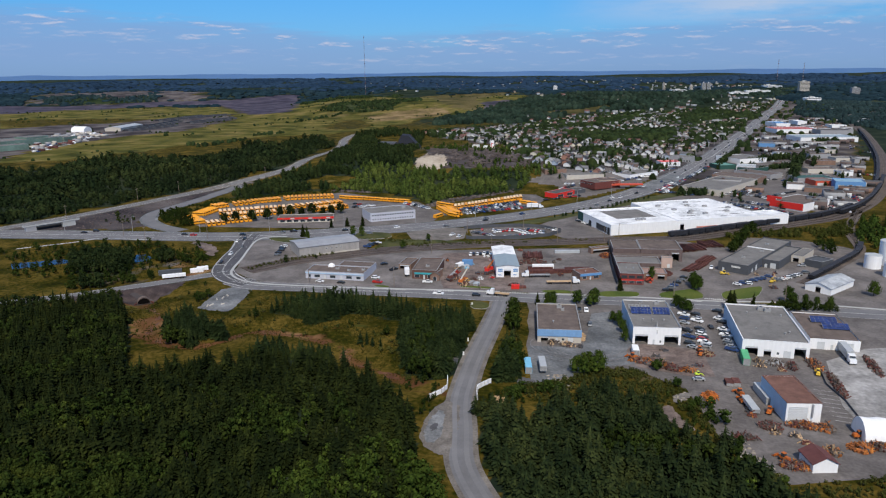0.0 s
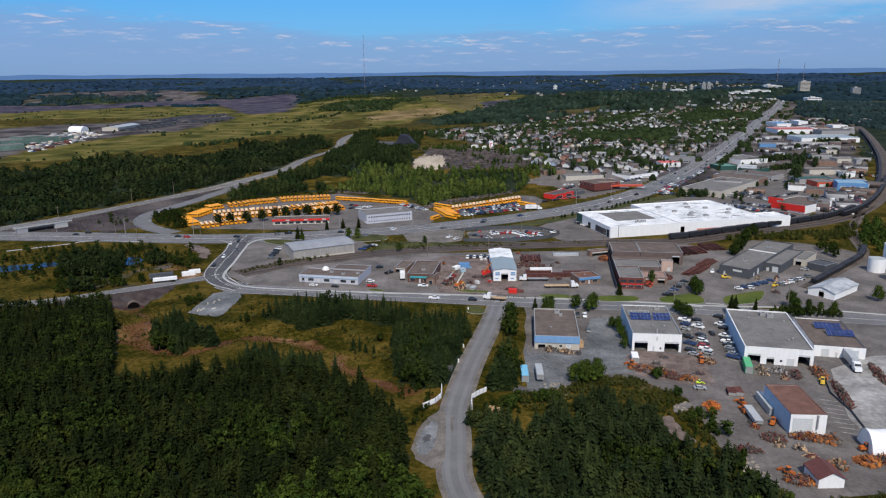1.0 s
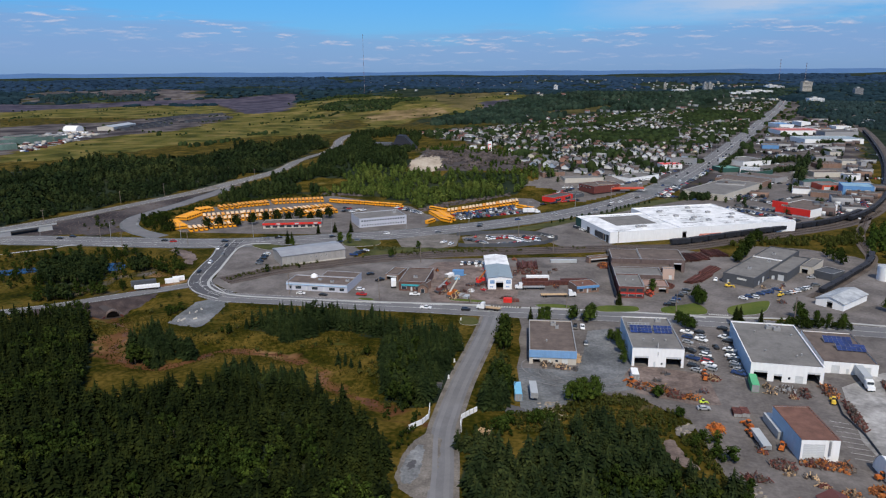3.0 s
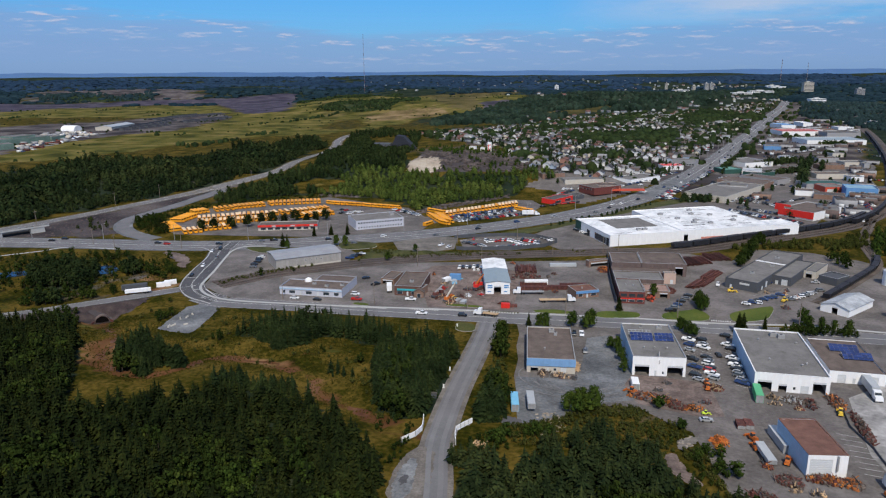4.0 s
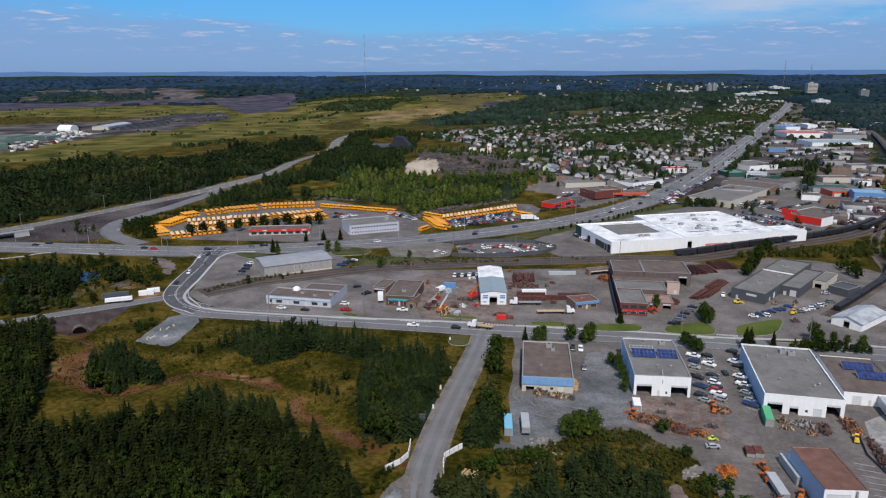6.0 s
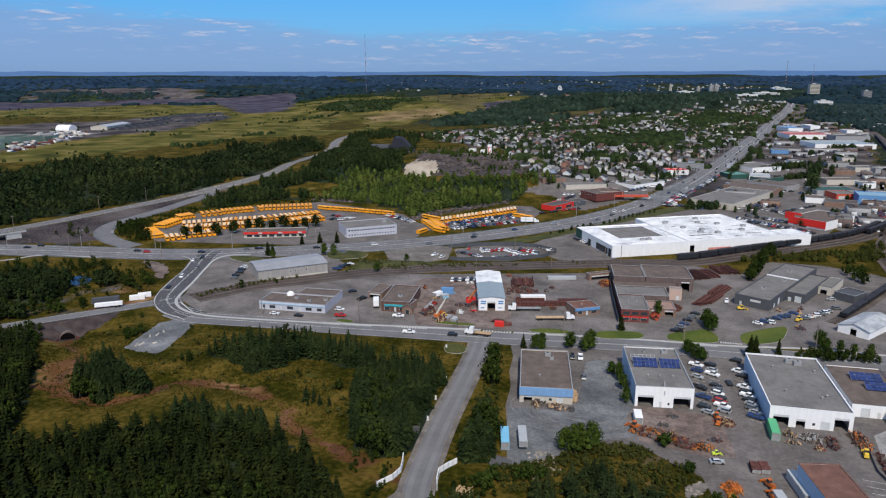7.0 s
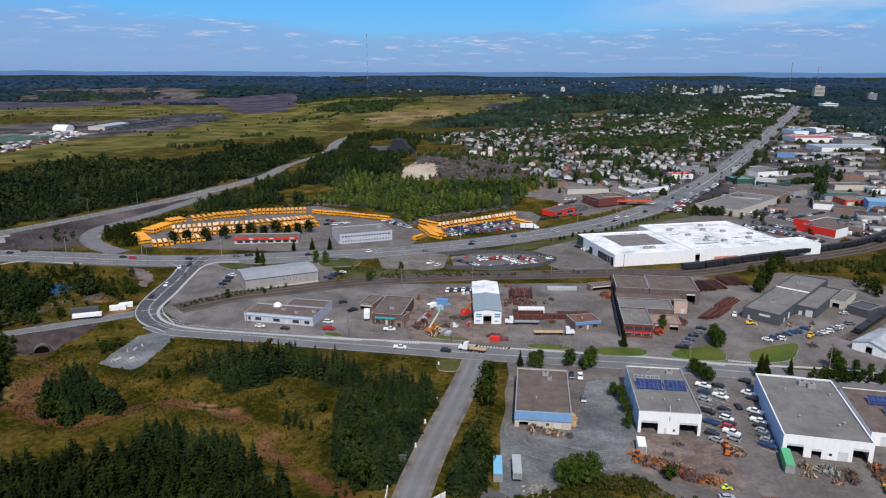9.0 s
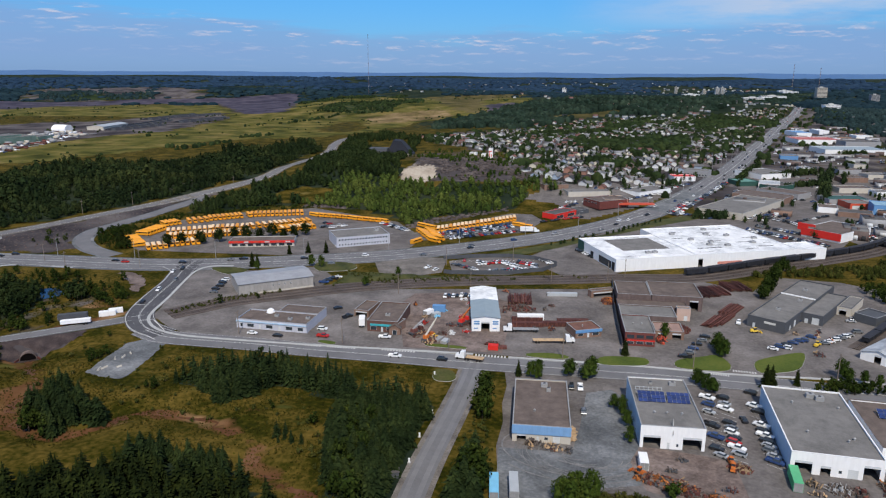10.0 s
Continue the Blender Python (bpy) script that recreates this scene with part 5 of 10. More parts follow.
c_rows[:, 4] *= rng.uniform(1.05, 1.5, len(c_rows)) * np.where(c_rows[:, 0] > -45, 1.12, np.where(c_rows[:, 1] > 222, 0.86, 1.0))
for rows_ in (c_rows, l_rows):
    grow_ = np.array([stand_factor(x, y) for x, y in rows_[:, :2]])
    rows_[:, 4] *= grow_ ** 0.7
    rows_[:, 5] *= grow_
lone = (c_rows[:, 1] > 225) & (c_rows[:, 0] > -190)
near_c = np.argsort(c_rows[:, 1] - 150 * lone + 200 * (c_rows[:, 1] < 128))[:210]
near_l = np.argsort(l_rows[:, 1] + 200 * (l_rows[:, 1] < 128))[:80]
c_near = c_rows[near_c]
apart = c_near[:, 1] > 222
tree_things("conifer_tree", "tree", "spruces", "blue-green spruce with drooping boughs beside the road", SPRUCE, LIT_SPRUCE, c_near[apart], 10)
west = c_near[:, 0] < -45
tree_things("conifer_tree", "tree", "spruces", "dark green spruce with drooping boughs on rough ground", SPRUCE, CONIFER, c_near[~apart & west], 10)
tree_things("conifer_tree", "tree", "spruces", "mid-green spruce with drooping boughs below the yard", SPRUCE, LIT_EAST_SPRUCE, c_near[~apart & ~west], 10)
tree_things("leafy_tree", "tree", "leafy trees", "leafy green tree with a rounded uneven crown", MAPLE, WOOD_LEAF, l_rows[near_l], 9)
rest_c, rest_l = np.delete(c_rows, near_c, 0), np.delete(l_rows, near_l, 0)


def clumped(pts, size, share, seed):
    """Keeps the points where the woods stand thick."""
    k = np.array([noise.fractal(Vector((x / size, y / size, seed)), 0.6, 2.0, 4) for x, y in pts])
    return pts[k > np.quantile(k, 1 - share)]


def wood(name, templates, rows, leaf_mat, label):
    """Trees past counting, joined."""
    if not len(rows):
        return
    v, t, m = scattered([as_template(k) for k in templates], rows, rng.integers(0, len(templates), len(rows)))
    bulk(name, v, t, [BARK, leaf_mat], m, label, "woods")


hollow = spread([(12.3, 230.3), (19.3, 227.5), (25.2, 217.1), (33.0, 213.5), (39.8, 204.7), (43.8, 195.6), (49.3, 182.1), (41.1, 193.1), (31.4, 199.9), (21.3, 203.1), (17.3, 217.7)], 2.6)
hollow = np.concatenate([hollow, unpaved(np.concatenate([spread([(-71.5, 219.5), (-62.2, 226.1), (-59.4, 231.3), (-56.8, 218.4), (-57.1, 209.8), (-55.2, 192.7), (-67.0, 198.1)], 2.5), spread([(-42.8, 221.8), (-37.6, 229.3), (-27.6, 227.9), (-17.2, 228.0), (-17.1, 219.6), (-31.5, 206.9), (-40.8, 204.6), (-43.5, 213.2)], 2.5)]))])
wood("hollow_bushes", MAPLE_LITE, tree_rows(unpaved(clumped(hollow, 12, 0.6, 1.0)), 1.2, 3.2, 9.0), WOOD_LEAF, "dark bushes between the wood and the yard")
tall_bushes = np.array([(x + rng.normal(0, k), y + rng.normal(0, k)) for x, y, k, n in ((23.9, 235.6, 1.2, 4), (17.5, 247.8, 0.9, 3), (-20.7, 222.5, 1.4, 5), (28.9, 220.6, 1.8, 6), (31.9, 212.6, 2.0, 6), (-29.5, 214.5, 2.4, 6), (36.5, 196.0, 2.0, 4)) for _ in range(n)])
edge_spruces = np.array([(x + rng.normal(0, k), y + rng.normal(0, k)) for x, y, k, n in ((-7.7, 220.0, 2.2, 9), (-1.5, 219.5, 1.8, 9), (11.0, 216.6, 2.6, 12), (3.4, 213.0, 3.0, 12), (-14.0, 211.0, 3.0, 9), (19.0, 200.0, 3.4, 12), (-36.0, 201.5, 2.4, 9), (30.0, 190.0, 3.2, 10)) for _ in range(n)])
wood("edge_spruces", SPRUCE_LITE, tree_rows(edge_spruces, 4.5, 8.5, 10.0) * np.array((1, 1, 1, 1, 1.3, 1)), LIT_EAST_SPRUCE, "mid-green spruces at the wood's upper edge")
wood("yard_bushes", MAPLE_LITE, tree_rows(tall_bushes, 2.4, 5.4, 9.0) * np.array((1, 1, 1, 1, 1.25, 1)), LEAF, "mid-green tall bushes between the wood and the yard")
wood("orange_bushes", BUSH, tree_rows(np.array([(32.8, 226.2), (33.9, 225.2), (34.2, 224.2), (32.6, 224.8)]), 1.4, 2.2, 3.0), material("autumn_leaves", [(0.2, 0.06, 0.012), (0.42, 0.16, 0.025), (0.55, 0.26, 0.05)], 0.3, 9, 0.9, island=0.3), "orange-leaved bush at the yard's edge")
tree_things("yard_tree", "tree", "yard trees", "light green bushy tree at the edge of the yard", MAPLE, YOUNG_LEAF, tree_rows(np.array([(-11.4, 239.5), (-8.0, 242.0), (-8.6, 237.0), (-5.2, 239.6), (-3.6, 242.0)]), 7, 9.5, 9.0) * np.array((1, 1, 1, 1, 1.15, 1)), 9)
open_wood = (rest_c[:, 1] > 222) & (rest_c[:, 0] > -190)
eastern = rest_c[:, 0] > -45
wood("spruce_wood", SPRUCE_LITE, rest_c[~open_wood & ~eastern], CONIFER, "dense dark green spruce wood")
wood("yard_spruce_wood", SPRUCE_LITE, rest_c[~open_wood & eastern], LIT_EAST_SPRUCE, "dense mid-green spruce wood below the yard")
wood("spruce_stand", SPRUCE_LITE, rest_c[open_wood], LIT_SPRUCE, "blue-green spruces in open stands")
banked = (rest_l[:, 1] > 240) & (rest_l[:, 0] < -120)
wood("bank_wood", MAPLE_LITE, rest_l[banked], LIT_SPRUCE, "dark leafy trees on the river bank")
rest_l = rest_l[~banked]
bright = (rest_l[:, 0] > -95) & (rest_l[:, 1] < 178)
wood("leafy_wood", MAPLE_LITE, rest_l[~bright], WOOD_LEAF, "leafy green trees among the spruces")
wood("young_leafy_wood", MAPLE_LITE, rest_l[bright], YOUNG_LEAF, "light green young leafy trees near the road")
scrub = np.concatenate([spread([(-48.0, 300.5), (-38.6, 282.1), (-32.6, 253.9), (-27.7, 228.9), (-39.6, 226.0), (-42.9, 255.7)], 2.6), spread([(-88.6, 300.5), (-63.7, 299.8), (-59.1, 247.4), (-63.2, 222.4), (-73.5, 219.8), (-87.2, 244.6)], 3.5), clumped(spread(SCRUB_EAST, 1.5), 9, 0.85, 2.0), clumped(spread(BANK_EAST, 1.5), 9, 0.9, 2.0), spread([(50.1, 182.7), (60.6, 182.9), (75.3, 191.6), (83.5, 187.1), (76.9, 168.7), (47.6, 161.7)], 2.2)])
meadow = spread([(-216.4, 246.9), (-227.5, 286.5), (-181.5, 311.3), (-65.5, 318.8), (-56.3, 231.5), (-77.3, 230.4), (-107.1, 256.5), (-159.3, 249.9), (-166.8, 225.3)], 6.0)
meadow = meadow[rng.random(len(meadow)) < 0.6]
wood("scrub", BUSH, tree_rows(unpaved(np.concatenate([scrub, meadow])), 0.6, 2.3, 3.0), SCRUB, "olive green scrub and low bushes")
ridge = clumped(spread(RIDGE_WEST, 6.2), 60, 0.95, 6.0)
ridge_rows = tree_rows(ridge, 4, 11, 9.0)
swell = np.array([1.0 + 1.1 * noise.fractal(Vector((x / 55, y / 55, 1.5)), 0.7, 2.0, 3) for x, y in ridge]).clip(0.45, 1.7)
ridge_rows[:, 4] *= swell ** 0.6 * rng.uniform(0.8, 1.5, len(ridge))
ridge_rows[:, 5] *= swell
wood("ridge_wood", MAPLE_FAR + SPRUCE_FAR[:1], ridge_rows, RIDGE_LEAF, "dark mixed wood on the low ridge")
hill = np.concatenate([spread(HILL_WOOD, 5.4, [ROCKY, OPEN_SLOPE]), clumped(spread([(-388.7, 979.4), (-442.1, 1152.0), (-407.7, 1250.2), (-332.0, 1187.0), (-296.6, 1053.6), (-223.3, 742.5), (-254.7, 721.7), (-287.9, 743.3)], 6.0, [[(-283.3, 795.3), (-397.7, 1107.9), (-346.6, 1162.3), (-243.6, 846.6)]]), 40, 0.75, 2.0)])
young = (hill[:, 0] > -265) & (hill[:, 1] < 700)
wood("hill_wood", MAPLE_FAR + SPRUCE_FAR, tree_rows(clumped(hill[~young], 45, 0.88, 3.0), 5, 11, 9.0), HILL_LEAF, "dark mixed wood on the hillside")
wood("birch_wood", MAPLE_FAR, tree_rows(clumped(np.concatenate([hill[young], spread(HILL_EAST, 6.0)]), 22, 0.86, 4.0), 3, 8.5, 9.0), BIRCH_LEAF, "bright green young birch wood below the rocks")


def lump(seed):
    """A far clump of crowns, a low uneven dome."""
    r = random.Random(seed)
    g, k = Geo(), 6
    for z, w in ((0.0, 4.6), (3.4, 4.0), (5.2, 2.2)):
        for i in range(k):
            a, d = 6.2832 * (i + r.uniform(-0.35, 0.35)) / k, w * r.uniform(0.7, 1.2)
            g.v.append((d * math.cos(a), d * math.sin(a), max(0.0, z + (r.uniform(-0.8, 0.8) if z else 0.0))))
    g.v.append((r.uniform(-0.6, 0.6), r.uniform(-0.6, 0.6), 6.0))
    for j in range(2):
        for i in range(k):
            p, q = j * k + i, j * k + (i + 1) % k
            g.f.append((p, q, q + k, p + k))
    g.f += [(2 * k + i, 2 * k + (i + 1) % k, 3 * k) for i in range(k)]
    g.m = [0] * len(g.f)
    return triangles(g)


LUMPS = [lump(i) for i in range(5)]


def far_wood(name, pts, low, high, label, mat=FAR_HAZE_LEAF, broad=1.0):
    rows = tree_rows(pts, low, high, 6.0)
    rows[:, 4] *= broad
    v, t, _ = scattered(LUMPS, rows, rng.integers(0, 5, len(rows)))
    bulk(name, v, t, [mat], None, label, "woods")


field = spread(TAILINGS, 13)
far_wood("field_bushes", clumped(field, 70, 0.055, 1.0), 1.5, 4, "dark bushes dotted over the dry grassland", GARDEN_LEAF)
far_wood("heath_wood", np.concatenate([clumped(spread(p, 12), 90, 0.9, 8.0) for p in THICKETS]), 3, 6, "dark thicket on the dry grassland", GARDEN_LEAF)
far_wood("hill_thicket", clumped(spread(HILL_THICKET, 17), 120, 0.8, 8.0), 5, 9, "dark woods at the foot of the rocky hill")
line = [(-701, 1410), (-650, 1601), (-624, 1112), (-592, 1173), (-609, 927), (-597, 1048)]
hedges = np.array([(a[0] + (b[0] - a[0]) * k + rng.uniform(-6, 6), a[1] + (b[1] - a[1]) * k) for a, b, n in ((line[0], line[1], 26), (line[2], line[3], 14), (line[4], line[5], 22)) for k in np.linspace(0, 1, n)] + [(-635, 953), (-630, 958), (-640, 949), (-779, 1091), (-602, 960), (-361, 1588), (-355, 1580), (-366, 1592)])
far_wood("field_hedges", hedges, 3, 7, "dark hedges and single trees on the dry grassland", GARDEN_LEAF)
far_wood("belt_wood", spread(WOOD_BELT, 13, [TAN_FIELD]), 7, 11, "dark green wood beside the houses", BELT_LEAF)
belt = spread([(-245.1, 1855.0), (-341.2, 1559.4), (-390.6, 1503.7), (-366.2, 1368.6), (-226.0, 1465.2), (-67.3, 1686.7), (199.3, 1932.2), (587.9, 2881.6), (698.0, 3224.9), (201.3, 2990.0), (-155.7, 1978.3)], 14, [TAN_FIELD])
far_wood("town_woods", clumped(belt, 200, 0.9, 2.0), 6, 12, "dark leafy woods behind the houses", BELT_LEAF)
beyond = spread([(-3300, 2250), (3300, 2250), (3300, 4350), (-3300, 4350)], 34)
beyond = np.stack([0.969 * beyond[:, 0] - 0.248 * beyond[:, 1], 0.248 * beyond[:, 0] + 0.969 * beyond[:, 1]], -1)
beyond = beyond[~inside(FAR_HILL, beyond[:, 0], beyond[:, 1]) | (rng.random(len(beyond)) < 0.08)]
beyond = beyond[~inside(TAILINGS, beyond[:, 0], beyond[:, 1]) & ~inside(SLAG_FLAT, beyond[:, 0], beyond[:, 1])]
beyond = clumped(beyond, 500, 0.8, 4.0)
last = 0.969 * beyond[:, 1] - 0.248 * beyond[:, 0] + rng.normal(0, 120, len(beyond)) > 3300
far_wood("far_woods", beyond[~last], 5, 10, "dark unbroken woods towards the horizon, blued by painted haze", DISTANT_HAZE_LEAF, 2.9)
far_wood("last_woods", beyond[last], 5, 10, "woods along the horizon with blue haze in their colour", HORIZON_HAZE_LEAF, 3.2)
fringe = spread([(590.0, 2620.0), (430.0, 1990.0), (390.0, 1800.0), (402.0, 1640.0), (430.0, 1430.0), (446.7, 1341.1), (751.8, 2266.6)], 14)
far_wood("fringe_woods", clumped(fringe, 120, 0.92, 5.0), 5, 9, "dark woods between the far houses", FAR_HAZE_LEAF)
strip = np.concatenate([spread([(66.2, 435.0), (75.8, 467.8), (91.6, 507.2), (95.0, 501.5), (80.2, 463.5), (69.1, 430.7)], 3.4), spread([(119.9, 474.3), (131.9, 462.4), (124.4, 437.4), (121.2, 450.2)], 5.0)])
wood("hall_trees", MAPLE_LITE, tree_rows(strip, 3.5, 8, 9.0), WOOD_LEAF, "dark trees beside the charcoal hall")
hedge = spread([(69.1, 327.0), (99.0, 330.5), (100.0, 336.0), (72.1, 334.0)], 2.3)
wood("street_hedge", MAPLE_LITE, tree_rows(hedge, 3.2, 5.0, 9.0), WOOD_LEAF, "dark round trees in a row behind the workshop")
east = spread([(186.3, 544.7), (173.7, 542.4), (152.3, 510.4), (148.6, 462.2), (179.5, 454.7), (306.7, 732.3), (292.8, 845.0)], 7)
wood("east_wood", MAPLE_FAR, tree_rows(east, 5, 9, 9.0), LEAF, "leafy green wood beyond the railway")
cutting = spread([(70.4, 477.1), (87.1, 491.1), (113.8, 503.3), (156.6, 530.3), (146.2, 493.8), (115.8, 483.8), (103.6, 485.1), (79.1, 471.2)], 3.6)
cutting = np.concatenate([cutting, spread([(117, 489), (166, 547), (151, 497), (130, 482)], 3.4)])
wood("railway_bushes", MAPLE_FAR, tree_rows(clumped(cutting, 16, 0.8, 3.0), 1.2, 4.6, 9.0) * np.array((1, 1, 1, 1, 1.15, 1)), SCRUB_LEAF, "green bushes on the railway bank")


# ---- buildings ----
def holed_wall(length, h, holes, thick):
    """A wall along x with its outer face at y = 0; holes are (u0, u1, z0, z1)."""
    us = sorted({0.0, length, *(v for q in holes for v in q[:2])})
    zs = sorted({0.0, h, *(min(max(v, 0.0), h) for q in holes for v in q[2:])})
    full = {}
    for i in range(len(us) - 1):
        for k in range(len(zs) - 1):
            u, z = (us[i] + us[i + 1]) / 2, (zs[k] + zs[k + 1]) / 2
            full[i, k] = not any(a < u < b and c < z < d for a, b, c, d in holes)
    g, at = Geo(), {}

    def corner(i, k, deep):
        if (i, k, deep) not in at:
            at[i, k, deep] = len(g.v)
            g.v.append((us[i], thick * deep, zs[k]))
        return at[i, k, deep]

    def quad(*c):
        g.f.append(tuple(corner(*q) for q in c))
        g.m.append(0)

    for (i, k), solid in full.items():
        if not solid:
            continue
        quad((i, k, 0), (i + 1, k, 0), (i + 1, k + 1, 0), (i, k + 1, 0))
        quad((i, k + 1, 1), (i + 1, k + 1, 1), (i + 1, k, 1), (i, k, 1))
        if not full.get((i - 1, k)):
            quad((i, k, 0), (i, k + 1, 0), (i, k + 1, 1), (i, k, 1))
        if not full.get((i + 1, k)):
            quad((i + 1, k, 1), (i + 1, k + 1, 1), (i + 1, k + 1, 0), (i + 1, k, 0))
        if not full.get((i, k - 1)):
            quad((i, k, 1), (i + 1, k, 1), (i + 1, k, 0), (i, k, 0))
        if not full.get((i, k + 1)):
            quad((i, k + 1, 0), (i + 1, k + 1, 0), (i + 1, k + 1, 1), (i, k + 1, 1))
    return g


def fill_holes(wall, holes, kinds, thick):
    """Doors and windows as parts of the wall."""
    for (u0, u1, z0, z1), kind in zip(holes, kinds):
        if kind == "window":
            win = part("window", Geo().box(u0, thick * 0.5, z0, u1, thick * 0.5 + 0.06, z1), GLASS, wall, "dark glass window")
            f = Geo()
            f.box(u0, 0.02, z0, u0 + 0.1, 0.12, z1).box(u1 - 0.1, 0.02, z0, u1, 0.12, z1).box(u0, 0.02, z1 - 0.1, u1, 0.12, z1)
            part("frame", f, DOOR_PALE, win)
        elif kind == "door":
            n = max(2, int((z1 - z0) / 0.5))
            step, ring = (z1 - z0) / n, []
            for i in range(n):
                ring += [(-thick * 0.4, z0 + step * i), (-thick * 0.4, z0 + step * (i + 1) - 0.06), (-thick * 0.55, z0 + step * (i + 1) - 0.03)]
            ring = [(-thick * 0.75, z0), (-thick * 0.75, z1 - 0.03)] + ring[::-1]
            part("door", Geo().profile(ring, u0, u1), DOOR_PALE, wall, "pale closed roller door", pose(0, 0, 0, 0, 0, -90))
        else:
            part("door", Geo().box(u0, thick * 0.3, z1 - 0.7, u1, thick * 0.6, z1), DOOR_PALE, wall, "roller door raised open")


def shell(root, x0, y0, x1, y1, h, wall_mat, roof_mat, holes=(), kinds=(), left_mat=None, coping=None, right_holes=(), right_kinds=(), thick=0.25, lip=0.4):
    """Four walls, a roof slab below the parapet and a coping, in the root's own frame."""
    left_mat = left_mat or wall_mat
    L, D = x1 - x0, y1 - y0
    front = part("wall", holed_wall(L, h, holes, thick), wall_mat, root, at=pose(x0, y0, 0))
    fill_holes(front, sorted(holes), [k for _, k in sorted(zip(holes, kinds))], thick)
    right = part("wall", holed_wall(D - 2 * thick, h, right_holes, thick), wall_mat, root, at=pose(x1, y0 + thick, 0, 0, 0, 90))
    fill_holes(right, sorted(right_holes), [k for _, k in sorted(zip(right_holes, right_kinds))], thick)
    part("wall", holed_wall(L, h, (), thick), wall_mat, root, at=pose(x1, y1, 0, 0, 0, 180))
    # left_mat, where given, puts the blue of a shaded wall into the colour
    part("wall", holed_wall(D - 2 * thick, h, (), thick), left_mat, root, at=pose(x0, y1 - thick, 0, 0, 0, -90))
    part("roof", Geo().box(x0 + thick, y0 + thick, h - lip - 0.3, x1 - thick, y1 - thick, h - lip), roof_mat, root)
    part("floor", Geo().box(x0 + thick, y0 + thick, 0.0, x1 - thick, y1 - thick, 0.12), LOT, root)
    g = Geo()
    e = 0.06
    for a in ((x0 - e, y0 - e, x1 + e, y0 + thick + e), (x0 - e, y1 - thick - e, x1 + e, y1 + e), (x0 - e, y0 + thick + e, x0 + thick + e, y1 - thick - e), (x1 - thick - e, y0 + thick + e, x1 + e, y1 - thick - e)):
        g.box(a[0], a[1], h + 0.003, a[2], a[3], h + 0.1)
    part("coping", g, coping or STEEL, root)


def frame_of(A, B, C):
    """Turn, length and depth of a footprint: A-B is its front, C lies on its back edge (or is its depth)."""
    dx, dy = B[0] - A[0], B[1] - A[1]
    L = math.hypot(dx, dy)
    D = C if isinstance(C, (int, float)) else ((C[0] - A[0]) * -dy + (C[1] - A[1]) * dx) / L
    return math.degrees(math.atan2(dy, dx)), L, D


def building(name, label, A, B, C, h, wall_mat, roof_mat, holes=(), kinds=(), **more):
    """A flat-roofed building; holes as shares of the front's length and metres of height."""
    turn, L, D = frame_of(A, B, C)
    root = thing(name, label, "building", A[0], A[1], hgt(A[0], A[1]), turn)
    holes = [(a * L, b * L, c, d) for a, b, c, d in holes]
    rh = [(a * (D - 0.7), b * (D - 0.7), c, d) for a, b, c, d in more.pop("right_holes", ())]
    shell(root, 0, 0, L, D, h, wall_mat, roof_mat, holes, kinds, right_holes=rh, **more)
    return root, L, D


def gable(name, label, A, B, C, h, rise, wall_mat, roof_mat, holes=(), kinds=(), along="y", roof_two=None, split=0.5):
    """A pitched roof whose ridge runs away from the front (y) or along it (x)."""
    turn, L, D = frame_of(A, B, C)
    root = thing(name, label, "building", A[0], A[1], hgt(A[0], A[1]), turn)
    holes = [(a * L, b * L, c, d) for a, b, c, d in holes]
    t = 0.25
    front = part("wall", holed_wall(L, h, holes, t), wall_mat, root)
    fill_holes(front, sorted(holes), [k for _, k in sorted(zip(holes, kinds))], t)
    part("wall", holed_wall(D - 2 * t, h, (), t), wall_mat, root, at=pose(L, t, 0, 0, 0, 90))
    part("wall", holed_wall(L, h, (), t), wall_mat, root, at=pose(L, D, 0, 0, 0, 180))
    part("wall", holed_wall(D - 2 * t, h, (), t), wall_mat, root, at=pose(0, D - t, 0, 0, 0, -90))
    o = 0.4
    if along == "y":
        for y in (0.0, D - t):
            part("gable", Geo().profile(((0, h + 0.002), (L / 2, h + rise), (L, h + 0.002)), y, y + t), wall_mat, root)
        spans = ((-o, D * split, roof_mat), (D * split, D + o, roof_two or roof_mat))
        for y0, y1, m in spans:
            for s in (0, 1):
                g = Geo()
                e = -rise * o / (L / 2)
                sec = ((-o, h + e), (-o, h + e + 0.18), (L / 2, h + rise + 0.18), (L / 2, h + rise))
                if s:
                    sec = tuple((L - x, z) for x, z in sec)[::-1]
                g.profile(sec, y0, y1)
                part("roof", g, m, root)
    else:
        for x in (0.0, L - t):
            part("gable", Geo().profile(((-D, h + 0.002), (-D / 2, h + rise), (0, h + 0.002)), 0, t), wall_mat, root, at=pose(x, 0, 0, 0, 0, -90))
        for s in (0, 1):
            g = Geo()
            e = -rise * o / (D / 2)
            y0, y1 = (-o, D / 2) if s == 0 else (D + o, D / 2)
            a, b = h + e, h + rise
            pts = [(-o, y0, a), (L + o, y0, a), (L + o, y1, b), (-o, y1, b)]
            if s:
                pts = pts[::-1]
            n = len(g.v)
            g.v += pts + [(x, y, z + 0.18) for x, y, z in pts]
            g.f += [(n + 3, n + 2, n + 1, n), (n + 4, n + 5, n + 6, n + 7)] + [(n + i, n + (i + 1) % 4, n + 4 + (i + 1) % 4, n + 4 + i) for i in range(4)]
            g.m += [0] * 6
            part("roof", g, roof_mat, root)
    return root, L, D


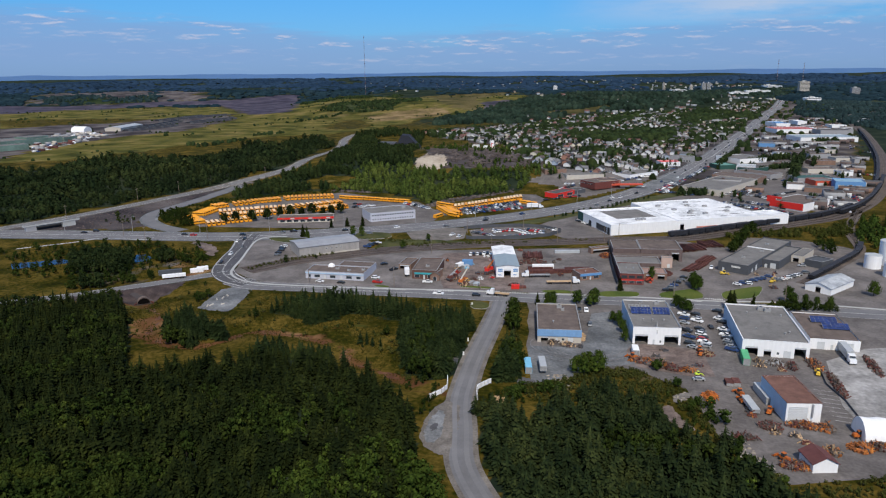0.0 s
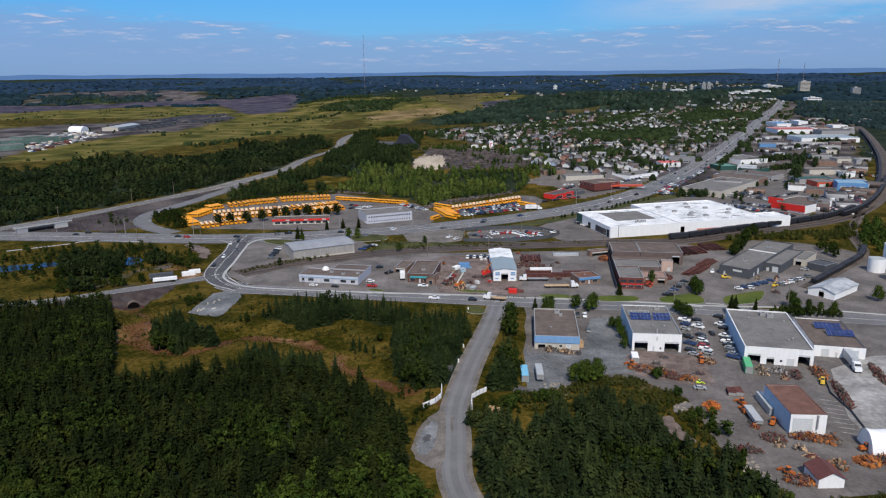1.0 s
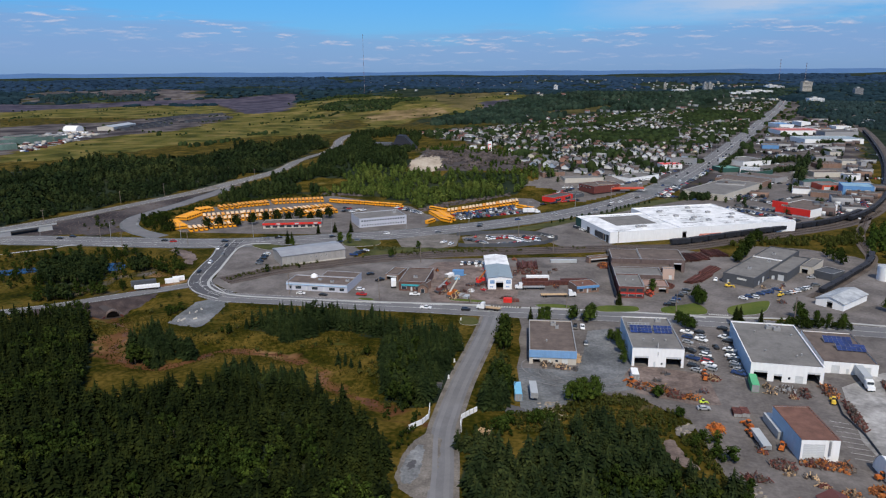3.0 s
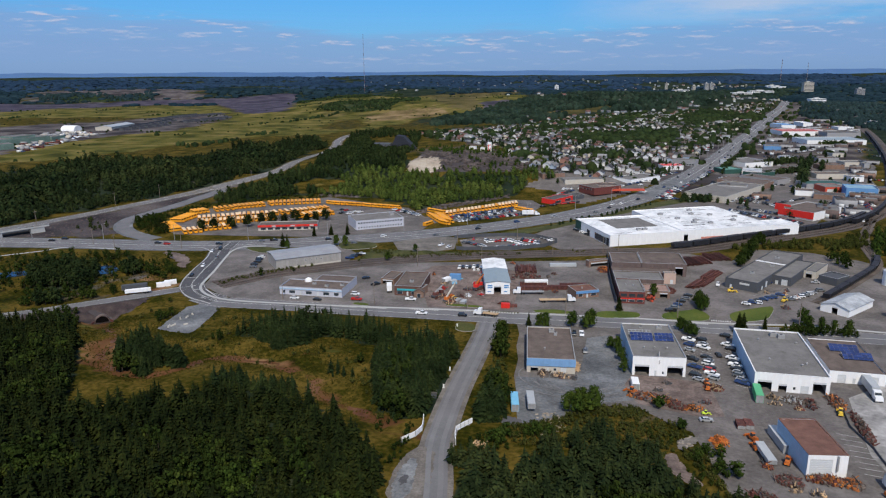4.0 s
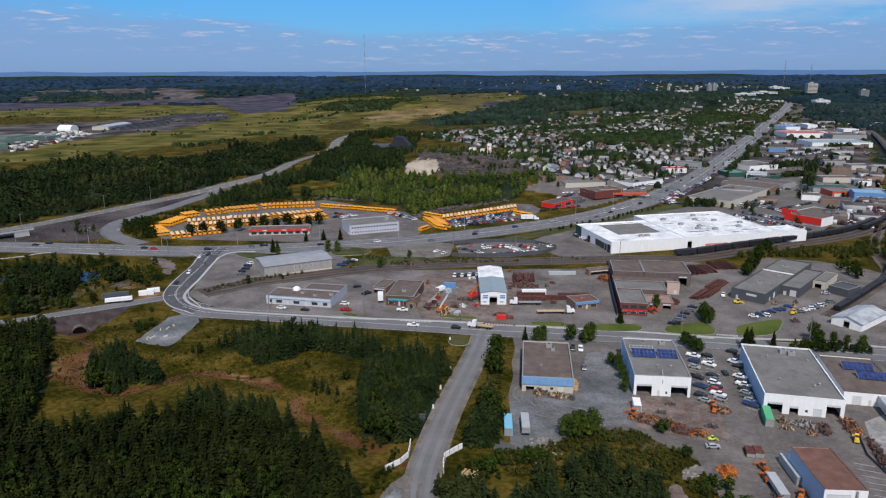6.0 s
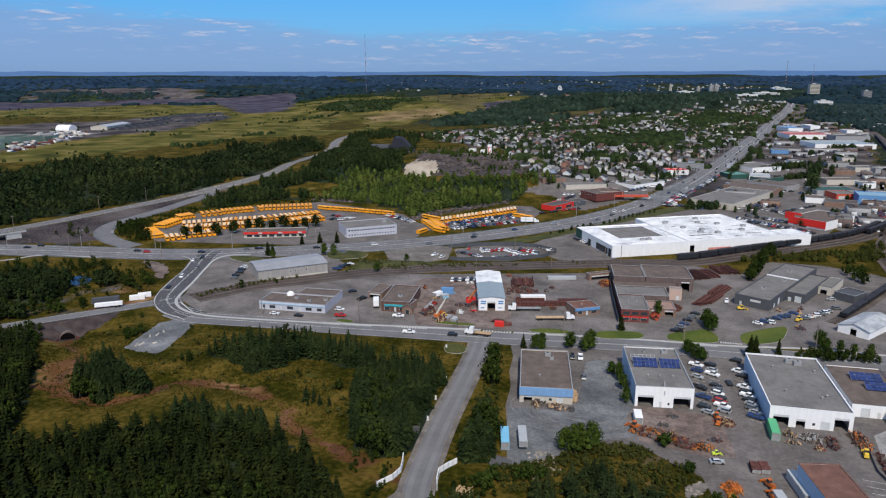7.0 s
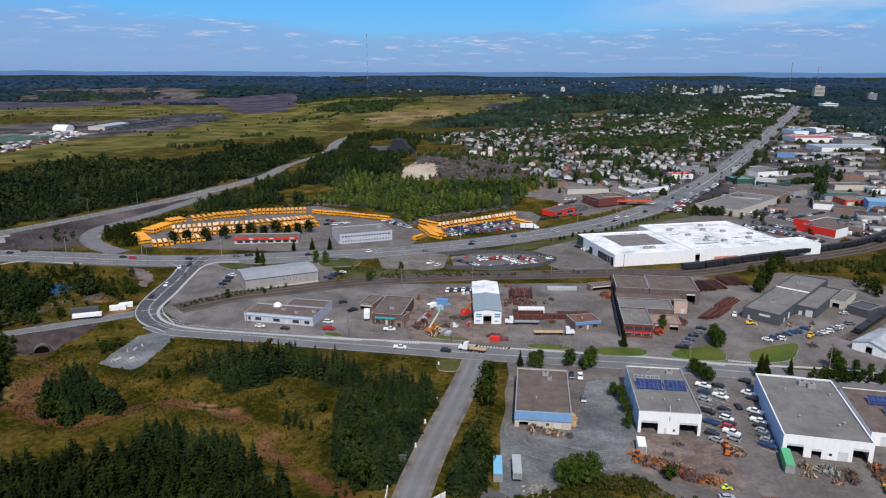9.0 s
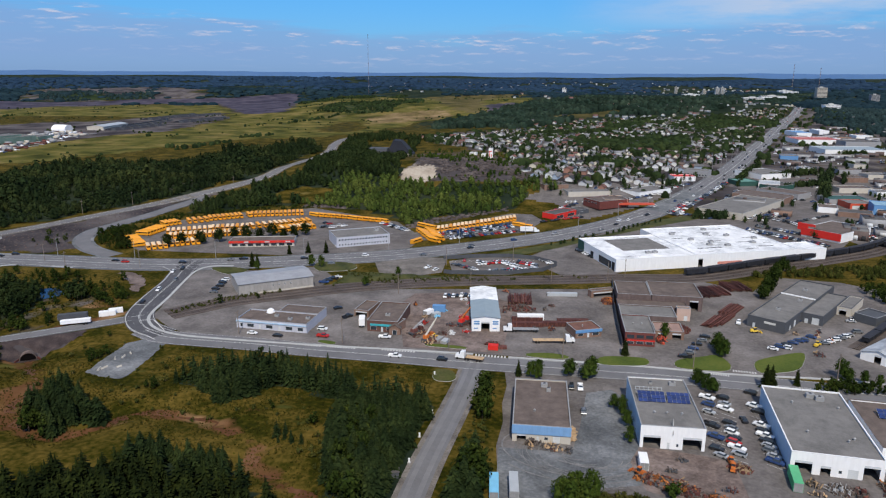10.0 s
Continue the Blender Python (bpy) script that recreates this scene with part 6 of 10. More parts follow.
def rooftop_unit(root, x, y, z, w=2.2, d=1.6, h=1.3):
    u = part("roof_unit", Geo().box(x, y, z, x + w, y + d, z + h, shrink=0.96), STEEL, root, "grey metal rooftop unit")
    part("fan", Geo().tube(x + w / 2, y + d / 2, z + h, z + h + 0.2, 0.5, 0.45, 8), CHARCOAL, u)


def roof_vent(root, x, y, z):
    part("vent", Geo().tube(x, y, z, z + 0.7, 0.25, 0.25, 8).tube(x, y, z + 0.7, z + 0.95, 0.42, 0.2, 8), STEEL, root, "round metal roof vent")


def solar_array(root, x, y, z, cols, rows, w=1.6, d=1.0):
    """Tilted panels on a steel rack; every panel is a piece."""
    g = Geo()
    for i in range(cols + 1):
        g.beam((x + i * (w + 0.08), y, z + 0.15), (x + i * (w + 0.08), y + rows * d, z + 0.15 + rows * d * 0.32), 0.04)
        g.beam((x + i * (w + 0.08), y + rows * d, z), (x + i * (w + 0.08), y + rows * d, z + 0.15 + rows * d * 0.32), 0.04)
    rack = part("solar_rack", g, STEEL, root, "steel rack of dark blue solar panels")
    me = Geo().box(0, 0, 0, w, d * 0.94, 0.05).mesh("solar_panel", SOLAR)
    slope = math.degrees(math.atan(0.32))
    for i in range(cols):
        for j in range(rows):
            part("solar_panel", me, None, rack, at=pose(x + 0.04 + i * (w + 0.08), y + j * d, z + 0.22 + j * d * 0.32, slope))


# workshops on the near side of the street
root, L, D = building("solar_workshop", "white metal workshop with open bay doors and roof solar panels", (8.8, 272.6), (27.5, 275.0), 34.6, 7.5, WHITE_WALL, ROOF_GREY, ((0.05, 0.32, 0.02, 4.2), (0.66, 0.95, 0.02, 4.2), (0.42, 0.46, 0.02, 2.1), (0.56, 0.6, 0.9, 1.9)), ("open", "open", "door", "window"), left_mat=BLUE_TRIM_SHADE, coping=STEEL)
PANEL = (L - 3.4) / 11 - 0.08
solar_array(root, 1.5, D * 0.47, 7.1, 6, 3, PANEL, 1.6)
solar_array(root, 1.5 + 6 * (PANEL + 0.08) + 0.7, D * 0.47, 7.1, 5, 3, PANEL, 1.6)
g = Geo()
for i in range(7):
    x = 1.5 + i * (PANEL + 0.08)
    g.beam((x, D * 0.66, 7.15), (x, D * 0.66 + 2.6, 8.3), 0.05).beam((x, D * 0.66 + 2.6, 7.1), (x, D * 0.66 + 2.6, 8.3), 0.05)
for k in (0.15, 0.5, 0.9):
    g.beam((1.5, D * 0.66 + 2.6 * k, 7.18 + 1.15 * k), (1.5 + 6 * (PANEL + 0.08), D * 0.66 + 2.6 * k, 7.18 + 1.15 * k), 0.06)
part("bare_rack", g, METAL_PALE, root, "pale empty solar rack frame")
rooftop_unit(root, L * 0.7, D * 0.85, 6.95)
rooftop_unit(root, L * 0.35, D * 0.86, 6.95, 1.2, 1.2, 0.9)
for fx in (0.28, 0.48, 0.72):
    roof_vent(root, L * fx, D * 0.26, 6.95)
part("flue", Geo().tube(L * 0.5, 1.5, 6.95, 9.2, 0.2, 0.2, 8).beam((L * 0.5, 1.4, 8.9), (L * 0.5, -0.4, 5.0), 0.14), STEEL, root, "bent steel exhaust flue")

root, L, D = building("blue_workshop", "low workshop with grey block walls and a blue metal fascia", (-28.9, 266.2), (-11.4, 268.5), 33.2, 5.6, CREAM_WALL, ROOF_BROWN, ((0.08, 0.24, 0.02, 2.6), (0.42, 0.46, 0.02, 2.1), (0.55, 0.62, 1.0, 2.0), (0.7, 0.82, 0.02, 2.6)), ("open", "door", "window", "door"))
FASCIA_BLUE = material("pale_blue_fascia", about(0.19, 0.35, 0.58, 0.08), 0.4, 12, 0.6, stain=0.1, stain_scale=0.9, streak=0.15)
part("fascia", Geo().box(-0.1, -0.25, 2.75, L + 0.1, -0.003, 5.62), FASCIA_BLUE, root, "blue ribbed metal fascia")
g = Geo()
for i in range(40):
    g.box(i * L / 40, -0.32, 2.77, i * L / 40 + 0.12, -0.25, 5.6)
part("fascia_ribs", g, FASCIA_BLUE, root)["kind"] = "stuff"
rooftop_unit(root, L * 0.5, D * 0.84, 5.15)
rooftop_unit(root, L * 0.6, D * 0.74, 5.15, 1.4, 1.4)
roof_vent(root, L * 0.38, D * 0.3, 5.15)

root, L, D = building("grey_roof_workshop", "large white workshop with a flat grey gravel roof", (49.7, 270.0), (73.8, 270.6), 43.6, 6.6, WHITE_WALL, ROOF_GREY, ((0.05, 0.24, 0.02, 3.9), (0.33, 0.44, 0.02, 3.0), (0.52, 0.56, 1.2, 2.2), (0.62, 0.73, 0.02, 2.8), (0.78, 0.95, 0.02, 4.6)), ("open", "open", "window", "door", "open"), left_mat=BLUE_TRIM_SHADE, coping=WHITE_WALL)
for fx, fy in ((0.52, 0.86), (0.62, 0.82)):
    rooftop_unit(root, L * fx, D * fy, 6.15, 2.6, 2.0, 1.5)
for fx, fy in ((0.3, 0.75), (0.85, 0.72), (0.3, 0.3), (0.72, 0.22), (0.8, 0.26)):
    roof_vent(root, L * fx, D * fy, 6.15)
root, L, D = building("annex_workshop", "lower white workshop wing with a brown roof and solar panels", (76.6, 282.6), (94.8, 283.0), 32.0, 4.6, WHITE_WALL, ROOF_BROWN, ((0.15, 0.3, 0.02, 3.2), (0.42, 0.47, 0.02, 2.1), (0.75, 0.87, 0.02, 3.2)), ("door", "door", "door"), coping=ROOF_BROWN)
solar_array(root, L * 0.3, D * 0.62, 4.3, 6, 3, 1.6, 1.4)
solar_array(root, L * 0.44, D * 0.38, 4.3, 6, 3, 1.6, 1.4)

root, L, D = building("tall_shed", "tall pale shed with a flat rust-brown roof", (54.4, 215.6), (64.9, 217.6), 20.6, 6.8, WHITE_WALL, ROOF_RUST, ((0.06, 0.62, 0.05, 5.4),), ("door",), left_mat=BLUE_TRIM_SHADE, coping=ROOF_RUST, lip=0.1)
part("flue", Geo().tube(L * 0.74, -0.35, 2.2, 6.6, 0.28, 0.28, 8), STEEL, root, "grey steel flue pipe on the front wall")
gable("small_shed", "small white shed with a maroon shingle roof", (55.6, 186.7), (62.3, 188.5), (50.2, 192.8), 2.9, 1.8, WHITE_WALL, ROOF_MAROON)


def quonset(A, length, radius):
    root = thing("quonset_hut", "white arched fabric storage hut in the yard", "hut", A[0], A[1], 0, 6)
    g, k = Geo(), 14
    n = 9
    for j in range(n + 1):
        sag = 0.94 if j % 2 else 1.0
        for i in range(k + 1):
            a = math.pi * i / k
            g.v.append((length * j / n, radius - radius * math.cos(a) * sag, radius * 1.15 * math.sin(a) * sag))
    for j in range(n):
        for i in range(k):
            p = j * (k + 1) + i
            g.f.append((p, p + k + 1, p + k + 2, p + 1))
            g.m.append(0)
    part("cover", g, WHITE_WALL, root, "taut white fabric cover")
    for x in (0.1, length - 0.1):
        e = Geo()
        e.face([(x, radius - radius * 0.97 * math.cos(math.pi * i / k), radius * 1.12 * math.sin(math.pi * i / k)) for i in range(k + 1)])
        part("end_wall", e, WHITE_WALL, root)


quonset((74.6, 207.0), 26, 5.2)

# buildings on the far side of the street
root, L, D = gable("two_tone_garage", "white and pale blue metal garage with a pitched roof", (-61.0, 353.5), (-49.2, 356.3), (-65.5, 397.0), 6.2, 0.8, WHITE_WALL, METAL_BLUE, ((0.34, 0.64, 0.02, 4.4),), ("open",), roof_two=ROOF_WHITE, split=0.55)
for x in (0.08, 0.75):
    part("sign", Geo().box(L * x, -0.08, 3.2, L * (x + 0.2), -0.003, 3.9).box(L * x, -0.08, 4.2, L * (x + 0.2), -0.003, 4.9), SKYBLUE, root, "blue painted sign bars")
    part("sign", Geo().box(L * x, -0.06, 1.2, L * (x + 0.14), -0.003, 1.7), SKYBLUE, root, "blue painted sign bar")

BLUE_GREY = material("lilac_siding", about(0.48, 0.49, 0.55, 0.08), 0.4, 12, 0.7, stain=0.1, stain_scale=0.9, streak=0.15)
root, L, D = building("store_low", "low white and blue store with a brown flat roof", (-161.3, 330.6), (-128.6, 332.0), (-158.2, 344.1), 4.2, BLUE_GREY, ROOF_BROWN, ((0.05, 0.09, 0.8, 2.4), (0.15, 0.25, 0.8, 2.4), (0.32, 0.35, 0.02, 2.4), (0.42, 0.52, 0.8, 2.4), (0.6, 0.63, 0.02, 2.4), (0.7, 0.8, 0.8, 2.4), (0.87, 0.95, 0.8, 2.4)), ("window", "window", "door", "window", "door", "window", "window"), coping=STEEL)
part("fascia", Geo().box(-0.1, -0.3, 3.0, L + 0.1, -0.003, 3.5), BLUE_TRIM_SHADE, root, "pale blue stripe under the roof edge")
BACK = frame_of((-161.3, 330.6), (-128.6, 332.0), (-132.8, 354.9))[2]
wing = thing("store_wing", "rear wing of the low white store with a brown roof", "building", *((-161.3, 330.6)), 0, frame_of((-161.3, 330.6), (-128.6, 332.0), 10)[0])
shell(wing, L * 0.42, D + 0.02, L, BACK, 4.2, BLUE_GREY, ROOF_BROWN, coping=GREY_WALL, lip=0.15)
part("dome", Geo().tube(L * 0.32, D * 0.9, 3.7, 5.0, 2.0, 1.6, 10).tube(L * 0.32, D * 0.9, 5.0, 5.7, 1.6, 0.4, 10), WHITE_WALL, root, "white satellite dome on the roof")
for fx, fy in ((0.45, 0.5), (0.68, 0.3), (0.9, 0.5)):
    rooftop_unit(root, L * fx, D * fy, 3.75, 1.8, 1.4, 1.0)

root, L, D = gable("long_shed", "long grey block shed with a dull metal roof", (-183.1, 369.4), (-154.3, 393.9), (-195.1, 387.0), 6.0, 1.2, material("grey_block_wall", about(0.34, 0.32, 0.3, 0.12), 0.3, 14, 0.85, stain=0.2, stain_scale=0.5, streak=0.3), material("dull_metal_roof", about(0.34, 0.345, 0.36, 0.1), 0.3, 20, 0.5, 0.1, stain=0.15, stain_scale=0.2), ((0.44, 0.46, 3.4, 4.2), (0.52, 0.54, 3.4, 4.2), (0.6, 0.62, 3.4, 4.2), (0.68, 0.7, 3.4, 4.2)), ("window",) * 4, along="x")
part("plinth", Geo().box(L * 0.25, -0.15, 0, L, -0.003, 1.1), CREAM_WALL, root, "white painted plinth with faded marks")

root, L, D = building("brick_store", "dark brick store with a flat brown roof and teal sign", (-104.7, 341.8), (-91.2, 343.0), (-106.4, 367.3), 5.0, BRICK_BROWN, ROOF_BROWN, ((0.1, 0.3, 0.8, 2.4), (0.45, 0.52, 0.02, 2.3), (0.62, 0.85, 0.8, 2.4)), ("window", "door", "window"))
part("sign", Geo().box(L * 0.1, -0.3, 2.7, L * 0.85, -0.003, 3.6), material("teal_sign", about(0.05, 0.35, 0.4), 0.5), root, "teal sign board")
rooftop_unit(root, L * 0.45, D * 0.3, 4.55, 2, 1.6, 1)
building("brick_wing", "brown wing of the brick store", (-91.2, 343.0), (-90.0, 350.5), (-95.9, 372.5), 4.0, BRICK_TAN, ROOF_DARK)
gable("brick_porch", "brown gabled porch at the front of the brick store", (-94.2, 340.3), (-89.4, 340.9), 2.0, 3.0, 1.6, BRICK_TAN, ROOF_BROWN, ((0.3, 0.7, 0.02, 2.2),), ("window",))
building("brick_lean_to", "low brown lean-to beside the brick store", (-117.1, 357.8), (-110.1, 357.5), 14.0, 3.4, BRICK_TAN, ROOF_BROWN, ((0.1, 0.9, 0.02, 2.8),), ("open",))

root, L, D = building("blue_trim_office", "small brown-roofed office with a bright blue trim", (-16.8, 356.8), (-6.3, 362.5), (-17.9, 367.6), 3.6, BRICK_TAN, ROOF_RUST, ((0.1, 0.3, 0.8, 2.2), (0.45, 0.53, 0.02, 2.2), (0.65, 0.9, 0.8, 2.2)), ("window", "door", "window"))
part("fascia", Geo().box(-0.1, -0.3, 2.4, L + 0.1, -0.003, 3.62), SKYBLUE, root, "bright blue fascia band")
roof_vent(root, L * 0.45, D * 0.5, 3.15)

root, L, D = building("red_brick_office", "red two-storey office front of the steel yard", (3.4, 354.6), (15.3, 355.9), 22.0, 6.0, BRICK_RED, ROOF_GREY, tuple((a, b, c, d) for a, b in ((0.06, 0.3), (0.38, 0.62), (0.7, 0.94)) for c, d in ((0.9, 2.1),)), ("window",) * 3)
for a in (0.06, 0.38, 0.7):
    part("window", Geo().box(L * a, -0.02, 3.5, L * (a + 0.24), -0.003, 4.9), GLASS, root, "dark upper window")
part("band", Geo().box(0, -0.12, 2.3, L, -0.003, 2.8), RED_PANEL, root, "bright red painted band")
roof_vent(root, L * 0.35, D * 0.5, 5.55)
roof_vent(root, L * 0.65, D * 0.5, 5.55)
HALL_BROWN = material("brown_cladding", about(0.13, 0.095, 0.088, 0.15), 0.4, 12, 0.8, stain=0.25, stain_scale=0.6, streak=0.2)
building("steel_hall_middle", "grey-roofed middle hall of the steel yard", (1.2, 377.2), (25.0, 379.7), 14.4, 5.6, HALL_BROWN, ROOF_GREY)
building("steel_hall_low", "low brown-roofed range between the steel halls", (-0.3, 392.4), (31.0, 395.7), 10.0, 4.8, HALL_BROWN, ROOF_BROWN, coping=HALL_BROWN)
root, L, D = building("steel_sales", "low hall with a dusky pink roof and white roof marks", (15.6, 366.0), (27.4, 367.2), 11.2, 3.6, BRICK_TAN, material("dusky_roof", about(0.3, 0.2, 0.17), 0.3, 10, 0.9), ((0.1, 0.4, 0.02, 2.8), (0.6, 0.9, 0.02, 2.8)), ("open", "open"))
g = Geo()
for i in range(8):
    if i != 3:
        g.box(L * (0.08 + 0.1 * i), D * 0.7, 3.16, L * (0.15 + 0.1 * i), D * 0.9, 3.19)
part("roof_sign", g, PAINT, root, "white painted sign bars on the roof")
building("steel_hall_west", "brown-roofed west hall of the steel yard", (-0.9, 403.2), (14.6, 404.8), 21.0, 7.0, HALL_BROWN, ROOF_BROWN)
building("steel_hall_east", "brown-roofed east hall with a dark open bay", (14.9, 404.9), (38.0, 407.2), 23.5, 7.0, HALL_BROWN, ROOF_BROWN, ((0.75, 0.92, 0.02, 5.2),), ("open",))
building("steel_tower", "pale pink block annex beside the steel halls", (25.6, 391.4), (31.6, 392.0), 3.2, 6.0, material("pale_pink_block", about(0.5, 0.36, 0.3, 0.1), 0.3, 12, 0.85), ROOF_GREY, ((0.55, 0.8, 0.02, 2.4),), ("door",))
building("yard_store", "low tan store with a brown roof by the tracks", (-13.5, 414.3), (-2.5, 421.3), (-14.0, 418.3), 3.6, BRICK_TAN, ROOF_BROWN, ((0.1, 0.9, 0.02, 2.6),), ("open",))

T = -28
root, L, D = building("grey_hall", "long charcoal hall with a flat grey roof", (55.7, 393.2), (69.8, 385.7), 74.0, 5.2, CHARCOAL, ROOF_GREY, ((0.15, 0.22, 0.02, 2.2),), ("door",), coping=CHARCOAL, right_holes=((0.08, 0.11, 0.02, 2.2), (0.16, 0.2, 0.02, 3.2)), right_kinds=("door", "door"))
part("sign", Geo().box(L * 0.45, -0.12, 3.0, L * 0.75, -0.003, 4.0), PAINT, root, "white sign board")
for fx, fy in ((0.4, 0.22), (0.6, 0.5), (0.4, 0.75)):
    rooftop_unit(root, L * fx, D * fy, 4.75, 2, 1.6, 1)
part("roof_step", Geo().box(0.3, D * 0.58, 5.0, L - 0.3, D * 0.59, 5.5), WHITE_WALL, root, "white roof edge strip")
wing = thing("grey_hall_wing", "middle wing of the charcoal hall", "building", 55.7, 393.2, 0, T)
shell(wing, L + 0.02, 22, L + 9, 62, 4.6, CHARCOAL, ROOF_GREY, ((1.5, 3, 0.02, 2.2), (4.5, 7.5, 0.02, 3.2)), ("door", "door"), coping=CHARCOAL)
wing = thing("grey_hall_end", "end wing of the charcoal hall with tan doors", "building", 55.7, 393.2, 0, T)
shell(wing, L + 9.02, 44, L + 15, 66, 4.2, CREAM_WALL, ROOF_GREY, ((1, 4, 0.02, 3.2),), ("open",), coping=CHARCOAL)
building("dark_store", "small charcoal store with a dark flat roof", (103.8, 413.2), (110.9, 406.6), (109.1, 424.3), 4.0, CHARCOAL, CHARCOAL)
BARN_ROOF = material("patched_metal_roof", [(0.22, 0.24, 0.27), (0.42, 0.44, 0.46), (0.55, 0.57, 0.58)], 0.12, 10, 0.5, 0.1, stain=0.3, stain_scale=0.25)
gable("white_barn", "white metal barn with a pale pitched roof", (93.4, 365.0), (103.2, 357.1), (109.2, 383.2), 3.4, 1.9, WHITE_WALL, BARN_ROOF, ((0.4, 0.6, 0.02, 3.5),), ("open",))


def tank(x, y, r, h):
    root = thing("storage_tank", "round white steel storage tank in the yard", "tank", x, y, 0, 0, "storage tanks")
    part("shell", Geo().tube(0, 0, 0, h, r, r, 28), WHITE_WALL, root)
    part("roof", Geo().tube(0, 0, h, h + r * 0.16, r * 1.01, 0.3, 28), METAL_PALE, root)
    g = Geo()
    for z in np.arange(0.3, h, 0.4):
        g.beam((r + 0.15, -0.25, z), (r + 0.15, 0.25, z), 0.03)
    g.beam((r + 0.15, -0.25, 0), (r + 0.15, -0.25, h), 0.04).beam((r + 0.15, 0.25, 0), (r + 0.15, 0.25, h), 0.04)
    part("ladder", g, STEEL, root)


tank(*((138.9, 416.1)), 4.3, 7.5)
tank(*((151.2, 425.8)), 6.5, 13.5)
tank(*((143.2, 399.0)), 4.3, 7.5)

# the big white store: three joined halls
A, B = (-3.0, 465.4), (118.4, 528.0)
turn, L, _ = frame_of(A, B, 1)
mall = thing("big_store", "huge white flat-roofed store beside the railway", "building", A[0], A[1], 0, turn)
shell(mall, 0, 0, 51, 53, 7.2, WHITE_WALL, ROOF_WHITE, coping=WHITE_WALL)
shell(mall, 51.02, 0, 118, 69, 7.4, WHITE_WALL, ROOF_WHITE, ((0.5, 3.5, 0.02, 5.2),), ("open",), coping=WHITE_WALL)
shell(mall, 118.02, 0, 137, 17, 7.0, WHITE_WALL, ROOF_WHITE, coping=WHITE_WALL)
part("roof_patch", Geo().box(14, 19, 6.77, 44, 47, 6.82), ROOF_GREY, mall, "grey gravel roof patch")
part("side_wall", Geo().box(-0.16, 44, 0, -0.004, 53, 7.0), GREEN_WALL, mall, "dark green end panel")
part("dock_glass", Geo().box(-0.12, 6, 0.5, -0.004, 22, 4.6), GLASS, mall, "dark dock doors and windows")
part("dock_glass", Geo().box(-0.12, 30, 0.1, -0.004, 34, 4.0), OPENING_SHADE, mall, "dark panel for a shaded loading dock")
part("dock_glass", Geo().box(-0.12, 1.5, 0.1, -0.004, 5.0, 5.0), OPENING_SHADE, mall, "dark panel for a shaded loading dock")
streaks = random.Random(5)
part("wall_sign", Geo().box(64, -0.12, 1.0, 80, -0.004, 2.6), material("faded_red_sign", about(0.6, 0.25, 0.2), 0.3), mall, "faded red wall sign bars")
for x, y in ((24, 10), (28, 10), (70, 20), (75, 26), (80, 16), (95, 40), (84, 46), (100, 20), (62, 50), (108, 30), (90, 58), (66, 34)):
    rooftop_unit(mall, x, y, 6.96 if x > 51 else 6.76, 3.2, 2.2, 1.3)
PONDED = material("ponded_dirt", about(0.12, 0.12, 0.125, 0.5), 0.4, 8)
for x, y, w, d in ((56, 6, 9, 0.8), (60, 14, 16, 1.4), (76, 30, 10, 1), (92, 24, 14, 1.2), (98, 12, 12, 1.6), (84, 44, 8, 1), (66, 56, 9, 1), (72, 20, 12, 0.7), (88, 8, 9, 0.9), (104, 34, 8, 1.2), (80, 52, 12, 0.8), (96, 60, 10, 1), (58, 40, 7, 1.2), (62, 27, 10, 0.6), (108, 20, 6, 0.8), (24, 52 - 3, 16, 0.8), (8, 6, 10, 0.6)):
    g = Geo()
    g.face([(x + w * (k / 9 if k < 10 else (19 - k) / 9), y + (0 if k < 10 else d) + streaks.uniform(-0.5, 0.5), 7.02 if x > 51 else 6.83) for k in range(20)])
    part("roof_stain", g, PONDED, mall, "dark dirt patch on the membrane")

# bus depot and highway shops
root, L, D = building("depot_office", "white two-storey depot office with small windows", (-175.6, 474.1), (-147.1, 494.7), (-191.3, 490.7), 6.6, BLUE_GREY, ROOF_GREY, tuple((0.04 + 0.055 * i, 0.07 + 0.055 * i, c, c + 1.1) for i in range(17) for c in (1.1,)), ("window",) * 17)
for i in range(17):
    part("window", Geo().box(L * (0.04 + 0.055 * i), -0.03, 4.2, L * (0.07 + 0.055 * i), -0.003, 5.3), GLASS, root)
rooftop_unit(root, L * 0.8, D * 0.5, 6.15, 3, 2.2, 1.6)
root, L, D = building("red_strip", "long low shop row with a bright red fascia", (-241.8, 457.0), (-203.5, 470.9), 13.0, 3.8, CREAM_WALL, ROOF_BROWN, tuple((0.04 + 0.12 * i, 0.13 + 0.12 * i, 0.5, 2.3) for i in range(8)), ("window",) * 8)
part("fascia", Geo().box(-0.2, -0.7, 2.6, L + 0.2, -0.003, 4.0), RED_PANEL, root, "bright red fascia with pale signs")
for i in range(6):
    part("sign", Geo().box(L * (0.07 + 0.16 * i), -0.8, 2.9, L * (0.14 + 0.16 * i), -0.72, 3.7), PAINT if i % 2 else ORANGE_PANEL, root, "shop sign bar")
root, L, D = building("red_shop", "small red shop beside the highway", (-51.1, 599.2), (-37.0, 622.8), 12.0, 4.2, RED_PANEL, ROOF_DARK, ((0.1, 0.4, 0.3, 2.6), (0.6, 0.9, 0.3, 2.6)), ("window", "window"))
building("red_shop_wing", "dark wing of the red shop", (-36.7, 622.6), (-27.9, 632.0), 10.0, 3.6, CHARCOAL, ROOF_DARK)
